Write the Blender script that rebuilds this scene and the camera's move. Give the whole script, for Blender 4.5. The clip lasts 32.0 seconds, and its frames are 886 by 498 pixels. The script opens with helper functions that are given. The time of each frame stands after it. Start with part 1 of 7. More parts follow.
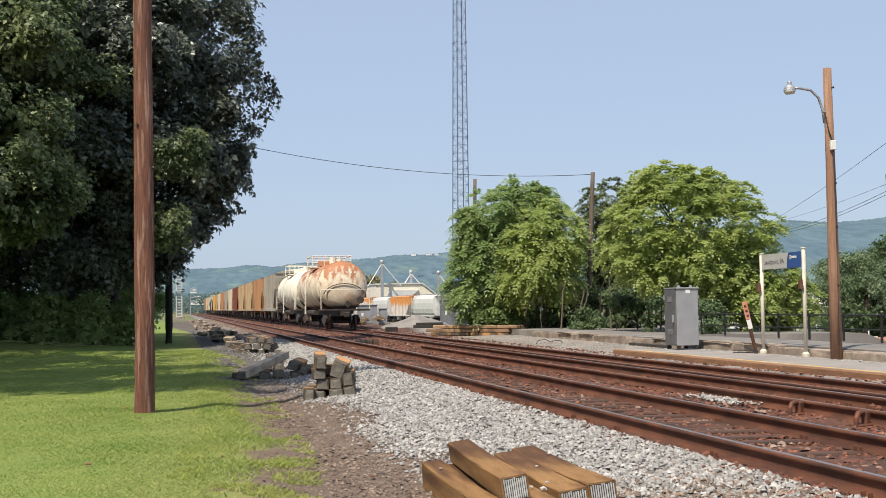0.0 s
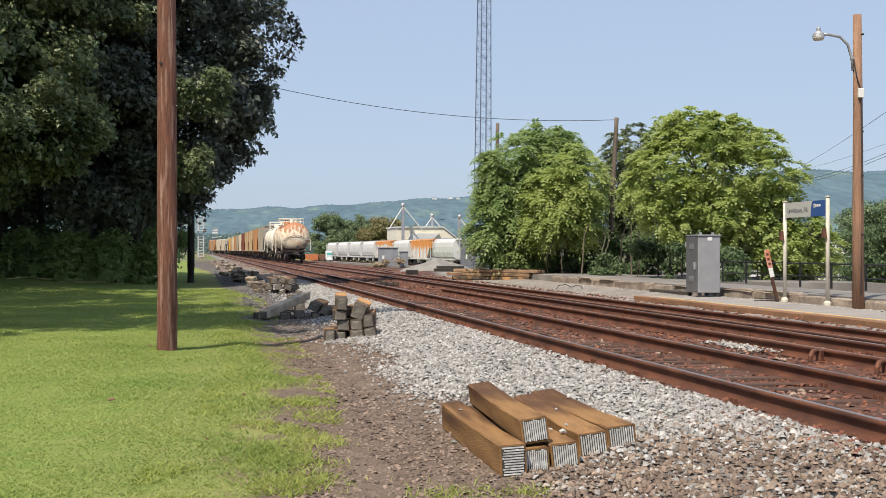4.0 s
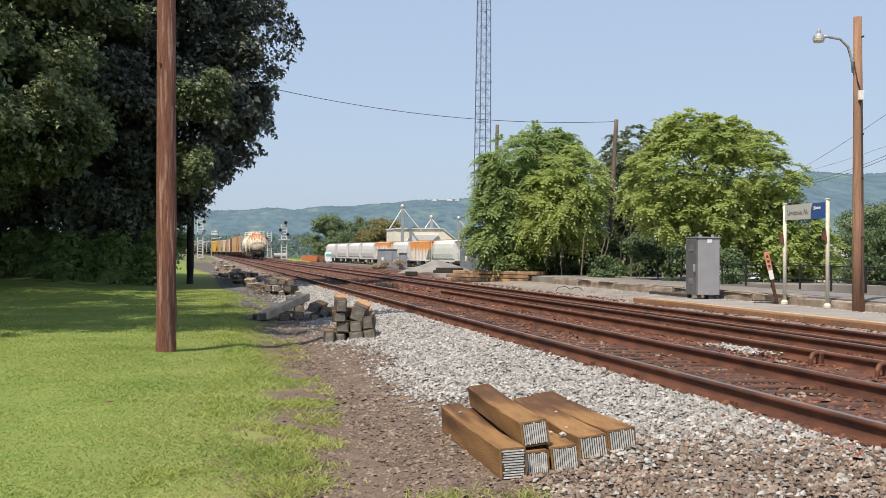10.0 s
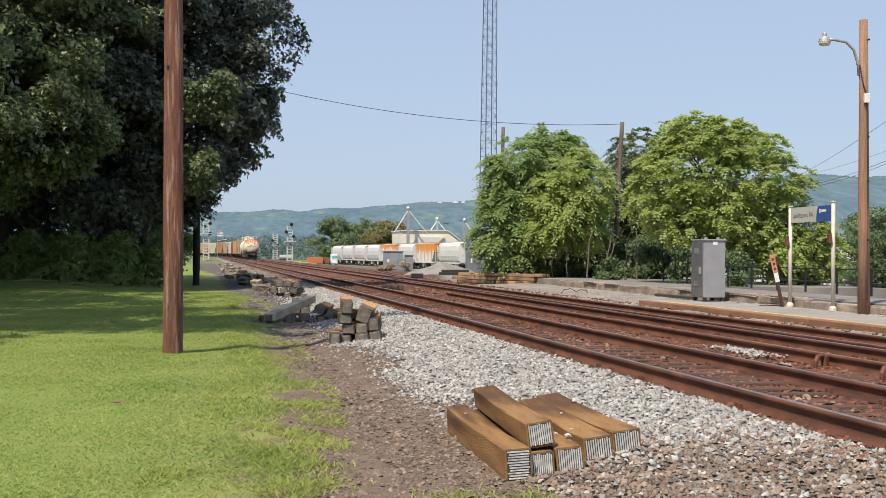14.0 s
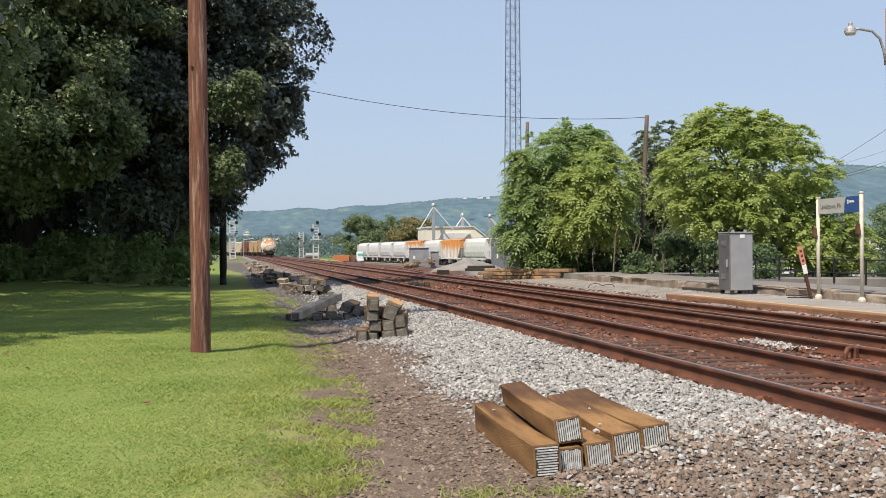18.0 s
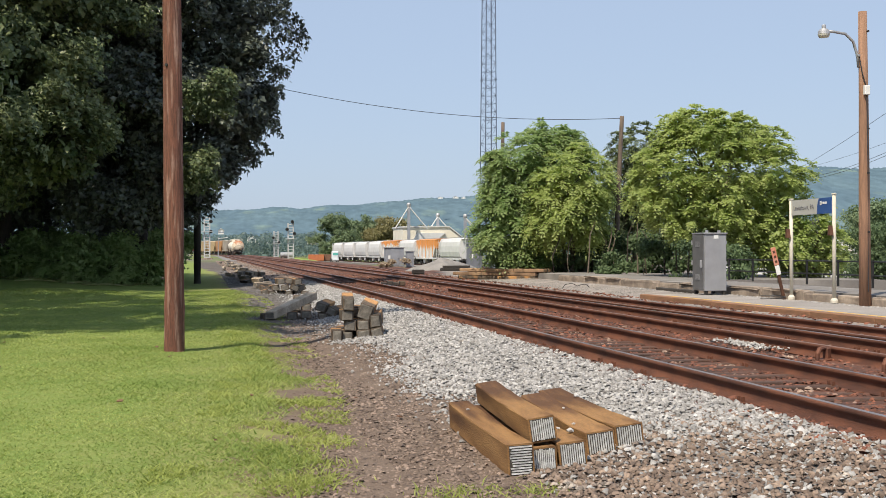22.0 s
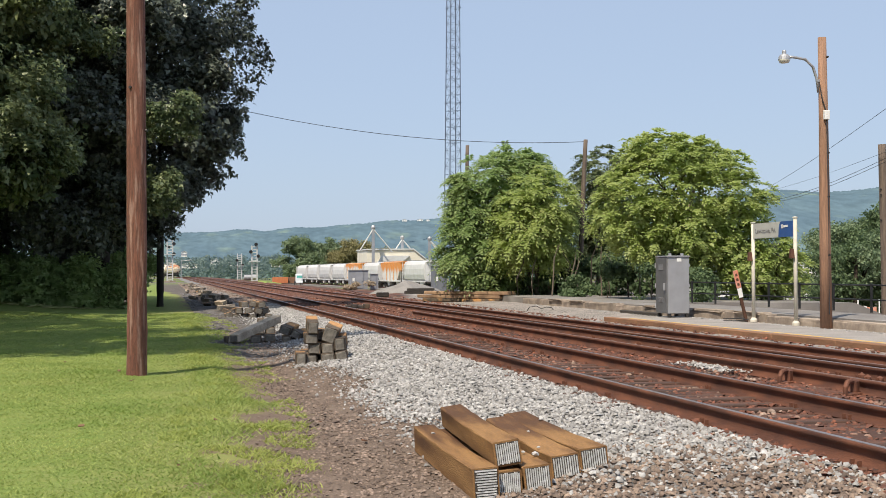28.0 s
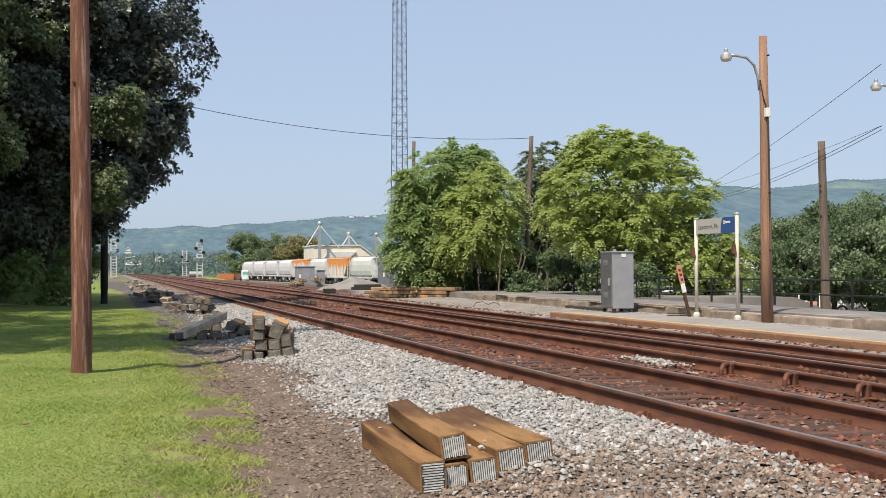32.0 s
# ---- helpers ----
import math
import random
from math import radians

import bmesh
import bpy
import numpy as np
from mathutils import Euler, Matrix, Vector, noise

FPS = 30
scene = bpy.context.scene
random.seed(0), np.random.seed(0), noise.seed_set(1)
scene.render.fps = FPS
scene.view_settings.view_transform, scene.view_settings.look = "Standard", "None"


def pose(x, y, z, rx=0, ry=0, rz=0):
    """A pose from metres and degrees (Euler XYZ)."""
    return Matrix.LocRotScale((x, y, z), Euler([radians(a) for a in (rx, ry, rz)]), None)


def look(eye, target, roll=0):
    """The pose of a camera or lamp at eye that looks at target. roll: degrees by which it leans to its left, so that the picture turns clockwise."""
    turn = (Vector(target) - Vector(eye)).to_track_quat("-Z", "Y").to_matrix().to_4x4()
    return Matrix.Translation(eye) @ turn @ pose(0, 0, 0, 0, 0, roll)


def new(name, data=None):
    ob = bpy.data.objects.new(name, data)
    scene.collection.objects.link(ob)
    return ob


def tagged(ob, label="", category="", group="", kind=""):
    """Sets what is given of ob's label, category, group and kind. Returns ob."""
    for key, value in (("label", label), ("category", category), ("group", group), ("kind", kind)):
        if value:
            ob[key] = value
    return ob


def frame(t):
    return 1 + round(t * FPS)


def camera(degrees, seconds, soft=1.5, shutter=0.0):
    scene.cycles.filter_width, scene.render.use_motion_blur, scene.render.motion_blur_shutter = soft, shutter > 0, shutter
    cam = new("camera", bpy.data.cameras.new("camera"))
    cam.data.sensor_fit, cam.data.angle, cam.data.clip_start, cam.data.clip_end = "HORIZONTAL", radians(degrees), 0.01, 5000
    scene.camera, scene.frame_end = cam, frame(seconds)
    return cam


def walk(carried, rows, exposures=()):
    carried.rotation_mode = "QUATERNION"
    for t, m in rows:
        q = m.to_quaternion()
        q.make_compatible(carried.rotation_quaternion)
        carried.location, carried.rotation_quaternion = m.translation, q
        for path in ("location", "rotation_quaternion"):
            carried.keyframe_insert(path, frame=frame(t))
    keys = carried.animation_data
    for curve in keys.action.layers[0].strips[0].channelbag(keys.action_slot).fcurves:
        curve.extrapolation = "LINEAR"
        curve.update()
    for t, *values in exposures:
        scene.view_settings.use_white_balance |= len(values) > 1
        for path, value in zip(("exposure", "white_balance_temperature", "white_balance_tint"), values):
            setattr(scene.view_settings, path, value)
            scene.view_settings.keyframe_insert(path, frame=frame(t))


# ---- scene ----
# World: +Y runs along the tracks away from the camera, X to the right; z 0 is the lawn.
cam = camera(39.6, 32.0, soft=0.75)
PATH = [
    (0, 0.025, -0.024, 1.658, -12.256, 2.666, 0.746),
    (0.5, 0.022, -0.015, 1.652, -12.796, 2.145, 0.019),
    (1, 0.019, -0.015, 1.652, -13.104, 1.536, -0.237),
    (1.5, 0.017, -0.022, 1.655, -12.346, 0.729, 0.247),
    (2, 0.017, -0.026, 1.657, -12.008, 0.156, 0.086),
    (2.5, 0.013, -0.005, 1.648, -11.031, 0.195, -0.434),
    (3, 0.010, -0.006, 1.647, -10.622, 0.100, -0.397),
    (3.5, 0.004, -0.021, 1.649, -10.924, 0.103, -0.431),
    (4, 0.012, -0.008, 1.643, -11.303, 0.060, -0.136),
    (4.5, 0.013, -0.008, 1.650, -11.727, 0.057, -0.505),
    (6.5, 0.007, 0.009, 1.645, -11.868, -0.084, -1.090),
    (7, -0.001, -0.007, 1.651, -11.828, -0.124, -1.101),
    (7.5, 0.000, 0.005, 1.649, -11.747, -0.178, -0.999),
    (8, 0.003, 0.001, 1.648, -11.657, -0.240, -0.865),
    (8.5, -0.002, -0.001, 1.650, -11.621, -0.143, -0.716),
    (9, 0.000, 0.000, 1.650, -11.700, -0.000, -0.300),
    (9.5, 0.004, 0.008, 1.647, -11.596, 0.034, -0.357),
    (10, 0.012, 0.022, 1.648, -11.335, 0.131, -0.237),
    (10.5, -0.002, -0.020, 1.647, -11.221, 0.242, -0.407),
    (11, 0.007, -0.002, 1.644, -12.150, 0.288, -0.481),
    (11.5, -0.002, -0.005, 1.651, -13.131, 0.272, -1.246),
    (12, -0.001, 0.001, 1.643, -12.744, 0.476, -1.084),
    (12.5, -0.004, -0.011, 1.652, -12.515, 0.413, -1.107),
    (13, -0.004, -0.021, 1.647, -11.759, 0.524, -0.832),
    (13.5, -0.008, -0.033, 1.653, -11.380, 0.340, -0.695),
    (14, -0.001, -0.029, 1.646, -11.073, 0.229, -0.342),
    (14.5, 0.002, -0.010, 1.648, -10.853, 0.081, -0.425),
    (15, 0.001, -0.008, 1.646, -10.722, 0.084, -0.260),
    (15.5, 0.002, -0.012, 1.650, -10.483, -0.016, -0.261),
    (17.5, -0.017, -0.039, 1.654, -9.955, -0.026, -0.026),
    (18, 0.002, -0.022, 1.651, -9.872, 0.051, 0.420),
    (18.5, 0.009, -0.039, 1.656, -9.679, 0.083, 0.812),
    (19, 0.009, -0.049, 1.657, -9.586, 0.084, 0.739),
    (19.5, 0.015, -0.030, 1.654, -9.476, -0.083, 1.097),
    (20, 0.007, -0.054, 1.650, -9.641, -0.209, 0.742),
    (20.5, 0.003, -0.045, 1.653, -10.373, -0.241, 0.909),
    (21, 0.003, -0.038, 1.649, -10.760, -0.120, 0.644),
    (21.5, -0.002, -0.030, 1.650, -10.917, -0.074, 0.439),
    (22, 0.004, -0.022, 1.646, -11.026, 0.038, 0.204),
    (22.5, -0.005, -0.037, 1.649, -11.138, -0.009, -0.280),
    (23, -0.004, -0.031, 1.649, -11.302, -0.011, -0.546),
    (23.5, -0.007, -0.034, 1.652, -11.647, -0.005, -0.601),
    (24, -0.008, -0.026, 1.648, -11.661, 0.439, -0.528),
    (24.5, -0.005, -0.029, 1.653, -11.777, 0.679, -0.429),
    (25, 0.003, -0.016, 1.655, -11.970, 1.121, -0.143),
    (25.5, -0.000, -0.031, 1.651, -12.036, 1.207, -0.083),
    (27.5, -0.009, -0.030, 1.657, -12.357, 1.023, -0.047),
    (28, -0.004, -0.030, 1.655, -12.685, 1.081, 0.206),
    (28.5, 0.002, -0.015, 1.658, -13.033, 1.107, 0.113),
    (29, 0.009, -0.013, 1.652, -13.164, 1.150, 0.249),
    (29.5, 0.009, -0.017, 1.653, -13.642, 1.185, 0.352),
    (30, 0.017, 0.009, 1.653, -13.952, 1.134, 0.504),
    (30.5, 0.012, -0.003, 1.657, -14.161, 1.129, 0.540),
    (31, -0.008, -0.078, 1.653, -14.784, 1.155, 0.701),
    (31.5, -0.020, -0.112, 1.650, -15.086, 0.963, 0.228),
    (32, -0.026, -0.128, 1.655, -15.161, 0.883, 0.357),
]
walk(cam, [(t, pose(x, y, z, 90 + pitch, roll, yaw)) for t, x, y, z, yaw, pitch, roll in PATH])

# ---- light ----
SUN_EL, SUN_AZ = radians(56), radians(-139)      # azimuth from +Y towards +X
world = bpy.data.worlds.new("sky")
scene.world = world
world.use_nodes = True
wn = world.node_tree
sky = wn.nodes.new("ShaderNodeTexSky")
sky.sky_type = "NISHITA"
sky.sun_disc = False
sky.sun_elevation, sky.sun_rotation = SUN_EL, SUN_AZ
sky.air_density, sky.dust_density, sky.ozone_density = 1.0, 1.2, 3.0
haze = wn.nodes.new("ShaderNodeMix")             # even summer haze over the clear sky
haze.data_type = "RGBA"
haze.inputs[0].default_value = 0.8
haze.inputs[7].default_value = (2.42, 2.93, 3.82, 1)
wn.links.new(sky.outputs[0], haze.inputs[6])
wn.links.new(haze.outputs[2], wn.nodes["Background"].inputs[0])
wn.nodes["Background"].inputs[1].default_value = 0.15
sun_dir = Vector((math.sin(SUN_AZ) * math.cos(SUN_EL), math.cos(SUN_AZ) * math.cos(SUN_EL), math.sin(SUN_EL)))
sun = new("sun", bpy.data.lights.new("sun", "SUN"))
sun.data.energy, sun.data.angle, sun.data.color = 4.6, radians(0.6), (1.0, 0.90, 0.745)
sun.matrix_world = look(sun_dir * 100, (0, 0, 0))
scene.view_settings.exposure = 0.33


# ---- small tools ----
def mat(name, a, b, scale=8.0, rough=0.8, metal=0.0, bump=0.3, fine=60.0, spread=0.12, c=None, cpos=0.62, coord="Object", stretch=None, island=False, spec=0.5):
    """A two-scale surface: a and b mixed by coarse noise, c as patches, fine grain in bump and value."""
    m = bpy.data.materials.new(name)
    a, b, c = (tuple(0.99 * v for v in col) if col else None for col in (a, b, c))
    m.use_nodes = True
    nt = m.node_tree
    bs = nt.nodes["Principled BSDF"]
    tc = nt.nodes.new("ShaderNodeTexCoord")
    vec = tc.outputs[coord]
    if stretch:
        mp = nt.nodes.new("ShaderNodeMapping")
        mp.inputs["Scale"].default_value = stretch
        nt.links.new(vec, mp.inputs[0])
        vec = mp.outputs[0]

    def noise_tex(s, detail=5.0):
        n = nt.nodes.new("ShaderNodeTexNoise")
        n.inputs["Scale"].default_value = s
        n.inputs["Detail"].default_value = detail
        nt.links.new(vec, n.inputs["Vector"])
        return n.outputs[0]

    def ramp(src, p0, p1, v0=0.0, v1=1.0):
        r = nt.nodes.new("ShaderNodeMapRange")
        r.inputs[1].default_value, r.inputs[2].default_value = p0, p1
        r.inputs[3].default_value, r.inputs[4].default_value = v0, v1
        nt.links.new(src, r.inputs[0])
        return r.outputs[0]

    def mix(f, x, y):
        k = nt.nodes.new("ShaderNodeMix")
        k.data_type = "RGBA"
        nt.links.new(f, k.inputs[0])
        for sock, v in ((6, x), (7, y)):
            if isinstance(v, tuple):
                k.inputs[sock].default_value = (*v, 1)
            else:
                nt.links.new(v, k.inputs[sock])
        return k.outputs[2]

    coarse, grain = noise_tex(scale), noise_tex(fine, 3.0)
    col = mix(ramp(coarse, 0.35, 0.65), a, b)
    if c:
        col = mix(ramp(noise_tex(scale * 0.45 + 0.01, 8.0), cpos - 0.06, cpos + 0.06), col, c)
    if island:
        gi = nt.nodes.new("ShaderNodeNewGeometry")
        rnd = gi.outputs["Random Per Island"]
    else:
        oi = nt.nodes.new("ShaderNodeObjectInfo")
        rnd = oi.outputs["Random"]
    hs = nt.nodes.new("ShaderNodeHueSaturation")
    nt.links.new(ramp(rnd, 0, 1, 1 - spread * (2.2 if island else 1), 1 + spread * (2.2 if island else 1)), hs.inputs["Value"])
    nt.links.new(col, hs.inputs["Color"])
    hs2 = nt.nodes.new("ShaderNodeHueSaturation")
    nt.links.new(ramp(grain, 0.3, 0.7, 1 - spread, 1 + spread), hs2.inputs["Value"])
    nt.links.new(hs.outputs[0], hs2.inputs["Color"])
    nt.links.new(hs2.outputs[0], bs.inputs["Base Color"])
    nt.links.new(ramp(grain, 0.3, 0.7, max(0.02, rough - 0.1), min(1, rough + 0.1)), bs.inputs["Roughness"])
    bs.inputs["Metallic"].default_value = metal
    bs.inputs["Specular IOR Level"].default_value = spec
    if bump:
        bp = nt.nodes.new("ShaderNodeBump")
        bp.inputs["Strength"].default_value = bump
        bp.inputs["Distance"].default_value = 0.02
        nt.links.new(grain, bp.inputs["Height"])
        nt.links.new(bp.outputs[0], bs.inputs["Normal"])
    return m


def leaf_mat(name, a, b, trans=0.35, rough=0.5):
    """Leaves: colour by leaf and by clump, some light let through."""
    m = bpy.data.materials.new(name)
    m.use_nodes = True
    nt = m.node_tree
    out = nt.nodes["Material Output"]
    bs = nt.nodes["Principled BSDF"]
    gi = nt.nodes.new("ShaderNodeNewGeometry")
    tc = nt.nodes.new("ShaderNodeTexCoord")
    nz = nt.nodes.new("ShaderNodeTexNoise")
    nz.inputs["Scale"].default_value = 0.55
    nt.links.new(tc.outputs["Object"], nz.inputs["Vector"])
    ad = nt.nodes.new("ShaderNodeMath")
    ad.operation = "MULTIPLY_ADD"
    nt.links.new(gi.outputs["Random Per Island"], ad.inputs[0])
    ad.inputs[1].default_value = 0.5
    nt.links.new(nz.outputs[0], ad.inputs[2])
    mr = nt.nodes.new("ShaderNodeMapRange")
    mr.inputs[1].default_value, mr.inputs[2].default_value = 0.45, 1.05
    nt.links.new(ad.outputs[0], mr.inputs[0])
    k = nt.nodes.new("ShaderNodeMix")
    k.data_type = "RGBA"
    k.inputs[6].default_value, k.inputs[7].default_value = (*a, 1), (*b, 1)
    nt.links.new(mr.outputs[0], k.inputs[0])
    nt.links.new(k.outputs[2], bs.inputs["Base Color"])
    bs.inputs["Roughness"].default_value = rough
    bs.inputs["Specular IOR Level"].default_value = 0.45
    tr = nt.nodes.new("ShaderNodeBsdfTranslucent")
    nt.links.new(k.outputs[2], tr.inputs["Color"])
    mx = nt.nodes.new("ShaderNodeMixShader")
    mx.inputs[0].default_value = trans
    nt.links.new(bs.outputs[0], mx.inputs[1])
    nt.links.new(tr.outputs[0], mx.inputs[2])
    nt.links.new(mx.outputs[0], out.inputs["Surface"])
    return m


def mesh_of(bm, name, material, smooth=False):
    me = bpy.data.meshes.new(name)
    bm.normal_update()
    bm.to_mesh(me)
    bm.free()
    if smooth:
        me.polygons.foreach_set("use_smooth", [True] * len(me.polygons))
    if material:
        me.materials.append(material)
    return me


def part(name, bm, material, parent=None, label="", smooth=False, m=None):
    ob = new(name, mesh_of(bm, name, material, smooth) if isinstance(bm, bmesh.types.BMesh) else bm)
    if parent:
        ob.parent = parent
    if m is not None:
        ob.matrix_basis = m
    if label:
        ob["label"] = label
    return ob


def thing(name, x, y, z, rz=0.0, label="", category="", group="", kind="", m=None):
    ob = new(name)
    ob.empty_display_size = 0.2
    ob.matrix_basis = m if m is not None else pose(x, y, z, 0, 0, rz)
    return tagged(ob, label, category, group, kind)


def box(bm, x0, x1, y0, y1, z0, z1, bevel=0.0, m=None):
    vs = [bm.verts.new((x, y, z)) for x in (x0, x1) for y in (y0, y1) for z in (z0, z1)]
    fs = [bm.faces.new([vs[i] for i in f]) for f in ((0, 1, 3, 2), (4, 6, 7, 5), (0, 4, 5, 1), (2, 3, 7, 6), (0, 2, 6, 4), (1, 5, 7, 3))]
    if bevel:
        es = list({e for f in fs for e in f.edges})
        r = bmesh.ops.bevel(bm, geom=es, offset=bevel, segments=1, affect="EDGES")
        vs = [v for v in r["verts"]]
        vs = list({v for f in r["faces"] for v in f.verts} | set(vs))
    if m is not None:
        bmesh.ops.transform(bm, matrix=m, verts=[v for v in vs if v.is_valid])
    return bm


def cyl(bm, p0, p1, r0, r1=None, seg=12, caps=True):
    p0, p1 = Vector(p0), Vector(p1)
    r1 = r0 if r1 is None else r1
    q = (p1 - p0).to_track_quat("Z", "Y")
    rings = []
    for p, r in ((p0, r0), (p1, r1)):
        rings.append([bm.verts.new(p + q @ Vector((r * math.cos(a), r * math.sin(a), 0))) for a in [2 * math.pi * i / seg for i in range(seg)]])
    for i in range(seg):
        bm.faces.new((rings[0][i], rings[0][(i + 1) % seg], rings[1][(i + 1) % seg], rings[1][i]))
    if caps:
        bm.faces.new(rings[0][::-1])
        bm.faces.new(rings[1])
    return bm


def tube(bm, pts, radii, seg=8):
    """A bent tapered tube through pts."""
    pts = [Vector(p) for p in pts]
    rings = []
    for i, p in enumerate(pts):
        d = (pts[min(i + 1, len(pts) - 1)] - pts[max(i - 1, 0)])
        q = d.to_track_quat("Z", "Y")
        r = radii[i] if isinstance(radii, (list, tuple)) else radii
        rings.append([bm.verts.new(p + q @ Vector((r * math.cos(2 * math.pi * k / seg), r * math.sin(2 * math.pi * k / seg), 0))) for k in range(seg)])
    for a, b in zip(rings, rings[1:]):
        for k in range(seg):
            bm.faces.new((a[k], a[(k + 1) % seg], b[(k + 1) % seg], b[k]))
    bm.faces.new(rings[0][::-1])
    bm.faces.new(rings[-1])
    return bm


def lathe(bm, prof, seg=20, m=None):
    """A body of rotation about local Z from (radius, z) pairs."""
    rings = []
    for r, z in prof:
        rings.append([bm.verts.new((max(r, 1e-4) * math.cos(2 * math.pi * k / seg), max(r, 1e-4) * math.sin(2 * math.pi * k / seg), z)) for k in range(seg)])
    for a, b in zip(rings, rings[1:]):
        for k in range(seg):
            bm.faces.new((a[k], a[(k + 1) % seg], b[(k + 1) % seg], b[k]))
    bm.faces.new(rings[0][::-1])
    bm.faces.new(rings[-1])
    if m is not None:
        bmesh.ops.transform(bm, matrix=m, verts=[v for r in rings for v in r])
    return bm


def prism(bm, poly, axis, a, b):
    """A polygon of (u, v) pairs drawn out along axis from a to b; x: (y, z), y: (x, z), z: (x, y)."""
    def at(u, v, w):
        return {"x": (w, u, v), "y": (u, w, v), "z": (u, v, w)}[axis]
    r0 = [bm.verts.new(at(u, v, a)) for u, v in poly]
    r1 = [bm.verts.new(at(u, v, b)) for u, v in poly]
    n = len(poly)
    for i in range(n):
        bm.faces.new((r0[i], r0[(i + 1) % n], r1[(i + 1) % n], r1[i]))
    bm.faces.new(r0[::-1])
    bm.faces.new(r1)
    bmesh.ops.recalc_face_normals(bm, faces=bm.faces[:])
    return bm


def bulk(name, verts, faces, material, parent=None, smooth=False):
    """A mesh from number arrays: verts (n, 3), faces (m, k)."""
    verts, faces = np.asarray(verts, np.float32), np.asarray(faces, np.int32)
    me = bpy.data.meshes.new(name)
    me.vertices.add(len(verts))
    me.vertices.foreach_set("co", verts.ravel())
    k = faces.shape[1]
    me.loops.add(faces.size)
    me.loops.foreach_set("vertex_index", faces.ravel())
    me.polygons.add(len(faces))
    me.polygons.foreach_set("loop_start", np.arange(0, faces.size, k, dtype=np.int32))
    me.polygons.foreach_set("loop_total", np.full(len(faces), k, np.int32))
    if smooth:
        me.polygons.foreach_set("use_smooth", np.ones(len(faces), bool))
    me.update(calc_edges=True)
    me.materials.append(material)
    ob = new(name, me)
    if parent:
        ob.parent = parent
    return ob


def sstep(a, b, x):
    t = np.clip((np.asarray(x, float) - a) / (b - a), 0, 1)
    return t * t * (3 - 2 * t)


def bend(y):
    """How far the tracks have curved to the left at y."""
    return -0.00114 * np.maximum(np.asarray(y, float) - 360, 0) ** 2


def lawn_z(x, y):
    """Height of the lawn, the path and the land beyond."""
    x, y = np.asarray(x, float), np.asarray(y, float)
    z = (0.22 - 0.22 * sstep(2.9, 4.2, x)) * sstep(22, 46, y) - 0.08 * sstep(3.5, 4.5, x) * sstep(30, 50, y) + 0.55 * sstep(30, 62, y) * sstep(-0.5, -8, x)
    z = z - 0.05 * sstep(0.6, 1.5, x) * (1 - sstep(24, 40, y)) * (1 - sstep(2.4, 3.2, x))
    z = z - 0.07 * sstep(0.7, 1.3, x) * (1 - sstep(2.0, 2.6, x)) * sstep(13, 18, y) * (1 - sstep(24, 28, y))
    z = z + 0.03 * np.sin(x * 1.3 + 0.7) * np.cos(y * 0.45)
    z = z - 1.35 * sstep(13, 24, x) * sstep(65, 130, y) - 1.6 * sstep(16, 23, x) * (1 - sstep(60, 110, y))
    return z

# ---- materials ----
M_RAIL = mat("rusty rail steel", (0.17, 0.066, 0.036), (0.082, 0.035, 0.023), 6, 0.75, 0.25, 0.25, 90, 0.15, stretch=(1, 0.3, 1))
M_HEAD = mat("worn rail head", (0.40, 0.34, 0.31), (0.24, 0.19, 0.17), 3, 0.36, 0.8, 0.05, 120, 0.08, stretch=(1, 0.1, 1))
M_OLDRAIL = mat("dull rail head", (0.26, 0.17, 0.13), (0.2, 0.12, 0.09), 3, 0.55, 0.5, 0.1, 120, 0.1, stretch=(1, 0.1, 1))
M_TIE_OLD = mat("old weathered sleeper wood", (0.115, 0.054, 0.034), (0.05, 0.028, 0.02), 5, 0.9, 0, 0.6, 40, 0.25, stretch=(0.25, 1, 1))
M_TIE_NEW = mat("treated timber", (0.275, 0.155, 0.067), (0.165, 0.088, 0.04), 1.7, 0.85, 0, 0.45, 26, 0.2, c=(0.095, 0.05, 0.028), cpos=0.58, stretch=(4, 0.55, 4), spec=0.15)
M_TIE_END = mat("dark timber end", (0.03, 0.025, 0.02), (0.06, 0.05, 0.04), 20, 0.7, 0, 0.4, 80, 0.2)
M_PLATE = mat("galvanised end plate", (0.72, 0.72, 0.7), (0.42, 0.42, 0.41), 22, 0.5, 0.2, 0.2, 90, 0.15)
M_CUT = mat("weathered timber piece", (0.13, 0.095, 0.065), (0.035, 0.028, 0.023), 3.5, 0.88, 0, 0.6, 45, 0.35, c=(0.42, 0.22, 0.085), cpos=0.57)
M_CUTEND = mat("greyed sawn end", (0.2, 0.18, 0.15), (0.085, 0.075, 0.065), 9, 0.9, 0, 0.4, 60, 0.15)
M_STONE = mat("pale limestone ballast", (0.41, 0.395, 0.38), (0.21, 0.2, 0.188), 9, 0.9, 0, 0.4, 70, 0.14, island=True, c=(0.27, 0.22, 0.18), cpos=0.74)
M_STONE_RUST = mat("rust-stained ballast", (0.21, 0.077, 0.044), (0.06, 0.028, 0.02), 5, 0.9, 0, 0.4, 70, 0.2, island=True, c=(0.3, 0.22, 0.17), cpos=0.62)
M_PEBBLE = mat("path pebbles", (0.24, 0.178, 0.14), (0.122, 0.088, 0.069), 4, 0.9, 0, 0.3, 70, 0.2, island=True)
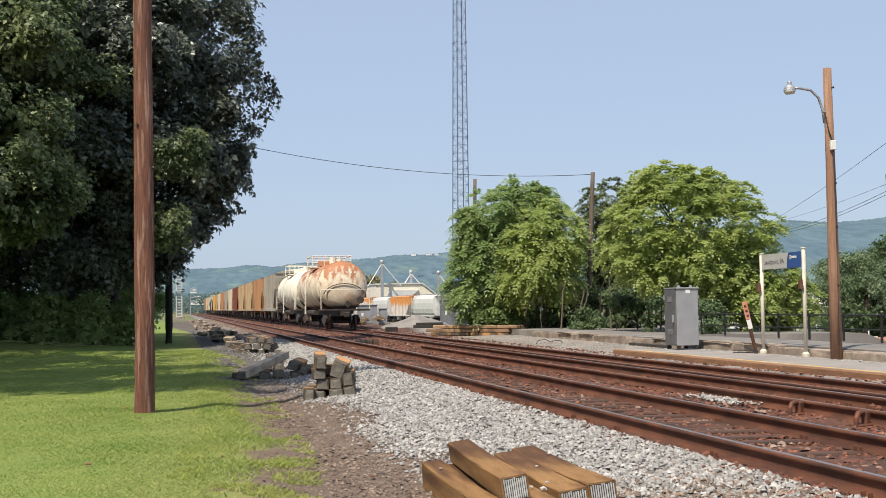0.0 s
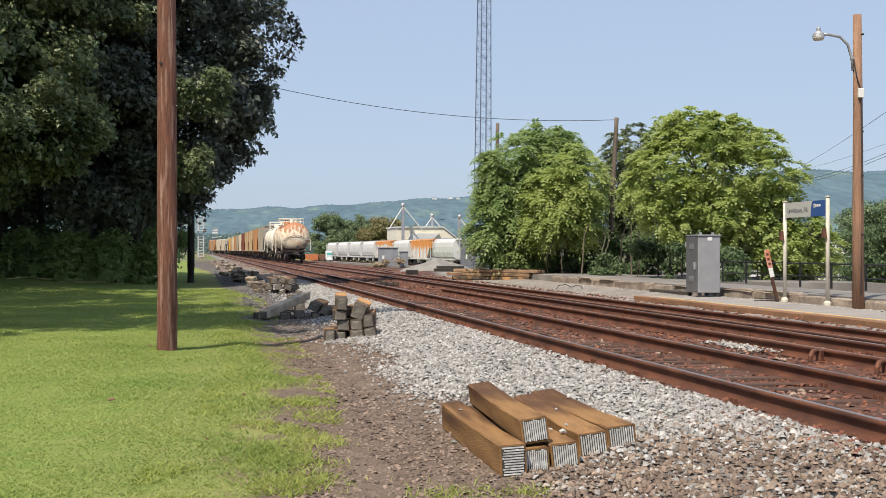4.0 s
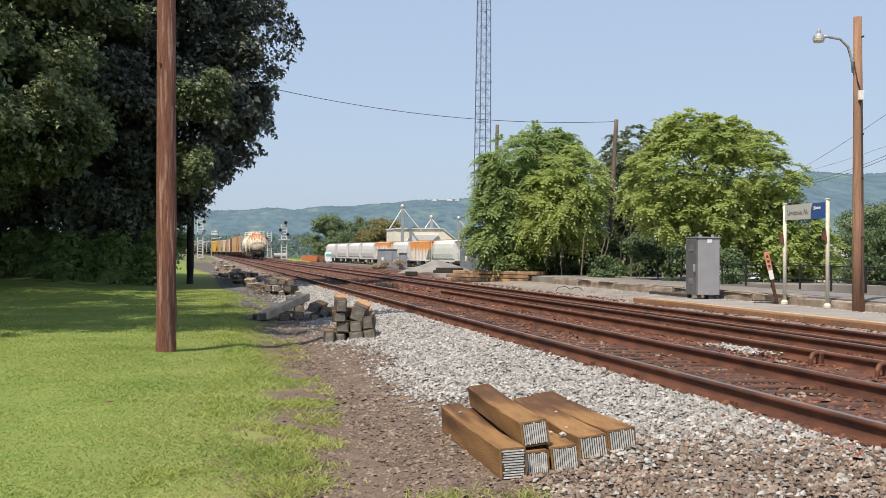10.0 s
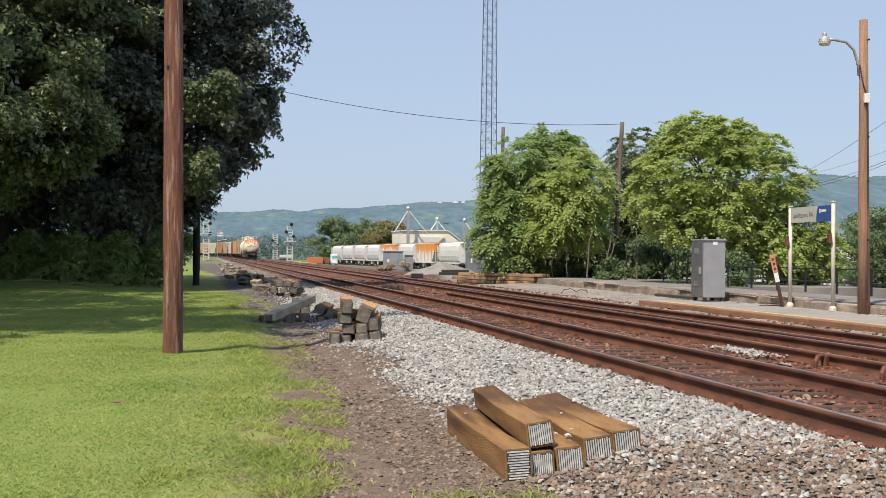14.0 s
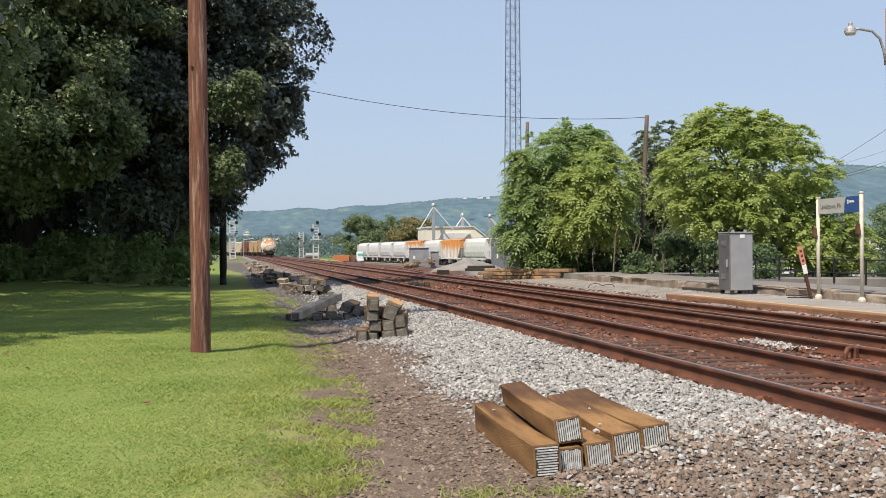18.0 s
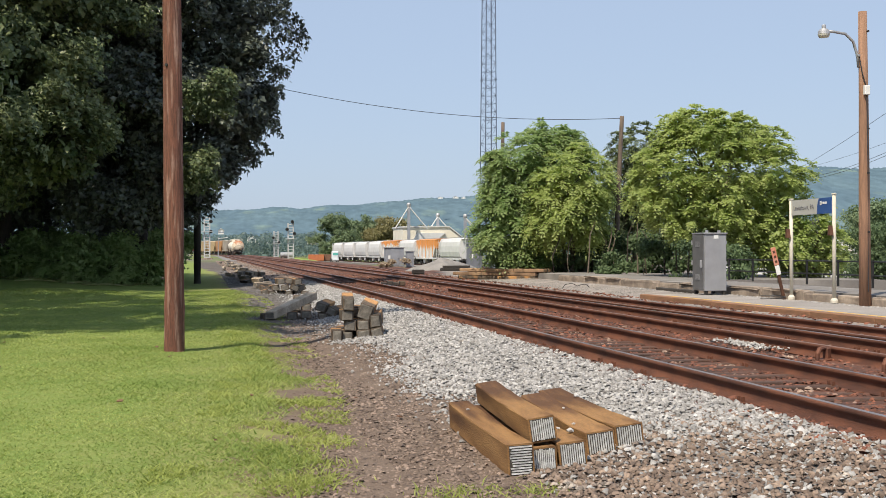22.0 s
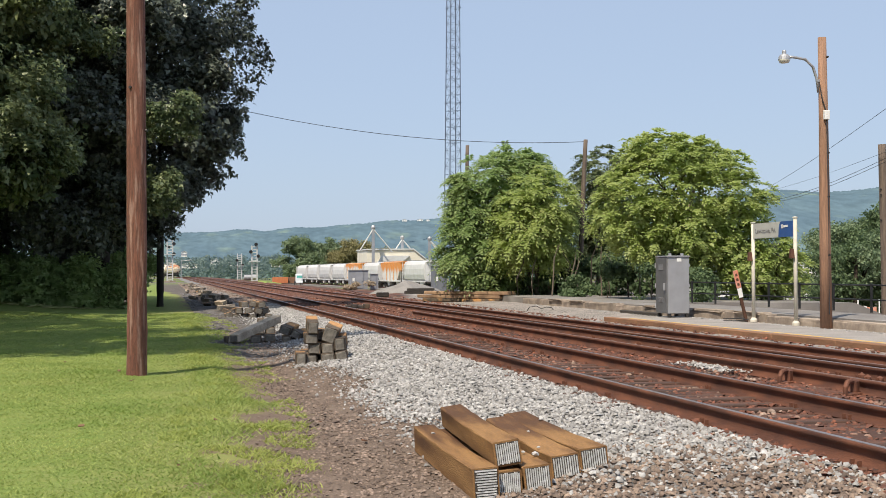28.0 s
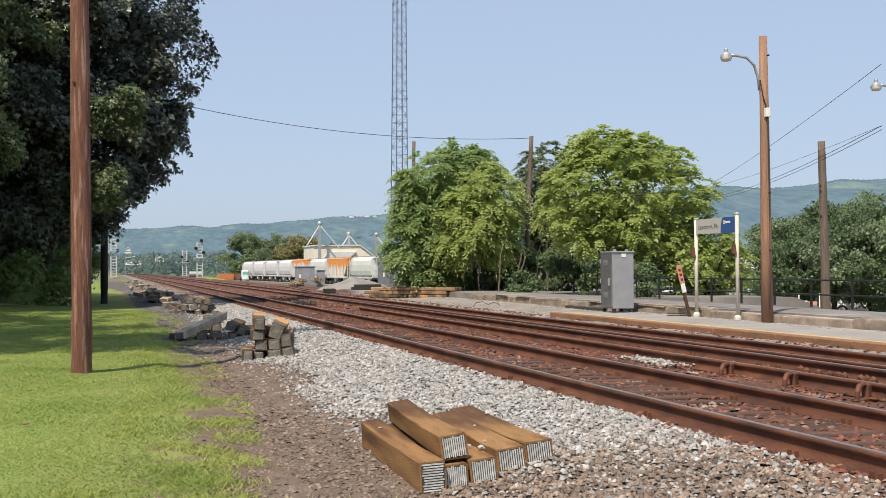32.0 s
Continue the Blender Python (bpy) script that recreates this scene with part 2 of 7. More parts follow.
M_CINDER = mat("dark grey broken stone", (0.17, 0.16, 0.155), (0.085, 0.08, 0.078), 6, 0.9, 0, 0.3, 60, 0.2, island=True, c=(0.3, 0.28, 0.25), cpos=0.68)
M_BROWNSTONE = mat("brown broken stone", (0.25, 0.185, 0.14), (0.12, 0.085, 0.066), 5, 0.9, 0, 0.3, 70, 0.2, island=True, c=(0.36, 0.32, 0.28), cpos=0.66)
M_GREYSTONE = mat("grey crushed stone", (0.27, 0.25, 0.23), (0.2, 0.185, 0.17), 1.5, 0.92, 0, 0.5, 30, 0.15)
M_POLE = mat("brown weathered pole wood", (0.165, 0.066, 0.042), (0.085, 0.034, 0.022), 6, 0.85, 0, 0.7, 34, 0.3, c=(0.25, 0.15, 0.115), cpos=0.6, stretch=(6, 6, 0.5))
M_POLE_DARK = mat("dark creosoted pole", (0.02, 0.018, 0.014), (0.03, 0.025, 0.02), 5, 0.85, 0, 0.4, 30, 0.15, stretch=(6, 6, 0.5))
M_POLE_TAN = mat("tan weathered pole wood", (0.33, 0.185, 0.115), (0.22, 0.125, 0.08), 5, 0.85, 0, 0.5, 30, 0.15, stretch=(6, 6, 0.4))
M_POLE_GREY = mat("grey weathered pole wood", (0.16, 0.12, 0.09), (0.1, 0.075, 0.06), 5, 0.85, 0, 0.5, 30, 0.15, stretch=(6, 6, 0.4))
M_ASPHALT = mat("old asphalt", (0.2, 0.185, 0.17), (0.16, 0.145, 0.135), 1.2, 0.93, 0, 0.4, 60, 0.12, c=(0.26, 0.24, 0.22))
M_PLATFORM = mat("worn platform asphalt", (0.33, 0.30, 0.275), (0.26, 0.235, 0.215), 1.0, 0.93, 0, 0.4, 60, 0.16, c=(0.37, 0.33, 0.29))
M_CONC = mat("stained old concrete", (0.34, 0.275, 0.215), (0.21, 0.165, 0.13), 3, 0.92, 0, 0.5, 30, 0.15, c=(0.14, 0.11, 0.09), cpos=0.62)
M_EDGEWOOD = mat("rusty orange edge timber", (0.24, 0.12, 0.062), (0.17, 0.09, 0.05), 3, 0.85, 0, 0.5, 30, 0.15, c=(0.12, 0.07, 0.05), stretch=(1, 0.3, 1))
M_YELLOW = mat("worn yellow paint", (0.66, 0.40, 0.06), (0.5, 0.3, 0.08), 4, 0.8, 0, 0.2, 40, 0.12, c=(0.3, 0.24, 0.18), cpos=0.64)
M_ALU = mat("brushed aluminium", (0.34, 0.34, 0.355), (0.30, 0.30, 0.31), 3, 0.55, 0.35, 0.05, 90, 0.05)
# aluminium with the shade of the cabinet's left side put into the colour
M_ALU_SHADE = mat("shade-toned aluminium door", (0.2, 0.2, 0.205), (0.17, 0.17, 0.175), 3, 0.5, 0.5, 0.05, 90, 0.05)
M_GALV = mat("galvanised steel", (0.42, 0.42, 0.43), (0.34, 0.34, 0.35), 6, 0.5, 0.5, 0.05, 80, 0.08)
M_DARKSTEEL = mat("dark steel", (0.03, 0.03, 0.032), (0.05, 0.045, 0.042), 6, 0.6, 0.4, 0.1, 80, 0.15)
M_BLACK = mat("black paint", (0.012, 0.012, 0.013), (0.02, 0.02, 0.02), 6, 0.55, 0.2, 0.05, 80, 0.1)
M_CREAMPAINT = mat("cream painted post", (0.62, 0.58, 0.48), (0.52, 0.48, 0.4), 4, 0.6, 0, 0.05, 60, 0.06)
M_SIGNGREY = mat("pale grey sign face", (0.45, 0.45, 0.41), (0.41, 0.41, 0.38), 2, 0.5, 0, 0.0, 60, 0.03)
M_SIGNBLUE = mat("blue sign face", (0.03, 0.09, 0.27), (0.028, 0.08, 0.24), 2, 0.5, 0, 0.0, 60, 0.03)
M_LETTER = mat("faded grey sign lettering", (0.2, 0.2, 0.21), (0.17, 0.17, 0.18), 2, 0.6, 0, 0.0, 60, 0.02)
M_WHITE = mat("white paint", (0.78, 0.77, 0.74), (0.7, 0.69, 0.66), 3, 0.6, 0, 0.05, 60, 0.05)
M_ORANGE = mat("faded orange reflector", (0.55, 0.19, 0.11), (0.5, 0.26, 0.2), 6, 0.6, 0, 0.05, 60, 0.08)
M_MAST = mat("weathered silver mast paint", (0.5, 0.5, 0.5), (0.42, 0.42, 0.43), 3, 0.7, 0, 0.05, 60, 0.06)
M_RUSTPOST = mat("rusty brown post", (0.13, 0.06, 0.035), (0.09, 0.04, 0.025), 8, 0.85, 0.2, 0.2, 60, 0.15)
M_HOPWHITE = mat("dirty white wagon paint", (0.62, 0.61, 0.6), (0.53, 0.52, 0.51), 0.6, 0.6, 0, 0.05, 6, 0.06, c=(0.42, 0.4, 0.38), cpos=0.66)
M_HOPORANGE = mat("rust-streaked orange wagon paint", (0.62, 0.28, 0.09), (0.55, 0.22, 0.06), 0.8, 0.7, 0, 0.05, 6, 0.12, c=(0.66, 0.62, 0.55), cpos=0.6)
M_TANK = mat("rusty cream tank paint", (0.74, 0.65, 0.51), (0.64, 0.53, 0.39), 0.9, 0.6, 0, 0.1, 7, 0.1, c=(0.42, 0.22, 0.11), cpos=0.67)
M_TANKWHITE = mat("dirty white tank paint", (0.76, 0.71, 0.6), (0.66, 0.6, 0.5), 0.9, 0.6, 0, 0.1, 7, 0.08, c=(0.36, 0.24, 0.15), cpos=0.68)
M_TANKBLACK = mat("black tank paint", (0.035, 0.035, 0.037), (0.055, 0.052, 0.05), 0.9, 0.5, 0, 0.1, 7, 0.1)
M_UNDER = mat("grimy underframe steel", (0.035, 0.03, 0.028), (0.06, 0.05, 0.045), 3, 0.8, 0.2, 0.2, 30, 0.2, c=(0.13, 0.09, 0.06), cpos=0.64)
M_WHEEL = mat("worn wheel steel", (0.11, 0.08, 0.065), (0.07, 0.055, 0.045), 6, 0.6, 0.5, 0.1, 40, 0.12)
M_CLAD = mat("off-white corrugated cladding", (0.74, 0.69, 0.57), (0.66, 0.61, 0.5), 0.4, 0.7, 0, 0.05, 5, 0.05)
M_ROOF = mat("pale metal roof", (0.66, 0.66, 0.64), (0.58, 0.57, 0.55), 0.5, 0.5, 0.2, 0.05, 5, 0.05)
M_BARK = mat("dark bark", (0.05, 0.036, 0.026), (0.03, 0.023, 0.018), 5, 0.9, 0, 0.8, 20, 0.2, stretch=(3, 3, 0.6))
M_BARKPALE = mat("grey-brown bark", (0.17, 0.135, 0.1), (0.1, 0.08, 0.06), 5, 0.9, 0, 0.7, 20, 0.2, stretch=(3, 3, 0.6))
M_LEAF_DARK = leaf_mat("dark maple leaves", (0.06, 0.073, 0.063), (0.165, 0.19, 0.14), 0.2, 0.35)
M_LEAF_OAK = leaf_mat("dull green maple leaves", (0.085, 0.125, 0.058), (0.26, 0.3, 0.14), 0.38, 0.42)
M_LEAF_BRIGHT = leaf_mat("bright green leaves", (0.32, 0.41, 0.12), (0.50, 0.56, 0.215), 0.58)
M_LEAF_MID = leaf_mat("mid green leaves", (0.22, 0.33, 0.12), (0.39, 0.48, 0.205), 0.58)
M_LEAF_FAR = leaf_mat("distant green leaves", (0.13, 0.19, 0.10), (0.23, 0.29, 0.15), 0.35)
M_LEAF_OLIVE = leaf_mat("olive brown leaves", (0.2, 0.185, 0.08), (0.3, 0.265, 0.12), 0.3)
M_GRASS = leaf_mat("lawn blades", (0.192, 0.28, 0.058), (0.415, 0.46, 0.145), 0.5, 0.6)
M_EDGEGRASS = leaf_mat("yellow-green edge grass", (0.25, 0.31, 0.06), (0.44, 0.47, 0.14), 0.5, 0.6)
# distance haze is mixed into the hill and valley base colours as blue
M_HILL_HAZE = mat("haze-tinted wooded hillside", (0.095, 0.145, 0.182), (0.112, 0.167, 0.198), 0.014, 1.0, 0, 0.0, 0.07, 0.16, c=(0.16, 0.22, 0.2), cpos=0.64, spec=0.0, stretch=(1, 0.35, 1))
M_VALLEY_HAZE = mat("valley woods", (0.115, 0.17, 0.155), (0.135, 0.195, 0.165), 0.02, 1.0, 0, 0.0, 0.12, 0.2, c=(0.15, 0.2, 0.14), cpos=0.66, spec=0.0)
M_ORANGEBOX = mat("faded orange container", (0.5, 0.17, 0.06), (0.42, 0.14, 0.06), 1.5, 0.7, 0, 0.05, 20, 0.08)
M_TRUCKWHITE = mat("white cab paint", (0.7, 0.73, 0.74), (0.62, 0.66, 0.68), 1.5, 0.4, 0, 0.0, 20, 0.04)
M_GREENPAINT = mat("teal paint", (0.1, 0.42, 0.36), (0.12, 0.4, 0.36), 2, 0.5, 0, 0.0, 20, 0.04)
M_CYAN = mat("pale blue plastic", (0.3, 0.55, 0.62), (0.26, 0.5, 0.58), 2, 0.5, 0, 0.0, 20, 0.04)
M_WIRE = mat("black cable", (0.03, 0.03, 0.035), (0.04, 0.04, 0.045), 2, 0.6, 0.2, 0.0, 20, 0.05)
M_GLASS_LAMP = mat("lamp glass", (0.62, 0.6, 0.52), (0.55, 0.52, 0.45), 6, 0.25, 0, 0.0, 20, 0.03)
M_LITTER = mat("rust-brown scrap", (0.2, 0.1, 0.06), (0.14, 0.08, 0.05), 8, 0.85, 0, 0.3, 50, 0.2)
M_TIMBER = mat("dry tan timber", (0.38, 0.25, 0.15), (0.25, 0.15, 0.09), 2.5, 0.85, 0, 0.5, 40, 0.2, c=(0.16, 0.1, 0.06), cpos=0.62)
M_DRYLEAF = leaf_mat("dry brown weeds", (0.36, 0.28, 0.2), (0.48, 0.39, 0.28), 0.4)
# green darkened to include the shade under the canopy
M_SHADELEAF = leaf_mat("shade-toned green leaves", (0.065, 0.105, 0.048), (0.14, 0.2, 0.085), 0.38, 0.7)
# the grey-blue of distant air is part of this leaf colour
M_WOODS_HAZE = leaf_mat("far hazy woods", (0.135, 0.195, 0.195), (0.185, 0.25, 0.225), 0.5)
M_MEADOW = mat("fresh green weeds", (0.30, 0.38, 0.07), (0.22, 0.31, 0.05), 0.3, 0.95, 0, 0.4, 6, 0.2)
M_GREYTIMBER = mat("greyed broken timber", (0.4, 0.33, 0.25), (0.24, 0.19, 0.14), 3, 0.9, 0, 0.5, 40, 0.3)
M_STRAW = mat("dry yellow-green stems", (0.3, 0.32, 0.12), (0.24, 0.24, 0.1), 4, 0.9, 0, 0.2, 40, 0.2)

# ---- ground ----
def ground_mat():
    m = bpy.data.materials.new("lawn, path and open ground")
    m.use_nodes = True
    nt = m.node_tree
    bs = nt.nodes["Principled BSDF"]
    tc = nt.nodes.new("ShaderNodeTexCoord")
    sep = nt.nodes.new("ShaderNodeSeparateXYZ")
    nt.links.new(tc.outputs["Object"], sep.inputs[0])

    def nz(s, d=5.0):
        n = nt.nodes.new("ShaderNodeTexNoise")
        n.inputs["Scale"].default_value, n.inputs["Detail"].default_value = s, d
        nt.links.new(tc.outputs["Object"], n.inputs["Vector"])
        return n.outputs[0]

    def math2(op, a, b):
        k = nt.nodes.new("ShaderNodeMath")
        k.operation = op
        for i, v in enumerate((a, b)):
            if isinstance(v, (int, float)):
                k.inputs[i].default_value = v
            else:
                nt.links.new(v, k.inputs[i])
        return k.outputs[0]

    def ramp(src, p0, p1):
        r = nt.nodes.new("ShaderNodeMapRange")
        r.inputs[1].default_value, r.inputs[2].default_value = p0, p1
        nt.links.new(src, r.inputs[0])
        return r.outputs[0]

    def mix(f, x, y):
        k = nt.nodes.new("ShaderNodeMix")
        k.data_type = "RGBA"
        if isinstance(f, float):
            k.inputs[0].default_value = f
        else:
            nt.links.new(f, k.inputs[0])
        for sock, v in ((6, x), (7, y)):
            if isinstance(v, tuple):
                k.inputs[sock].default_value = (*v, 1)
            else:
                nt.links.new(v, k.inputs[sock])
        return k.outputs[2]

    lawn = mix(ramp(nz(0.9), 0.35, 0.65), (0.165, 0.235, 0.053), (0.225, 0.272, 0.078))
    lawn = mix(ramp(nz(30, 3), 0.3, 0.7), lawn, mix(0.5, lawn, (0.06, 0.12, 0.02)))
    lawn = mix(ramp(nz(0.35), 0.6, 0.75), lawn, (0.22, 0.225, 0.07))
    lawn = mix(ramp(nz(4.5, 4), 0.42, 0.62), lawn, mix(0.35, lawn, (0.235, 0.24, 0.075)))
    worn = math2("ADD", sep.outputs[0], math2("MULTIPLY", math2("SUBTRACT", nz(2.2, 6), 0.5), 2.4))
    near = math2("MULTIPLY", ramp(sep.outputs[1], 16.0, 7.0), 0.7)
    worn = math2("ADD", worn, near)
    lawn = mix(ramp(worn, -0.7, 0.9), lawn, mix(0.6, lawn, (0.24, 0.215, 0.09)))
    lawn = mix(ramp(worn, 0.75, 1.1), lawn, (0.17, 0.13, 0.085))
    dirt = mix(ramp(nz(1.3), 0.35, 0.65), (0.142, 0.105, 0.08), (0.19, 0.145, 0.113))
    dirt = mix(ramp(nz(38, 4), 0.42, 0.62), dirt, mix(0.5, dirt, (0.09, 0.062, 0.05)))
    gravel = mix(ramp(nz(0.5), 0.35, 0.65), (0.27, 0.245, 0.22), (0.2, 0.18, 0.16))
    gravel = mix(ramp(nz(25, 4), 0.35, 0.65), gravel, (0.16, 0.14, 0.125))
    meadow = mix(ramp(nz(0.08), 0.4, 0.6), (0.16, 0.21, 0.04), (0.11, 0.15, 0.04))
    edge = math2("ADD", sep.outputs[0], math2("MULTIPLY", math2("SUBTRACT", nz(1.1, 6), 0.5), 1.5))
    cinder = mix(ramp(nz(1.7), 0.35, 0.65), (0.088, 0.076, 0.067), (0.135, 0.117, 0.103))
    dirt = mix(ramp(math2("ADD", sep.outputs[1], math2("MULTIPLY", nz(0.6, 6), 8.0)), 27, 31), dirt, cinder)
    edge = math2("ADD", edge, near)
    edge = math2("ADD", edge, math2("MULTIPLY", ramp(sep.outputs[1], 72, 110), 1.6))
    col = mix(ramp(edge, 0.95, 1.2), lawn, dirt)
    col = mix(ramp(sep.outputs[0], 7.0, 8.0), col, gravel)
    far = math2("ADD", sep.outputs[1], math2("MULTIPLY", math2("SUBTRACT", nz(0.05), 0.5), 60.0))
    col = mix(ramp(far, 150, 165), col, mix(ramp(nz(0.02), 0.45, 0.55), meadow, mix(0.5, dirt, gravel)))
    nt.links.new(col, bs.inputs["Base Color"])
    bs.inputs["Roughness"].default_value = 0.95
    bs.inputs["Specular IOR Level"].default_value = 0.15
    bp = nt.nodes.new("ShaderNodeBump")
    bp.inputs["Strength"].default_value, bp.inputs["Distance"].default_value = 0.6, 0.03
    nt.links.new(nz(26, 5), bp.inputs["Height"])
    nt.links.new(bp.outputs[0], bs.inputs["Normal"])
    return m


def axis(stops):
    """Grid lines from (start, step) pairs."""
    out = []
    for (a, s), (b, _) in zip(stops, stops[1:]):
        out += list(np.arange(a, b, s))
    return np.array(out + [stops[-1][0]])


def grid(name, xs, ys, zfun, material):
    X, Y = np.meshgrid(xs, ys)
    Z = zfun(X, Y)
    n, w = X.size, len(xs)
    idx = np.arange(n).reshape(X.shape)
    f = np.stack([idx[:-1, :-1].ravel(), idx[:-1, 1:].ravel(), idx[1:, 1:].ravel(), idx[1:, :-1].ravel()], 1)
    return bulk(name, np.stack([X.ravel(), Y.ravel(), Z.ravel()], 1), f, material, smooth=True)


gx = axis([(-4000, 400), (-400, 60), (-40, 4), (-12, 0.5), (3, 1), (40, 6), (100, 50), (400, 400), (4000, 400)])
gy = axis([(-400, 60), (-40, 4), (4, 0.5), (40, 2), (130, 20), (400, 200), (4400, 200)])
ground = tagged(grid("ground", gx, gy, lawn_z, ground_mat()), "mown lawn, trodden dirt path and gravel beside the railway", "ground", kind="structure")

# ---- ballast bed, following the tracks ----
prof = [(2.55, -0.12), (3.0, 0.0), (3.5, 0.07), (4.2, 0.165), (4.6, 0.175), (8.0, 0.17), (11.2, 0.2), (11.65, 0.29), (12.3, 0.28), (13.0, 0.31), (14.0, 0.38), (19.0, 0.30), (24, -0.1), (30, -1.6)]
by = axis([(-40, 2), (40, 4), (260, 5), (640, 5)])
bv, bf = [], []
for y in by:
    for x, z in prof:
        lift = max(0.0, float(lawn_z(1.0, y))) * float(sstep(4.2, 2.5, x))
        drop = 0.95 * float(sstep(12.8, 20, x)) * float(sstep(70, 140, y))
        bv.append((x + float(bend(y)), y, z - drop + lift + 0.015 * math.sin(y * 1.7 + x * 2)))
w = len(prof)
for j in range(len(by) - 1):
    for i in range(w - 1):
        bf.append((j * w + i, j * w + i + 1, (j + 1) * w + i + 1, (j + 1) * w + i))


def bed_mat():
    # bed tone set below its stones so the gaps read as shaded
    m = mat("railway ballast bed", (0.2, 0.19, 0.18), (0.14, 0.13, 0.122), 1.2, 0.95, 0, 0.9, 28, 0.22)
    nt = m.node_tree
    bs = nt.nodes["Principled BSDF"]
    src = bs.inputs["Base Color"].links[0].from_socket
    tc = nt.nodes.new("ShaderNodeTexCoord")
    vm = nt.nodes.new("ShaderNodeMapping")
    nt.links.new(tc.outputs["Object"], vm.inputs[0])
    sep = nt.nodes.new("ShaderNodeSeparateXYZ")
    nt.links.new(vm.outputs[0], sep.inputs[0])
    n = nt.nodes.new("ShaderNodeTexNoise")
    n.inputs["Scale"].default_value = 1.5
    nt.links.new(tc.outputs["Object"], n.inputs["Vector"])
    a = nt.nodes.new("ShaderNodeMath")
    a.operation = "MULTIPLY_ADD"
    nt.links.new(n.outputs[0], a.inputs[0])
    a.inputs[1].default_value = 0.6
    nt.links.new(sep.outputs[0], a.inputs[2])
    # rust brown between the tracks, plain grey stone beyond them
    r1, r2 = nt.nodes.new("ShaderNodeMapRange"), nt.nodes.new("ShaderNodeMapRange")
    wide = nt.nodes.new("ShaderNodeMapRange")      # the rust spreads to the yard throat
    wide.inputs[1].default_value, wide.inputs[2].default_value, wide.inputs[3].default_value, wide.inputs[4].default_value = 55, 90, 0, -5.5
    nt.links.new(sep.outputs[1], wide.inputs[0])
    a2 = nt.nodes.new("ShaderNodeMath")
    nt.links.new(a.outputs[0], a2.inputs[0])
    nt.links.new(wide.outputs[0], a2.inputs[1])
    for r, p0, p1, v0, v1 in ((r1, 4.95, 5.35, 0, 1), (r2, 11.2, 11.9, 1, 0)):
        r.inputs[1].default_value, r.inputs[2].default_value, r.inputs[3].default_value, r.inputs[4].default_value = p0, p1, v0, v1
        nt.links.new((a if r is r1 else a2).outputs[0], r.inputs[0])
    mul = nt.nodes.new("ShaderNodeMath")
    mul.operation = "MULTIPLY"
    nt.links.new(r1.outputs[0], mul.inputs[0])
    nt.links.new(r2.outputs[0], mul.inputs[1])
    k = nt.nodes.new("ShaderNodeMix")
    k.data_type = "RGBA"
    nt.links.new(mul.outputs[0], k.inputs[0])
    nt.links.new(src, k.inputs[6])
    oil = nt.nodes.new("ShaderNodeTexNoise")       # oily dark patches on the rust
    oil.inputs["Scale"].default_value, oil.inputs["Detail"].default_value = 0.45, 7
    nt.links.new(tc.outputs["Object"], oil.inputs["Vector"])
    ro = nt.nodes.new("ShaderNodeMapRange")
    ro.inputs[1].default_value, ro.inputs[2].default_value = 0.46, 0.62
    nt.links.new(oil.outputs[0], ro.inputs[0])
    ko = nt.nodes.new("ShaderNodeMix")
    ko.data_type = "RGBA"
    nt.links.new(ro.outputs[0], ko.inputs[0])
    # rust and oil tones also carry the shade of gaps between stones
    ko.inputs[6].default_value, ko.inputs[7].default_value = (0.12, 0.047, 0.027, 1), (0.045, 0.024, 0.017, 1)
    nt.links.new(ko.outputs[2], k.inputs[7])
    r3 = nt.nodes.new("ShaderNodeMapRange")
    r3.inputs[1].default_value, r3.inputs[2].default_value = 11.5, 12.1
    nt.links.new(a2.outputs[0], r3.inputs[0])
    k2 = nt.nodes.new("ShaderNodeMix")
    k2.data_type = "RGBA"
    nt.links.new(r3.outputs[0], k2.inputs[0])
    nt.links.new(k.outputs[2], k2.inputs[6])
    dim = nt.nodes.new("ShaderNodeMix")
    dim.data_type = "RGBA"
    dim.blend_type = "MULTIPLY"
    dim.inputs[0].default_value = 1.0
    nt.links.new(src, dim.inputs[6])
    dim.inputs[7].default_value = (1.5, 1.38, 1.28, 1)
    nt.links.new(dim.outputs[2], k2.inputs[7])
    nt.links.new(k2.outputs[2], bs.inputs["Base Color"])
    return m


ballast = tagged(bulk("ballast_bed", bv, bf, bed_mat(), smooth=True), "crushed stone bed, pale at the shoulder, rust brown between rails", "ballast", kind="structure")

# ---- rails ----
RAIL_TOP = 0.36
RPROF = [(-0.07, 0), (0.07, 0), (0.07, 0.012), (0.012, 0.035), (0.009, 0.125), (0.036, 0.14), (0.036, 0.172), (0.028, 0.18),
         (-0.028, 0.18), (-0.036, 0.172), (-0.036, 0.14), (-0.009, 0.125), (-0.012, 0.035), (-0.07, 0.012)]


def rail_strip(prof, x, y0, y1, z, dx1=0.0, dz1=0.0):
    ys = [y0] + [y for y in np.arange(-40, 640, 8) if y0 < y < y1] + [y1]
    v, f, n = [], [], len(prof)
    for y in ys:
        sx = x + float(bend(y)) + dx1 * (y - y0) / (y1 - y0)
        v += [(sx + u, y, z + h + dz1 * float(sstep(90, 190, y))) for u, h in prof]
    for j in range(len(ys) - 1):
        for i in range(n):
            f.append((j * n + i, j * n + (i + 1) % n, (j + 1) * n + (i + 1) % n, (j + 1) * n + i))
    return v, [q[::-1] for q in f]


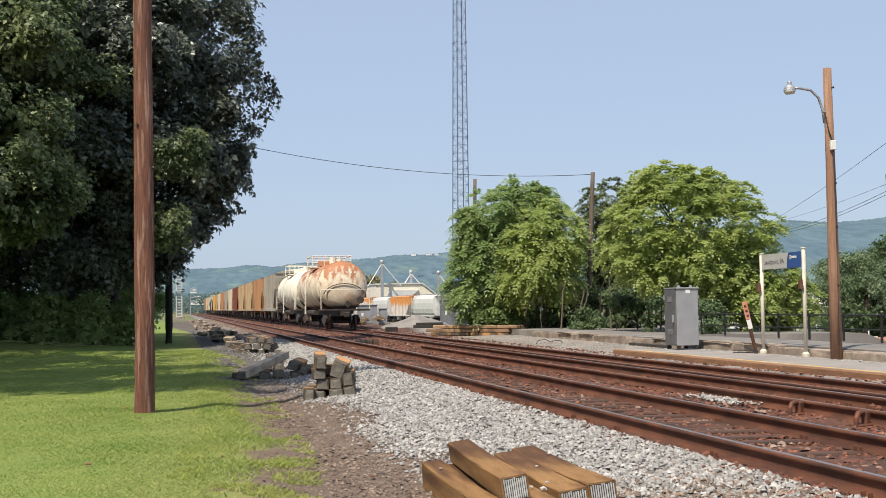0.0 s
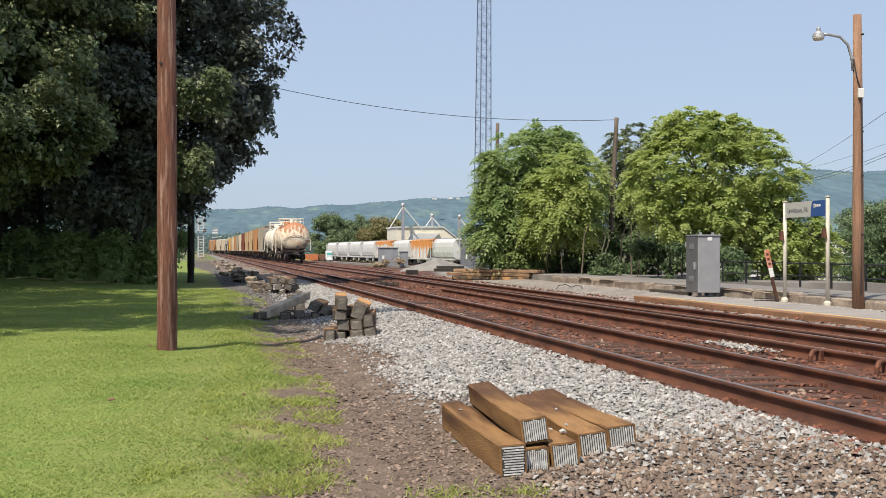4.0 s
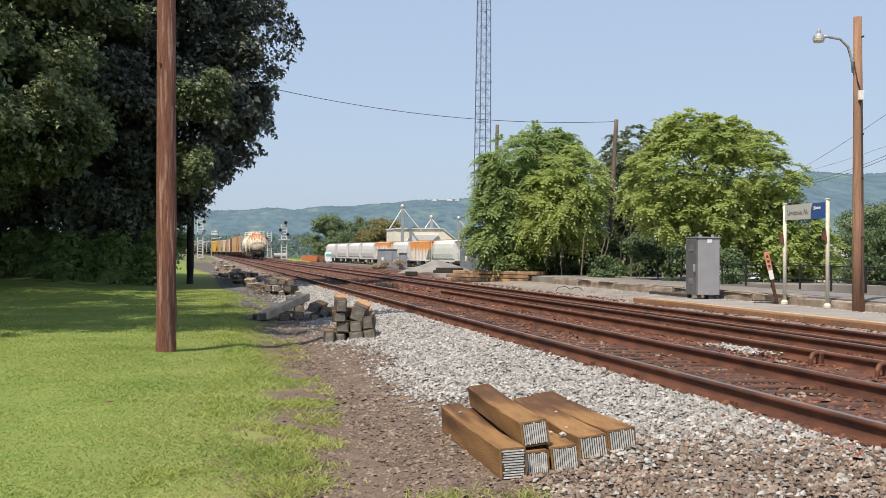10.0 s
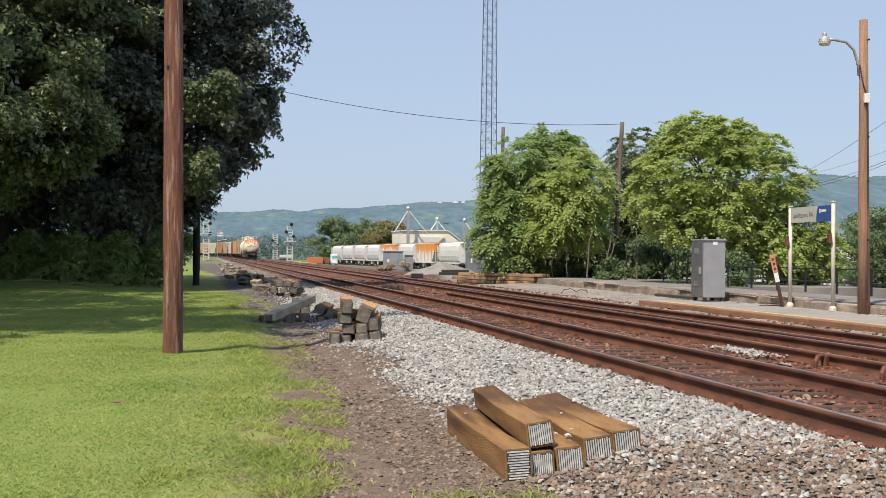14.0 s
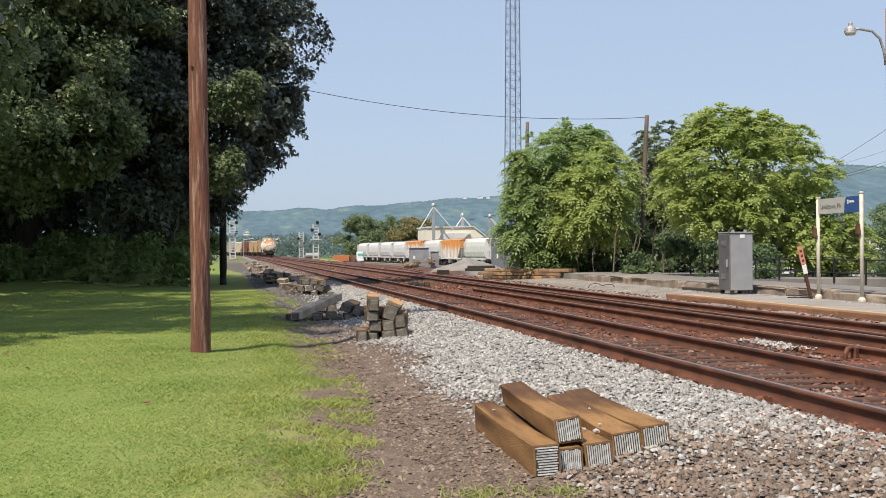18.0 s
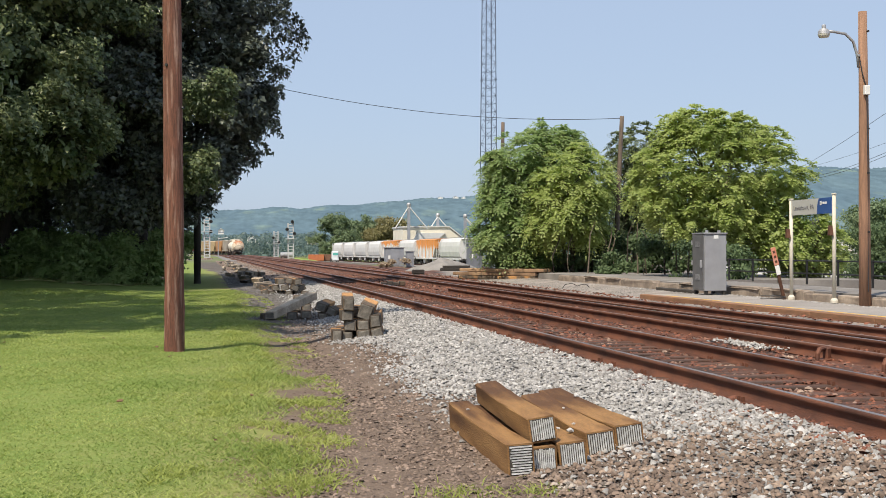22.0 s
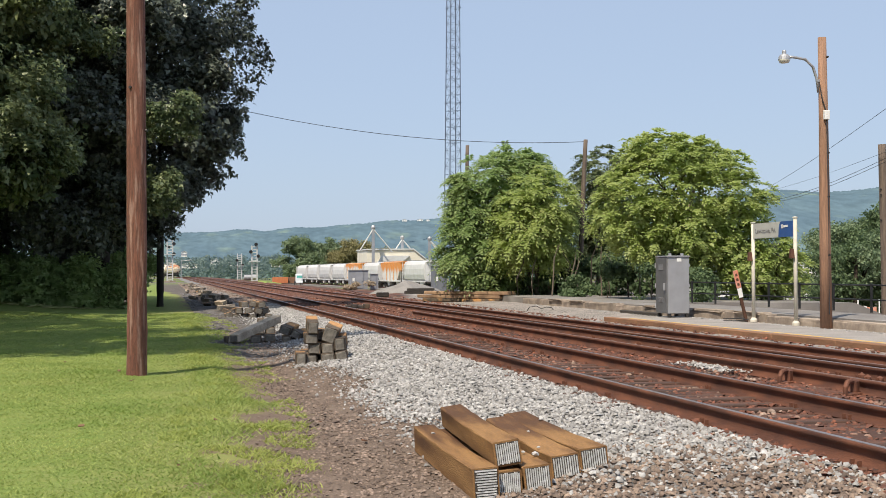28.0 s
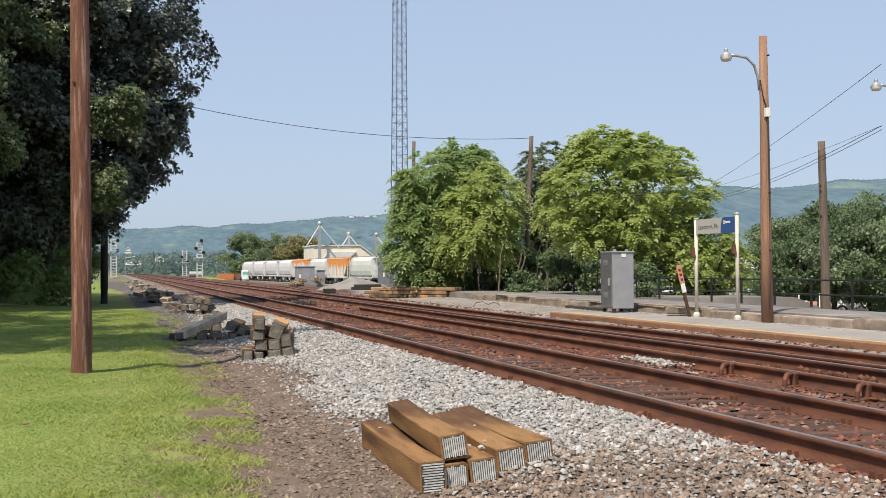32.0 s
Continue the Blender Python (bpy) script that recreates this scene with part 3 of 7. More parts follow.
def rail(x, y0, y1, label, top=RAIL_TOP, head=None, dx1=0.0, dz1=0.0):
    r = thing("rail", 0, 0, 0, 0, label, "rail", "running rails")
    v, f = rail_strip(RPROF, x, y0, y1, top - 0.182, dx1, dz1)
    bulk("rail_body", v, f, M_RAIL, r)
    v, f = rail_strip([(-0.026, 0), (0.026, 0), (0.024, 0.004), (-0.024, 0.004)], x, y0, y1, top - 0.003, dx1, dz1)
    o = bulk("running_surface", v, f, head or M_HEAD, r)
    o["label"] = "worn steel running surface"
    return r


rail(5.13, -30, 620, "long rusty steel rail with a worn bright head")
rail(6.64, -30, 620, "long rusty steel rail with a worn bright head")
rail(9.25, -30, 620, "rusty steel rail of the far track with a worn head")
rail(10.76, -30, 620, "rusty steel rail beside the platform with a worn head")
rail(9.62, -30, 64, "second rail laid inside the far track", head=M_OLDRAIL)
rail(8.18, -30, 41, "spare rusty rail lying between the two tracks", top=0.35, head=M_OLDRAIL)
# turnout towards the yard
rail(10.78, 64, 190, "rusty yard rail curving away from the main track", head=M_OLDRAIL, dx1=8.5, dz1=-0.7)
rail(12.2, 78, 190, "rusty yard rail curving away from the main track", head=M_OLDRAIL, dx1=8.6, dz1=-0.7)

# ---- platform, wall and upper lot ----
bm = bmesh.new()
box(bm, 11.95, 14.05, -30, 32.0, 0.05, 0.41, 0.01)
platform = part("platform", bm, M_PLATFORM)
tagged(platform, "low worn asphalt station platform beside the track", "platform", kind="structure")
for i in range(26):
    bm = bmesh.new()
    box(bm, 11.72, 11.945, 0, 2.38, 0.12, 0.412, 0.015)
    part("edge_timber", bm, M_EDGEWOOD, platform, m=pose(0, 29.6 - 2.4 * i, random.uniform(-0.008, 0.008)))
bm = bmesh.new()
box(bm, 12.0, 12.09, -30, 30.8, 0.41, 0.4145)
part("warning_line", bm, M_YELLOW, platform, "worn yellow warning line")
wall_low = thing("retaining_wall", 0, 0, 0, 0, "low cracked concrete retaining wall along the platform", "wall", kind="structure")
rw = random.Random(4)
y = -20.0
while y < 47:
    L = rw.choice((2.3, 2.6, 3.0))
    bm = bmesh.new()
    box(bm, 14.05, 14.36, 0.02, L - 0.02, 0.1, 0.62 + rw.uniform(-0.04, 0.02), 0.03)
    bmesh.ops.subdivide_edges(bm, edges=bm.edges[:], cuts=2)
    for v in bm.verts:
        v.co += Vector((rw.uniform(-0.015, 0.015), 0, rw.uniform(-0.02, 0.012)))
    part("wall_block", bm, M_CONC, wall_low, m=pose(rw.uniform(-0.02, 0.02), y, 0))
    if rw.random() < 0.6:      # most of the coping has broken away
        y += L
        continue
    bm = bmesh.new()
    c0, c1 = rw.uniform(0, 0.3) * L, rw.uniform(0.6, 1.0) * L
    box(bm, 14.0, 14.38, c0, c1, 0, 0.07, 0.02)
    bmesh.ops.subdivide_edges(bm, edges=bm.edges[:], cuts=1)
    for v in bm.verts:
        v.co += Vector((rw.uniform(-0.03, 0.03), 0, rw.uniform(-0.02, 0.01)))
    part("coping", bm, M_CONC, wall_low, m=pose(0, y, 0.585))
    y += L
bm = bmesh.new()
prism(bm, [(14.37, -0.8), (14.37, 0.62), (15.5, 0.63), (17.1, 0.58), (18.6, -0.3), (22, -1.7)], "y", -35, 38)
prism(bm, [(14.37, -0.8), (14.37, 0.62), (15.5, 0.64), (23, 0.56), (25, -0.2), (30, -1.6)], "y", 38, 62)
lot = part("parking_lot", bm, M_ASPHALT)
tagged(lot, "grey asphalt lot raised above the platform", "pavement", kind="structure")

# ---- hills ----
def ridge(name, r0, r1, az0, az1, hfun, rough, material, label, na=420, nr=26):
    az = np.radians(np.linspace(az0, az1, na))
    rr = np.linspace(r0, r1, nr)
    rng = np.random.RandomState(7)
    A, Rr = np.meshgrid(az, rr)
    u = (Rr - r0) / (r1 - r0)
    H = np.interp(np.degrees(A), *hfun) * sstep(0, 0.85, u) - 4
    H = H + rough * rng.rand(*A.shape) * (0.15 + 0.85 * u ** 3) + rough * 0.4 * np.sin(A * 110 + u * 5) * np.sin(A * 47 + u * 11)
    X, Y = Rr * np.sin(A), Rr * np.cos(A)
    idx = np.arange(A.size).reshape(A.shape)
    f = np.stack([idx[:-1, :-1].ravel(), idx[:-1, 1:].ravel(), idx[1:, 1:].ravel(), idx[1:, :-1].ravel()], 1)
    return tagged(bulk(name, np.stack([X.ravel(), Y.ravel(), H.ravel()], 1), f, material), label, "hills", kind="structure")


ridge("backdrop_hills", 1500, 2600, -16, 42, ([-16, -2, 0.6, 3.3, 4.5, 6, 7.3, 9, 12.8, 20, 26, 27.5, 29, 31, 33, 42], [81, 81, 81, 87, 84, 92, 94, 100, 110, 128, 152, 157, 154, 152, 162, 170]), 5.0, M_HILL_HAZE,
      "long wooded ridge, distance haze in its colour", 900, 40)
ridge("backdrop_valley", 520, 1100, -16, 42, ([-16, 0, 2, 4, 8, 14, 24, 28, 42], [9, 9, 9, 8, 8, 10, 16, 20, 20]), 1.5, M_VALLEY_HAZE,
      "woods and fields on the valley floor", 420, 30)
bm = bmesh.new()
bmesh.ops.create_grid(bm, x_segments=16, y_segments=24, size=1)
rg = random.Random(3)
gz0 = lambda x, y: float(lawn_z(x, y))
for v in bm.verts:
    e = max(abs(v.co.x), abs(v.co.y))
    px, py = 17.0 + v.co.x * 3.2 + 1.3 * v.co.y + rg.uniform(-0.2, 0.2), 205 + v.co.y * 40
    pz = max(gz0(px, py), 0.24 - 0.95 * float(sstep(12.8, 20, px)))
    v.co = Vector((px, py, pz - 0.08 + (0.2 + rg.uniform(0, 0.3)) * (1 - e ** 4)))
tagged(part("grass_patch", bm, M_MEADOW, None, smooth=True), "bright green weedy grass beside the yard tracks", "grass", kind="structure")

# ---- trees ----
def leaves(centres, radii, per, size, rng, flat=0.7, hang=0.3):
    """Folded leaves in clumps: vertices and faces."""
    n = len(centres) * per
    c = np.repeat(centres, per, 0)
    d = rng.normal(size=(n, 3))
    d /= np.linalg.norm(d, axis=1)[:, None]
    d *= (rng.rand(n, 1) ** 0.5) * np.repeat(radii, per)[:, None]
    d[:, 2] *= flat
    p = c + d
    nrm = rng.normal(size=(n, 3)) * 0.55 + d / (np.linalg.norm(d, axis=1)[:, None] + 1e-6) * 0.5
    nrm[:, 2] += 0.55
    nrm /= np.linalg.norm(nrm, axis=1)[:, None]
    t = np.cross(nrm, rng.normal(size=(n, 3)))
    t /= np.linalg.norm(t, axis=1)[:, None]
    t[:, 2] -= hang
    b = np.cross(nrm, t)
    s = size * (0.65 + 0.7 * rng.rand(n, 1))
    q = np.stack([p - t * s * 0.5, p + b * s * 0.36 + nrm * s * 0.1, p + t * s * 0.62, p - b * s * 0.36 + nrm * s * 0.1], 1)
    f = np.arange(n)[:, None] * 4
    return q.reshape(-1, 3), np.concatenate([f + [0, 1, 2], f + [0, 2, 3]], 0)


def shell_tips(ells, rng, density, depth=0.3, bough=0.0):
    """Twig tips over the outer skin of several ellipsoids (x, y, z, rx, ry, rz), in lumps: places and outward directions."""
    P, N = [], []
    for i, (x, y, z, rx, ry, rz) in enumerate(ells):
        n = int(density * 4.2 * math.pi * ((rx * ry) ** 1.6 / 3 + (rx * rz) ** 1.6 / 3 + (ry * rz) ** 1.6 / 3) ** 0.625)
        d = rng.normal(size=(n, 3))
        d /= np.linalg.norm(d, axis=1)[:, None]
        rise = np.zeros(n)
        if bough:             # tips gathered on convex drooping boughs with gaps between
            m = max(6, n // 16)
            hub = unit(rng.normal(size=(m, 3)))
            o = np.clip(rng.normal(size=(n, 3)), -1.6, 1.6) * bough / (0.5 + 0.12 * (rx + rz))
            d = hub[np.arange(n) % m] + o
            rise = rng.uniform(-0.1, 0.06, m)[np.arange(n) % m] - 0.35 * np.sum(o * o, 1)
            d = unit(d)
        lump = rise + 0.12 * np.sin(d[:, 0] * 7 + i) * np.cos(d[:, 2] * 6 + 2 * i) + 0.07 * np.sin(d[:, 1] * 13 + d[:, 2] * 10 + i)
        r = 1 + lump - depth * rng.rand(n) ** 2
        p = np.array([x, y, z]) + d * r[:, None] * np.array([rx, ry, rz])
        keep = np.ones(n, bool)
        for j, (x2, y2, z2, a2, b2, c2) in enumerate(ells):
            if j != i:
                keep &= ((p[:, 0] - x2) / a2) ** 2 + ((p[:, 1] - y2) / b2) ** 2 + ((p[:, 2] - z2) / c2) ** 2 > 0.6
        nn = d / np.array([rx, ry, rz])
        nn /= np.linalg.norm(nn, axis=1)[:, None]
        P.append(p[keep])
        N.append(nn[keep])
    return np.concatenate(P), np.concatenate(N)


def unit(v):
    return v / (np.linalg.norm(v, axis=1)[:, None] + 1e-6)


def sprays(tips, outs, shoots, L, pairs, ll, lw, droop, rng):
    """At each tip a whorl of arched shoots that carry leaflets in pairs, flat like a frond."""
    o = np.repeat(outs, shoots, 0)
    p = np.repeat(tips, shoots, 0)
    n = len(p)
    d = unit(o * 0.7 + unit(rng.normal(size=(n, 3))) * np.array([1, 1, 0.55]) + np.array([0, 0, 0.25]))
    Ls = L * (0.65 + 0.6 * rng.rand(n, 1))
    q = []
    for k in range(pairs + 1):
        u = (k + 0.7) / (pairs + 0.7)
        a = p + d * Ls * u + np.array([0, 0, -droop]) * Ls * u * u
        tg = unit(d + np.array([0, 0, -2 * droop * u]))
        side = unit(np.cross(tg, np.array([0.05, 0.02, 1.0])))
        for sg in (-1, 1):
            if k == pairs and sg == 1:
                continue
            t = tg if k == pairs else unit(side * sg + 0.45 * tg + np.array([0, 0, -0.12]) + 0.16 * rng.normal(size=(n, 3)))
            w_ = unit(side + 0.01) if k == pairs else unit(tg - t * np.sum(t * tg, 1)[:, None])
            m = ll * (1.1 - 0.35 * abs(u - 0.5)) * (0.8 + 0.4 * rng.rand(n, 1))
            w_ = w_ * m * (lw / ll)
            q.append(np.stack([a, a + t * m * 0.42 + w_, a + t * m, a + t * m * 0.42 - w_], 1))
    q = np.concatenate(q, 0)
    f = np.arange(len(q))[:, None] * 4
    return q.reshape(-1, 3), np.concatenate([f + [0, 1, 2], f + [0, 2, 3]], 0)


def lobed(tips, outs, per, spread, size, rng):
    """Three-lobed hanging leaves laid like shingles round each tip."""
    o = np.repeat(outs, per, 0)
    n = len(o)
    off = np.clip(rng.normal(size=(n, 3)), -1.35, 1.35) * spread * np.array([0.6, 0.6, 0.36])
    off[:, 2] -= 0.5 * (off[:, 0] ** 2 + off[:, 1] ** 2) / spread
    p = np.repeat(tips, per, 0) + off
    nr = unit(o * 0.6 + np.array([0, 0, 0.55]) + 0.42 * rng.normal(size=(n, 3)))
    t = unit(o * 0.5 + np.array([0, 0, -1.0]) + 0.5 * rng.normal(size=(n, 3)))
    t = unit(t - nr * np.sum(t * nr, 1)[:, None])
    w_ = np.cross(nr, t)
    m = size * (0.65 + 0.6 * rng.rand(n, 1))
    q = np.stack([p, p + (w_ * 0.62 + t * 0.3 - nr * 0.08) * m, p + (w_ * 0.2 + t * 0.5 + nr * 0.05) * m, p + (t * 1.0 - nr * 0.12) * m,
                  p + (-w_ * 0.2 + t * 0.5 + nr * 0.05) * m, p + (-w_ * 0.62 + t * 0.3 - nr * 0.08) * m], 1)
    f = np.arange(n)[:, None] * 6
    return q.reshape(-1, 3), np.concatenate([f + [0, 1, 2], f + [0, 2, 3], f + [0, 3, 4], f + [0, 4, 5]], 0)


def clumps(ells, rng, bough=0.17):
    """Clump centres gathered into flat boughs near the skin of several ellipsoids (x, y, z, rx, ry, rz, count)."""
    out = []
    for x, y, z, rx, ry, rz, n in ells:
        m = max(5, n // 9)
        d = rng.normal(size=(m, 3))
        d /= np.linalg.norm(d, axis=1)[:, None]
        r = 1 - 0.42 * rng.rand(m, 1) ** 1.5
        bump = 1 + 0.14 * np.sin(d[:, :1] * 6 + x * 3) * np.cos(d[:, 2:] * 5 + y * 2) + 0.09 * np.sin(d[:, 1:2] * 11 + d[:, 2:] * 9)
        c = d * r * bump
        k = rng.randint(0, m, n)
        o = np.clip(rng.normal(size=(n, 3)), -1.5, 1.5) * bough * np.array([1.1, 1.1, 0.65])
        o[:, 2] -= 0.25 * np.linalg.norm(o[:, :2], axis=1)
        out.append(np.array([x, y, z]) + (c[k] + o) * np.array([rx, ry, rz]))
    return np.concatenate(out)


def tree(name, base, trunk_h, trunk_r, ells, per, leaf, clump_r, material, bark, label, category="tree", seed=1, lean=(0, 0), group="", limbs=7, stems=1, crown=None):
    rng = np.random.RandomState(seed)
    rr = random.Random(seed)
    bx, by_, bz = base
    th = thing(name, bx, by_, bz, 0, label, category, group)
    ee = [(x - bx, y - by_, z - bz, rx, ry, rz, n) for x, y, z, rx, ry, rz, n in ells]
    for s in range(stems):
        ox, oy = (rr.uniform(-0.5, 0.5), rr.uniform(-0.5, 0.5)) if s else (0, 0)
        bm = bmesh.new()
        top = Vector((lean[0] + ox * 2, lean[1] + oy * 2, trunk_h))
        pts = [Vector((ox, oy, -0.15)), Vector((ox, oy, 0.1))] + [Vector((ox, oy, 0)) + (top - Vector((ox, oy, 0))) * k + Vector((rr.uniform(-1, 1), rr.uniform(-1, 1), 0)) * trunk_r * 0.5 for k in (0.3, 0.6, 0.85, 1.0)]
        tube(bm, pts, [trunk_r * 1.35, trunk_r * 1.1, trunk_r * 0.95, trunk_r * 0.8, trunk_r * 0.6, trunk_r * 0.4], 9)
        for i in range(limbs):
            e = rr.choice(ee)
            k = rr.uniform(0.4, 1.0)
            a = Vector((ox, oy, 0)) + (top - Vector((ox, oy, 0))) * k
            b = Vector((e[0] + rr.uniform(-0.6, 0.6) * e[3], e[1] + rr.uniform(-0.6, 0.6) * e[4], e[2] + rr.uniform(-0.3, 0.6) * e[5]))
            mid = a.lerp(b, 0.5) + Vector((0, 0, 0.12 * (b - a).length))
            tube(bm, [a, mid, b], [trunk_r * 0.42, trunk_r * 0.26, trunk_r * 0.07], 6)
        part("trunk", bm, bark, th, smooth=True)
    if crown:             # explicit crown parts: name, builder, ellipsoids, tips per square metre, arguments, material
        inner = clumps([(x, y, z, rx * 0.58, ry * 0.58, rz * 0.58, 40 + int(11 * rx * rz)) for x, y, z, rx, ry, rz, n in ee], rng, 0.25)
        v, f = leaves(inner, np.full(len(inner), 0.7), 34, leaf, rng)
        bulk("inner_leaves", v, f, material, th)
        for cname, build, es, density, args, mt in crown:
            tp, on = shell_tips([(x - bx, y - by_, z - bz, rx, ry, rz) for x, y, z, rx, ry, rz in es], rng, density, bough=0.2 if build is lobed else 0.0)
            ok_ = tp[:, 2] > 0.15
            v, f = build(tp[ok_], on[ok_], *args, rng)
            bulk(cname, v, f, mt, th)
        return th
    c = clumps(ee, rng)
    c = c[c[:, 2] > 0.15]
    v, f = leaves(c, clump_r * (0.6 + 0.8 * rng.rand(len(c))), per, leaf, rng)
    bulk("crown", v, f, material, th)
    return th


def gz(x, y):
    return float(lawn_z(x, y))


# big shade trees beyond the lawn
def ten(es):
    return [(*e, 1) for e in es]


DARK = [(-1.8, 53, 11, 5.3, 5, 6.5), (-0.4, 51.3, 5.7, 2.0, 2, 1.35), (-1.0, 52, 3.9, 1.2, 1.6, 1.5), (-4.2, 51.0, 5.2, 2.8, 2.6, 2.4), (0.6, 51.0, 8.6, 2.4, 2.4, 2.0), (-3.0, 49.6, 8.4, 3.0, 2.4, 2.6), (-2.5, 49.8, 12.6, 3.2, 2.4, 2.6), (-2.9, 50.8, 3.6, 1.7, 1.2, 1.4)]
# sunlit look of these front boughs is put in by paler green leaves
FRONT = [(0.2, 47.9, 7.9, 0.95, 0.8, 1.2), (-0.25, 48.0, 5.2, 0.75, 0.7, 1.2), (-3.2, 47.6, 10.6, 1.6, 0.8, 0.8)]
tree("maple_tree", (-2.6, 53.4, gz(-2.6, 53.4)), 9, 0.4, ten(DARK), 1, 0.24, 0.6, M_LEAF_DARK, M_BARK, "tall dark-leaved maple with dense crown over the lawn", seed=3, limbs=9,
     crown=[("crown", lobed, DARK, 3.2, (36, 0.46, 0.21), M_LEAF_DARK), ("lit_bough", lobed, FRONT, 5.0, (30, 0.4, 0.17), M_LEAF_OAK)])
GREEN = [(-9.2, 47, 10.5, 6.0, 6, 6.5), (-6.2, 44.5, 7.4, 3.0, 3, 3.0), (-4.9, 44, 5.4, 1.7, 2, 1.6), (-9, 43, 6, 4, 3, 2.6), (-5.4, 45, 11, 2.4, 3, 3.5)]
tree("maple_tree", (-7.9, 52, gz(-7.9, 52)), 8, 0.5, ten(GREEN), 1, 0.24, 0.6, M_LEAF_OAK, M_BARK, "broad green shade tree with drooping boughs over the lawn", seed=4, limbs=9,
     crown=[("crown", lobed, GREEN, 2.9, (30, 0.5, 0.19), M_LEAF_OAK)])
# stands out of view; crown shaped to drop shade across lawn and path
tree("maple_tree", (-11.5, 21, gz(-11.5, 21)), 9, 0.4, [(-6.6, 23.5, 11.0, 5.4, 2.5, 2.2, 250), (-3.2, 23.6, 11.0, 2.4, 1.9, 1.6, 170), (-11, 21, 10.5, 3.5, 3.5, 3.0, 150)],
     40, 0.2, 0.6, M_LEAF_OAK, M_BARK, "unseen broad shade tree with boughs reaching over the lawn", seed=6, limbs=9, lean=(2.2, 1.0))
tree("maple_tree", (-12.5, 37, gz(-12.5, 37)), 7, 0.36, [(-11.8, 36.5, 12.0, 6.0, 6.4, 6.6, 360), (-9.3, 37, 7.0, 4.0, 5.2, 3.6, 260), (-12, 32, 9, 5.2, 5.2, 5, 200)],
     50, 0.185, 0.6, M_LEAF_OAK, M_BARK, "broad green shade tree beside the mown lawn", seed=5, limbs=9)
tree("maple_tree", (-10.5, 56, gz(-10.5, 56)), 8, 0.4, [(-11, 56, 12, 7.5, 6, 9, 800), (-9, 55, 5.5, 6, 4, 4, 420)],
     30, 0.3, 0.9, M_LEAF_DARK, M_BARK, "dark shade tree in the row behind the lawn", seed=8, limbs=7)
tree("maple_tree", (-3.0, 64, gz(-3, 64)), 8, 0.34, [(-4.4, 64, 10, 3.5, 5, 8.5, 560), (-3.6, 62, 4.2, 1.7, 3, 3.0, 180)],
     40, 0.23, 0.7, M_LEAF_DARK, M_BARK, "dark shade tree in the row behind the lawn", seed=11, limbs=6)
tree("maple_tree", (-19, 50, gz(-19, 50)), 8, 0.4, [(-19, 50, 11, 8, 7, 9, 700)],
     28, 0.32, 1.0, M_LEAF_DARK, M_BARK, "dark shade tree in the row behind the lawn", seed=13, limbs=6)
# added out of view to shade the left of the lawn
tree("maple_tree", (-11.0, 27.5, gz(-11, 27.5)), 7, 0.36, [(-10.0, 27.6, 11.8, 4.4, 4.3, 5.0, 250), (-9.8, 27.5, 8.2, 4.0, 4.3, 2.6, 120)],
     34, 0.28, 0.9, M_LEAF_DARK, M_BARK, "unseen dark shade tree beside the lawn", seed=14, limbs=6)
for i, (x, y, r, h) in enumerate([(-1.5, 59, 0.9, 2.3), (-2.3, 57, 1.3, 2.1), (-3.9, 56, 1.6, 2.2), (-5.8, 55, 1.7, 1.8), (-7.8, 54, 1.8, 1.9), (-9.8, 53, 1.9, 1.7), (-12, 52, 2.0, 1.8), (-2.1, 66, 1.2, 3.0), (-2.1, 76, 1.2, 3.0), (-3.4, 72, 2.2, 4.0), (-6.5, 68, 3, 5.0), (-10.5, 66, 3.4, 5.6), (-15, 62, 4, 6), (-13.5, 44, 1.8, 1.6), (-16, 42, 2, 1.7)]):
    z = gz(x, y)
    tree("bush", (x, y, z), h * 0.6, 0.05, [(x, y, z + h * 0.5, r, r * 0.8, h * 0.6, int(60 + 40 * r))], 44, 0.14 + 0.015 * r, 0.55, M_LEAF_MID if i < 7 or i % 2 else M_LEAF_DARK, M_BARK, "dark undergrowth bush at the foot of the shade trees", "bush", seed=30 + i, limbs=3, group="undergrowth")

for i, (x, y, r, h) in enumerate([(-8.6, 49.3, 1.0, 1.2), (-6.9, 49.7, 0.9, 1.6), (-5.3, 49.2, 1.2, 1.5), (-3.6, 49.6, 1.1, 1.7), (-2.2, 50.2, 0.9, 1.3), (-1.9, 51.6, 0.7, 1.9), (-10.4, 48.8, 1.1, 1.0)]):
    z = gz(x, y)
    es = [(x, y, z + h * 0.45, r, r * 0.8, h * 0.55), (x + 0.4 * r, y + 0.2, z + h * 0.8, r * 0.5, r * 0.5, h * 0.35)]
    tree("bush", (x, y, z), h * 0.6, 0.04, ten(es), 1, 0.12, 0.5, M_LEAF_MID, M_BARK, "leafy green bush at the edge of the lawn", "bush", seed=310 + i, limbs=4, group="bushes at the lawn edge",
         crown=[("crown", sprays, es, 9.0, (5, 0.4, 5, 0.13, 0.035, 0.5), M_LEAF_MID)])

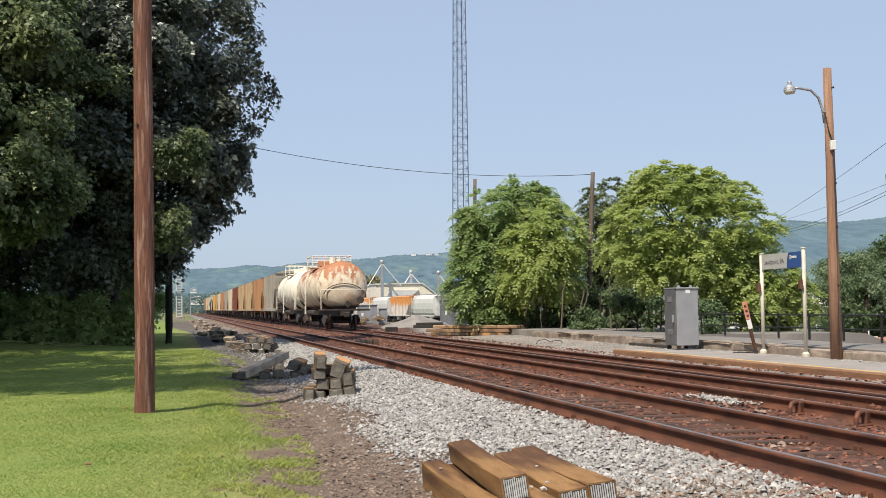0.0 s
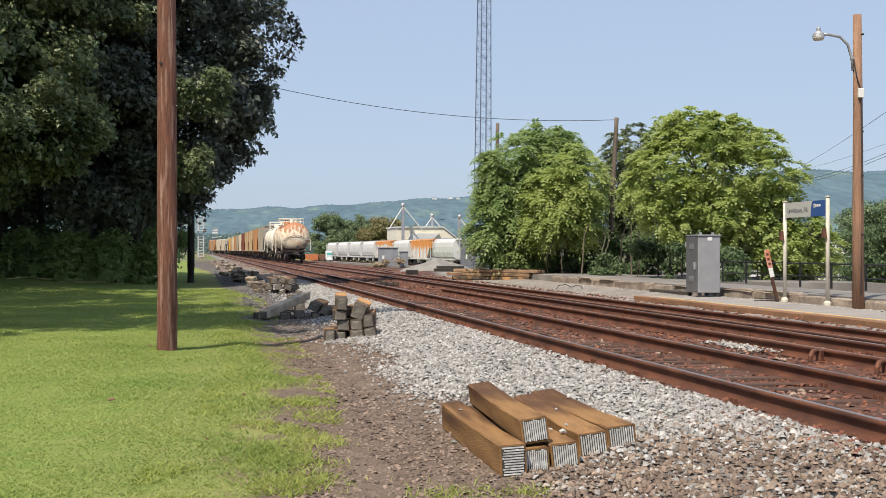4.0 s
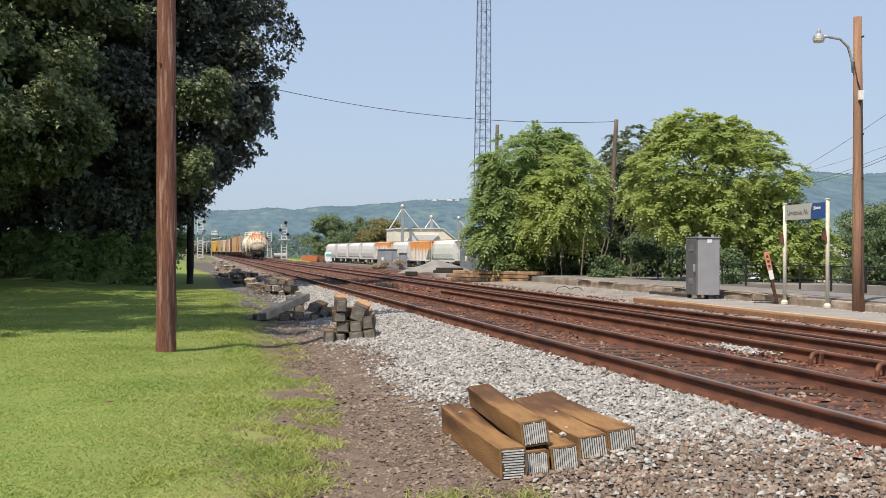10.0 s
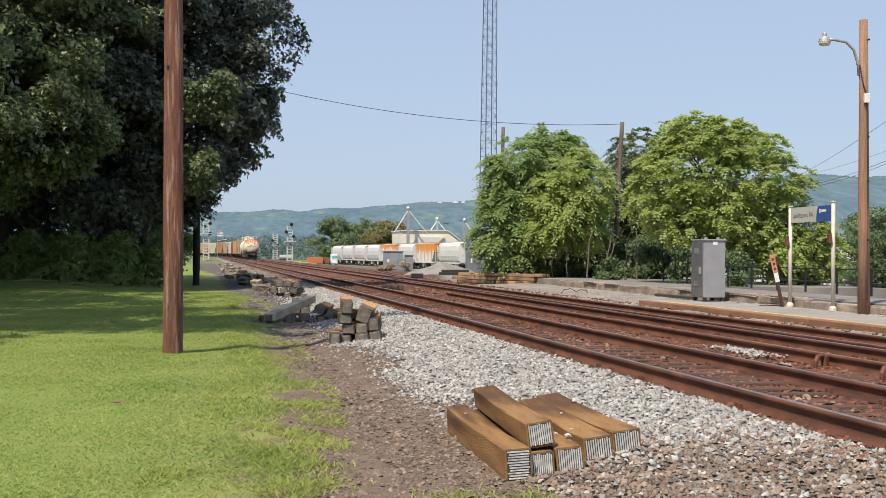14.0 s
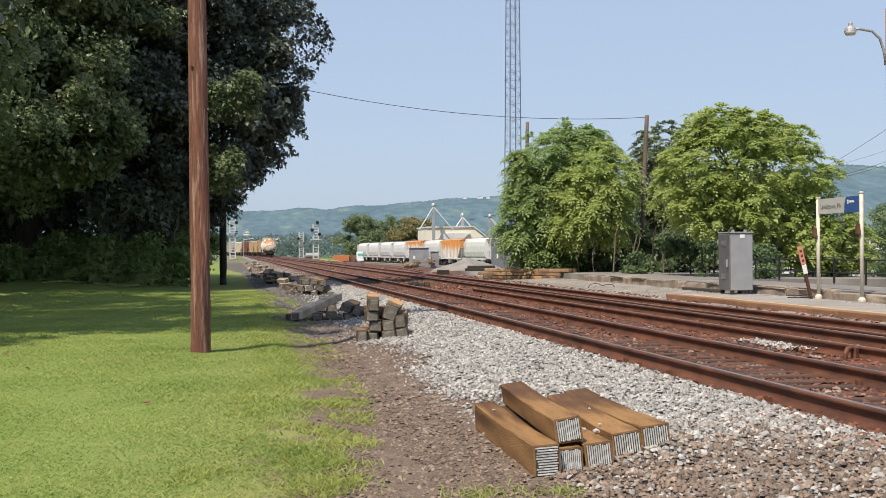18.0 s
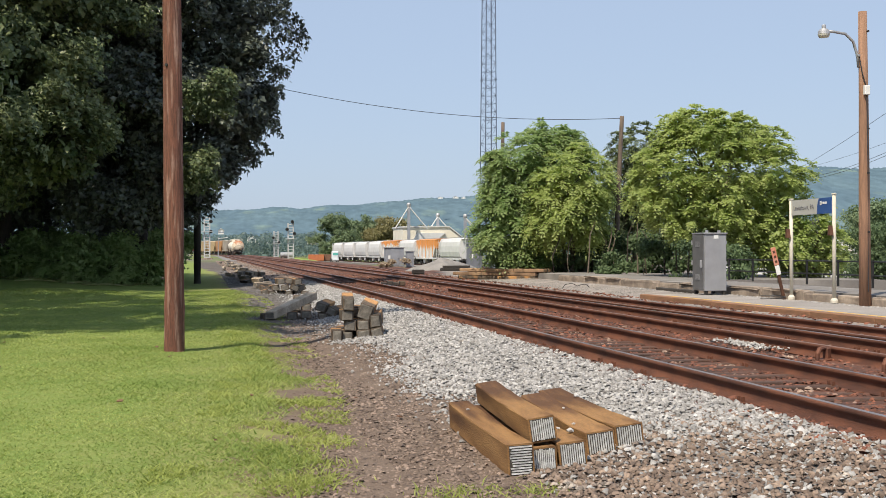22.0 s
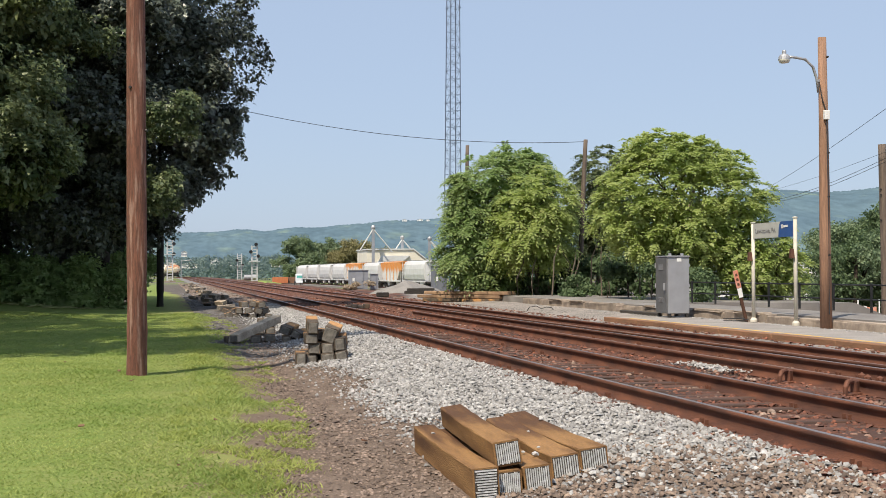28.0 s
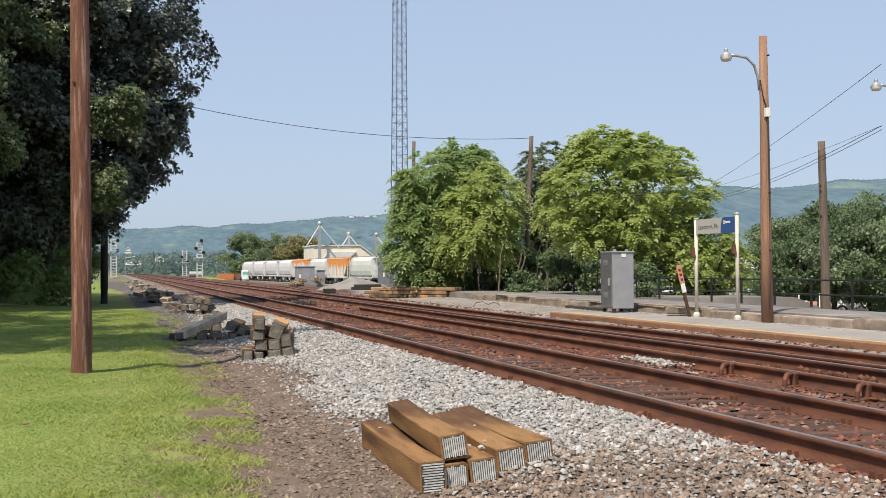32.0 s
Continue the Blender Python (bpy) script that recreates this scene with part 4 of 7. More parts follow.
# bright trees beyond the platform wall
AIL, BOX = (7, 0.66, 6, 0.2, 0.04, 0.6), (7, 0.38, 4, 0.13, 0.042, 0.5)
RIGHT = [
    ((15.2, 55, 0.3), 4.5, 0.13, [(15.0, 55, 4.9, 2.2, 2.1, 2.2), (13.6, 54.4, 3.0, 1.35, 1.5, 1.6), (16.0, 55, 6.0, 1.6, 1.6, 1.2), (13.7, 54.6, 5.0, 1.2, 1.4, 1.2), (14.4, 54, 1.7, 1.2, 1.2, 1.0)], M_LEAF_MID, 4.6, AIL, "green tree with long feathery leaves behind the low wall"),
    ((16.2, 52.8, 0.4), 4.0, 0.1, [(16.1, 52.6, 4.4, 1.6, 1.6, 1.7), (15.2, 52.4, 3.2, 1.1, 1.2, 1.1), (16.7, 52.4, 3.3, 0.85, 1.1, 1.3)], M_LEAF_BRIGHT, 5.0, AIL, "light green tree with feathery leaves behind the low wall"),
    ((20.4, 56.5, 0.4), 5.0, 0.12, [(20.5, 56.5, 5.2, 1.5, 1.8, 2.5), (20.0, 56, 2.8, 1.3, 1.3, 1.2)], M_LEAF_OAK, 6.0, BOX, "dark green tree between two brighter ones"),
    ((18.9, 43.8, 0.5), 4.2, 0.14, [(18.9, 43.6, 4.5, 2.9, 2.6, 2.1), (17.2, 43.3, 4.0, 1.6, 1.7, 1.6), (20.7, 43.1, 3.9, 1.6, 1.8, 1.6), (18.2, 43.5, 5.9, 1.4, 1.5, 0.95), (19.9, 43.7, 5.6, 1.3, 1.4, 1.0), (18.6, 42.2, 2.7, 2.1, 1.1, 0.85)], M_LEAF_BRIGHT, 6.4, BOX, "spreading bright yellow-green tree behind the low wall"),
    ((22.0, 42.8, 0.5), 1.8, 0.08, [(21.9, 42.5, 2.3, 1.2, 1.2, 1.3), (22.7, 42.4, 1.6, 0.9, 0.9, 0.9), (20.8, 42.0, 1.7, 1.0, 0.9, 0.9)], M_LEAF_BRIGHT, 6.4, BOX, "low bright green tree beside the larger one"),
]
for i, (b, h, r, ells, mt, dens, kind_, lab) in enumerate(RIGHT):
    tree("broadleaf_tree", b, h, r, ten(ells), 1, 0.13, 0.42, mt, M_BARKPALE, lab, seed=50 + i, limbs=8, stems=4, group="trees beyond the platform",
         crown=[("crown", sprays, ells, dens, kind_, mt)])
# shade beneath the bright trees is carried by these shrubs' leaf colour
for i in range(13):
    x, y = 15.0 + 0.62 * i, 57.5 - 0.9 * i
    tree("shrub", (x, y, 0.4), 1.4, 0.03, [(x, y, 1.4, 0.85, 0.7, 1.15, 55)], 44, 0.15, 0.4, M_SHADELEAF, M_BARKPALE, "leafy shrub along the lot edge, shade in its leaf colour", "shrub", seed=70 + i, limbs=3, group="shrubs at the lot edge")

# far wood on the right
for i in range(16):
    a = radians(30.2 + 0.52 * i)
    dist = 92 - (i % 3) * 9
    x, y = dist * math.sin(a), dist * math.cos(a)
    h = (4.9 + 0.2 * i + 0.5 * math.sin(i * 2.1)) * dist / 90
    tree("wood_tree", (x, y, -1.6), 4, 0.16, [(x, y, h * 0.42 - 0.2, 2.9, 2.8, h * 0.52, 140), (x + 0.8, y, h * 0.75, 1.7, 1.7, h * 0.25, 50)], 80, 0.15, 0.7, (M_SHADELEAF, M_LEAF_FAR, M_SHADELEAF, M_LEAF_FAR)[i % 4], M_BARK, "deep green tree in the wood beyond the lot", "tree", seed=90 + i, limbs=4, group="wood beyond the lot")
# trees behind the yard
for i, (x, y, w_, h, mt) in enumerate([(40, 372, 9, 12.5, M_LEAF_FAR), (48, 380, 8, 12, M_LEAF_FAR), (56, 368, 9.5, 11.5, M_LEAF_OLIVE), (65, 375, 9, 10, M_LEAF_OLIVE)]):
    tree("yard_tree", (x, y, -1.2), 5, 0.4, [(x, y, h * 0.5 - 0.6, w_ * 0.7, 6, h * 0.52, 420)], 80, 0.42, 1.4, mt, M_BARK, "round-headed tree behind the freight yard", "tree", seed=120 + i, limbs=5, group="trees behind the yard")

# woods over the valley floor
rng = np.random.RandomState(77)
n = 2600
yy = 520 + 900 * rng.rand(n)
xx = -0.30 * yy + 0.95 * yy * rng.rand(n)
ok = yy > 500
xx, yy = xx[ok], yy[ok]
hh = 7 + 8 * rng.rand(len(xx))
cc = np.repeat(np.stack([xx, yy, 0 * xx], 1), 5, 0) + rng.normal(size=(len(xx) * 5, 3)) * np.array([2.6, 2.2, 0])
cc[:, 2] = np.repeat(hh, 5) * (0.15 + 0.7 * rng.rand(len(cc))) + 0.0115 * np.maximum(cc[:, 1] - 500, 0) - 3.2
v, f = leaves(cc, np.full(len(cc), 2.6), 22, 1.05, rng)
tagged(bulk("valley_woods", v, f, M_WOODS_HAZE), "woods covering the valley floor, haze in their leaf colour", "woods", kind="stuff")

# cut branches lying at the edge of the lawn, bare stems in the undergrowth
rbr = random.Random(8)
for i in range(9):
    x, y = -6.8 + 0.5 * i + rbr.uniform(-0.2, 0.2), 48.5 + rbr.uniform(-0.8, 0.8)
    z = gz(x, y)
    pts = [(k * 0.35 - 0.7, rbr.uniform(-0.15, 0.15), 0.03 + rbr.uniform(0, 0.08)) for k in range(5)]
    tagged(part("cut_branch", tube(bmesh.new(), pts, [0.03, 0.025, 0.02, 0.015, 0.008], 6), M_STRAW, None, m=pose(x, y, z, 0, 0, rbr.uniform(-30, 20))), "dry pale cut branch lying on the lawn edge", "branch", "cut branches")
for i in range(8):
    x, y = -8.5 + 0.75 * i, 51.5 + rbr.uniform(-0.5, 0.5)
    tagged(part("bare_stem", tube(bmesh.new(), [(0, 0, 0), (0.2, 0, 0.7), (0.6 * rbr.uniform(-1, 1), 0, 1.5), (rbr.uniform(-1.2, 1.2), 0, 2.0)], [0.03, 0.025, 0.018, 0.008], 6), M_BARKPALE, None, m=pose(x, y, gz(x, y) - 0.03)), "thin bare leaning stem in the undergrowth", "stem", "bare stems")

# thin stems under the bright trees
for i in range(22):
    x, y = 15.2 + 0.36 * i + rbr.uniform(-0.3, 0.3), 51.5 - 0.42 * i + rbr.uniform(-0.6, 0.6)
    h = rbr.uniform(1.6, 2.8)
    tagged(part("bare_stem", tube(bmesh.new(), [(0, 0, -0.1), (rbr.uniform(-0.1, 0.1), 0, h * 0.4), (rbr.uniform(-0.25, 0.25), 0, h * 0.75), (rbr.uniform(-0.4, 0.4), 0, h)], [0.035, 0.03, 0.025, 0.012], 6), M_BARKPALE if i % 3 else M_BARK, None, m=pose(x, y, 0.48)), "thin upright stem under the bright trees", "stem", "thin stems")

# low growth close behind the wall, canopy shade put into its leaf colour
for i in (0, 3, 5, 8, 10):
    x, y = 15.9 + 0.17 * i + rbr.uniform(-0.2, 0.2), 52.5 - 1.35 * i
    tree("shrub", (x, y, 0.45), 0.7, 0.02, [(x, y, 1.0, 0.75, 0.8, 0.6 + 0.3 * (i % 3), 36)], 56, 0.11, 0.36, M_SHADELEAF, M_BARKPALE, "low shrub behind the platform wall, shade in its leaf colour", "shrub", seed=180 + i, limbs=3, group="shrubs behind the wall")

# ---- poles, lamps and wires ----
def pole(name, base, top, r0, r1, material, label, bolts=4, cap=True, seed=1):
    rr = random.Random(seed)
    b, t = Vector(base), Vector(top)
    th = thing(name, b.x, b.y, b.z, 0, label, "pole")
    d = t - b
    bm = bmesh.new()
    ks = [-0.03, 0.0, 0.08, 0.2, 0.35, 0.5, 0.65, 0.8, 0.93, 1.0]
    tube(bm, [d * k + Vector((rr.uniform(-1, 1), rr.uniform(-1, 1), 0)) * 0.006 for k in ks], [r0 + (r1 - r0) * max(k, 0) for k in ks], 16)
    part("shaft", bm, material, th, smooth=True)
    for i in range(bolts):
        k = rr.uniform(0.1, 0.95)
        a = rr.uniform(math.pi, 2 * math.pi)
        r = r0 + (r1 - r0) * k
        p = d * k + Vector((math.cos(a) * r, math.sin(a) * r, 0))
        part("bolt", cyl(bmesh.new(), p * 1.0, p + Vector((math.cos(a) * 0.03, math.sin(a) * 0.03, 0)), 0.025, None, 6), M_DARKSTEEL, th)
    return th


left_pole = pole("utility_pole", (-0.462, 20.64, -0.05), (-0.505, 20.7, 9.5), 0.17, 0.137, M_POLE, "brown weathered wooden utility pole standing in the lawn", 3, seed=2)
dark_pole = pole("utility_pole", (-0.25, 54, gz(-0.25, 54) - 0.05), (-0.2, 54, 9.6), 0.16, 0.12, M_POLE_DARK, "nearly black utility pole in the shade of the trees", 1, seed=3)
far_pole = pole("utility_pole", (18.33, 53.3, 0.42), (18.7, 53.3, 7.69), 0.125, 0.095, M_POLE_GREY, "grey-brown wooden utility pole among the bright trees", 3, seed=4)
lot_pole = pole("utility_pole", (18.5, 29, -0.35), (18.4, 29, 4.98), 0.13, 0.1, M_POLE_GREY, "short bare grey-brown pole beyond the fence", 3, seed=5)
behind_pole = pole("utility_pole", (20.3, 83, -0.1), (20.5, 83.2, 10.5), 0.14, 0.12, M_POLE_GREY, "thin grey pole behind the bright trees", 1, seed=6)


def street_lamp(x, y, z, h, label, mt, rz=0.0):
    th = thing("street_lamp", x, y, z, rz, label, "lamp post", "platform lamps")
    bm = bmesh.new()
    tube(bm, [(0.02, 0, -0.1), (0.01, 0, h * 0.3), (0, 0, h * 0.7), (-0.02, 0, h)], [0.13, 0.12, 0.1, 0.09], 16)
    part("post", bm, mt, th, smooth=True)
    za = h - 0.95
    bm = bmesh.new()
    tube(bm, [(-0.12, 0, za - 0.25), (-0.14, 0, za), (-0.24, 0, za + 0.3), (-0.42, 0, za + 0.46), (-0.7, 0, za + 0.5), (-0.82, 0, za + 0.5)], 0.03, 8)
    part("arm", bm, M_GALV, th, smooth=True)
    bm = bmesh.new()
    lathe(bm, [(0.045, 0.1), (0.045, 0.16), (0.04, 0.18), (0.02, 0.18)], 14, Matrix.Translation((-0.92, 0, za + 0.46)))
    lathe(bm, [(0.13, -0.02), (0.12, 0.04), (0.08, 0.09), (0.045, 0.1)], 18, Matrix.Translation((-0.92, 0, za + 0.46)))
    head = part("head", bm, M_GALV, th, "galvanised lamp head", smooth=False)
    bm = bmesh.new()
    lathe(bm, [(0.125, 0.02), (0.125, -0.02), (0.1, -0.07), (0.03, -0.08)], 18, Matrix.Translation((-0.92, 0, za + 0.44)))
    part("lens", bm, M_GLASS_LAMP, head, "clouded lamp glass", smooth=True)
    part("bracket", box(bmesh.new(), -0.16, 0.0, -0.04, 0.04, za - 0.02, za + 0.03), M_GALV, th)
    bm = bmesh.new()
    box(bm, -0.07, 0.05, -0.19, -0.1, za - 0.85, za - 0.65, 0.01)
    part("junction_box", bm, M_WHITE, th, "small white junction box")
    part("cable", tube(bmesh.new(), [(-0.12, -0.05, za - 0.05), (-0.1, -0.13, za - 0.4), (-0.02, -0.14, za - 0.66)], 0.012, 6), M_WIRE, th)
    part("cable", tube(bmesh.new(), [(-0.01, -0.15, za - 0.85), (0.0, -0.165, za - 2.2), (0.0, -0.165, 0.3)], 0.012, 6), M_WIRE, th)
    for k in (0.25, 0.45, 0.6, 0.93):
        part("bolt", cyl(bmesh.new(), (0.03, -0.1, h * k), (0.03, -0.16, h * k), 0.022, None, 6), M_DARKSTEEL, th)
    return th


street_lamp(13.91, 24.14, 0.42, 6.3, "tan wooden lamp post with curved arm on the platform", M_POLE_TAN)
street_lamp(18.25, 25.0, -0.2, 6.53, "tan wooden lamp post standing in the lot", M_POLE_TAN)


def wire(a, b, sag, r=0.012, label="black overhead cable hung between poles"):
    a, b = Vector(a), Vector(b)
    th = thing("overhead_cable", 0, 0, 0, 0, label, "cable", "overhead cables")
    n = 24
    tube_pts = [a.lerp(b, i / n) - Vector((0, 0, sag * 4 * (i / n) * (1 - i / n))) for i in range(n + 1)]
    part("strand", tube(bmesh.new(), tube_pts, r, 5), M_WIRE, th)


wire((-0.2, 54, 9.5), (18.7, 53.3, 7.6), 0.75, 0.013)
wire((24.7, 48, 5.05), (13.3, 19, 5.25), 0.12, 0.006)
wire((24.7, 48, 5.0), (13.3, 19, 4.15), 0.12, 0.004)
wire((24.7, 48, 4.6), (13.3, 19, 4.15), 0.25, 0.006)
wire((24.7, 48, 4.5), (13.3, 19, 4.08), 0.25, 0.006)

# ---- lattice tower ----
tower = thing("lattice_tower", 21.0, 90, 0.0, 12, "tall slender blue-grey steel lattice radio tower", "tower")
M_TOWER = mat("blue-grey painted steel", (0.14, 0.17, 0.24), (0.11, 0.14, 0.2), 3, 0.6, 0.3, 0.0, 20, 0.08)


def leg_at(i, z):
    w_ = 0.51 - 0.0066 * z
    return Vector(((-1, 1, 1, -1)[i] * w_ + 0.006 * z, (-1, -1, 1, 1)[i] * w_, z))


for i in range(4):
    part("leg", tube(bmesh.new(), [leg_at(i, z) for z in (-0.2, 9, 18, 27)], 0.042, 6), M_TOWER, tower)
zb = 0.0
while zb < 26.9:
    bm = bmesh.new()
    for j in range(6):
        z0 = zb + 0.6 * j
        for i in range(4):
            a, b, c_ = leg_at(i, z0), leg_at((i + 1) % 4, z0), leg_at((i + 1) % 4, z0 + 0.6)
            cyl(bm, a, b, 0.014, None, 4, False)
            if (j + i) % 2:
                cyl(bm, a, c_, 0.014, None, 4, False)
            else:
                cyl(bm, b, leg_at(i, z0 + 0.6), 0.014, None, 4, False)
    tagged(part("bracing", bm, M_TOWER, tower), kind="stuff")
    for i in range(4 if int(zb / 3.6) % 2 == 0 else 0):
        p = leg_at(i, zb)
        part("flange", cyl(bmesh.new(), p - Vector((0, 0, 0.04)), p + Vector((0, 0, 0.04)), 0.09, None, 8), M_TOWER, tower)
    zb += 3.6

# ---- new sleepers in the foreground ----
def sleeper(x, y, z, w_, h, L, rz, seed, group, label="new brown treated railway sleeper with plated end", roll=0.0):
    rr = random.Random(seed)
    th = thing("railway_sleeper", x, y, z, 0, label, "railway sleeper", group, m=pose(x, y, z, 0, roll, rz))
    bm = bmesh.new()
    box(bm, -w_ / 2, w_ / 2, 0, L, 0, h)
    bmesh.ops.subdivide_edges(bm, edges=[e for e in bm.edges if abs(e.verts[0].co.y - e.verts[1].co.y) > 1], cuts=9)
    es = [e for e in bm.edges if abs(e.verts[0].co.y - e.verts[1].co.y) > 0.1 and len(e.link_faces) == 2 and e.calc_face_angle(0) > 1]
    bmesh.ops.bevel(bm, geom=es, offset=0.008, segments=1, affect="EDGES")
    for v in bm.verts:        # slightly bowed and hewn
        u = v.co.y / L
        v.co += Vector((rr.uniform(-0.003, 0.003), rr.uniform(-0.006, 0.006) if u > 0.5 else 0, rr.uniform(-0.003, 0.003) - 0.018 * math.sin(math.pi * u) * (v.co.z > h / 2)))
    body = part("timber", bm, M_TIE_NEW, th)
    bm = bmesh.new()
    box(bm, -w_ / 2 + 0.013, w_ / 2 - 0.013, -0.006, 0.0, 0.012, h - 0.013)
    part("end_grain", bm, M_TIE_END, th, "tar-dark sawn end")
    # toothed end plate: thin bright strips
    n = 11
    across = seed % 3 == 0
    for i in range(n):
        bm = bmesh.new()
        if across:
            zz = 0.014 + (h - 0.028) * (i + 0.5) / n
            box(bm, -w_ / 2 + 0.014 + rr.uniform(0, 0.02), w_ / 2 - 0.014 - rr.uniform(0, 0.012), -0.012, -0.005, zz - 0.0052, zz + 0.0052)
        else:
            xx = -w_ / 2 + 0.014 + (w_ - 0.028) * (i + 0.5) / n
            box(bm, xx - 0.005, xx + 0.005, -0.012, -0.005, 0.013 + rr.uniform(0, 0.008), h - 0.013 - rr.uniform(0, 0.012))
        part("plate_strip", bm, M_PLATE, th)
    return th


NEW = "new sleepers piled beside the track"
sleeper(2.33, 8.87, -0.045, 0.20, 0.245, 2.58, -1.6, 3, NEW, roll=-3)
sleeper(2.535, 8.96, -0.035, 0.195, 0.19, 2.55, -1.2, 4, NEW, roll=-4)
sleeper(2.765, 8.97, -0.005, 0.215, 0.19, 2.58, -2.2, 5, NEW, roll=-6)
sleeper(2.545, 9.02, 0.185, 0.208, 0.19, 2.5, -3.4, 7, NEW, "new brown treated railway sleeper lying on top of others", -8)
sleeper(3.1, 9.3, 0.02, 0.235, 0.19, 2.55, -3.2, 8, NEW, roll=-7)
def loose_stone(x, y, z, r, seed):
    rr = random.Random(seed)
    bm = bmesh.new()
    bmesh.ops.create_icosphere(bm, subdivisions=1, radius=r)
    for v in bm.verts:
        v.co = Vector((v.co.x * rr.uniform(0.7, 1.3), v.co.y * rr.uniform(0.7, 1.2), v.co.z * rr.uniform(0.4, 0.7)))
    tagged(part("ballast_stone", bm, M_STONE, None, m=pose(x, y, z + r * 0.4, 0, 0, rr.uniform(0, 360))), "pale broken stone lying on a sleeper", "stone", "stones on the sleepers")


for i, (x, y, z, r) in enumerate([(2.85, 9.35, 0.2, 0.034), (2.81, 9.55, 0.195, 0.02), (3.0, 9.75, 0.2, 0.018), (3.5, 11.3, 0.235, 0.022), (3.2, 10.7, 0.205, 0.016), (2.36, 10.9, 0.19, 0.018)]):
    loose_stone(x, y, z, r, 400 + i)
sleeper(3.39, 9.45, 0.045, 0.235, 0.19, 2.55, -1.6, 10, NEW, roll=-7)

# ---- stacks of cut sleeper pieces ----
def cut_piece(x, y, z, w_, h, L, rx=0, ry=0, rz=0, seed=1, group="", label="short weathered piece of cut railway sleeper", wood=None):
    rr = random.Random(seed)
    th = thing("sleeper_piece", x, y, z, 0, label, "timber piece", group, m=pose(x, y, z, rx, ry, rz))
    bm = bmesh.new()
    box(bm, -w_ / 2, w_ / 2, 0.012, L, 0, h, 0.012)
    for v in bm.verts:
        v.co += Vector((rr.uniform(-0.008, 0.008), rr.uniform(-0.01, 0.01), rr.uniform(-0.008, 0.008)))
    part("timber", bm, wood or M_CUT, th)
    part("sawn_end", box(bmesh.new(), -w_ / 2 + 0.02, w_ / 2 - 0.02, -0.004, 0.018, 0.02, h - 0.02, 0.008), M_CUTEND, th, "grey sawn end")
    return th


GA = "stack of cut sleeper pieces"
for i, (x, z, w_, h, ry, rx) in enumerate([(0.1, 0.0, 0.17, 0.2, 0, 0), (0.3, 0.0, 0.19, 0.17, 0, 0), (0.6, 0.03, 0.23, 0.17, -8, 0), (0.85, 0.08, 0.2, 0.16, -14, 0), (0.34, 0.19, 0.2, 0.18, 2, 0), (0.59, 0.2, 0.2, 0.18, -3, 0), (0.82, 0.25, 0.18, 0.22, -5, 4),
                                          (0.29, 0.38, 0.21, 0.18, 0, 0), (0.58, 0.40, 0.24, 0.27, 20, 6), (0.31, 0.57, 0.18, 0.21, 3, 7)]):
    cut_piece(2.33 + x, 22.7 + random.uniform(-0.08, 0.08), z - 0.05, w_ * 1.12, h * 1.1, random.uniform(0.6, 0.9), rx, ry, -8 + random.uniform(-5, 5), 200 + i, GA)
for i, (x, z) in enumerate([(0.2, 0.0), (0.48, 0.02), (0.75, 0.08), (0.45, 0.2), (0.7, 0.24), (0.45, 0.4)]):
    cut_piece(2.38 + x, 23.35, z - 0.03, 0.21, 0.19, 0.5, 3, random.uniform(-5, 5), -8, 220 + i, GA)
GB = "heap of sleepers and cut pieces"
for i, (x, y, z, w_, h, L, rx, ry, rz) in enumerate([(1.5, 28.9, 0.0, 0.23, 0.17, 0.5, 0, 0, 8), (2.05, 29.1, 0.0, 0.25, 0.18, 0.6, 0, 0, -5), (2.4, 29.3, 0.02, 0.25, 0.18, 0.6, 0, 0, -4), (2.72, 29.4, 0.19, 0.26, 0.2, 0.8, 4, 20, -20), (2.95, 29.25, 0.1, 0.22, 0.19, 0.7, 0, 28, -30), (2.78, 29.2, 0.0, 0.2, 0.15, 0.6, 0, 0, -4),
                                                    (3.0, 29.6, 0.04, 0.2, 0.17, 0.5, 0, 24, -12), (2.35, 31.5, 0.3, 0.18, 0.19, 0.5, 0, 0, -3), (2.6, 31.6, 0.28, 0.2, 0.2, 0.5, 0, 0, -8), (2.32, 31.4, 0.1, 0.2, 0.19, 0.6, 0, 0, 0), (2.6, 31.5, 0.08, 0.22, 0.19, 0.6, 0, 0, 0)]):
    cut_piece(x, y, z, w_, h, L, rx, ry, rz, 240 + i, GB)
cut_piece(1.52, 28.75, 0.05, 0.23, 0.18, 2.4, 9, 0, -30, 259, GB, "long grey sleeper lying aslant across cut pieces", M_GREYTIMBER)
GC = "row of old sleeper heaps along the path"
rs = random.Random(12)
for i, (x, z, ry) in enumerate([(0, 0, 0), (0.27, 0, 4), (0.55, 0, -16), (0.8, 0.05, 30), (-0.2, 0.05, -20), (0.12, 0.2, 3), (0.42, 0.22, -12), (0.28, 0.42, 0), (0.7, 0.2, 25), (1.05, 0.0, 8), (1.0, 0.2, -20), (0.55, 0.42, 15), (0.85, 0.4, -8)]):
    cut_piece(2.25 + x, 41.2 + rs.uniform(-0.3, 0.3), 0.1 + z, 0.24, 0.19, 0.6, 0, ry, rs.uniform(-14, 6), 270 + i, GC)
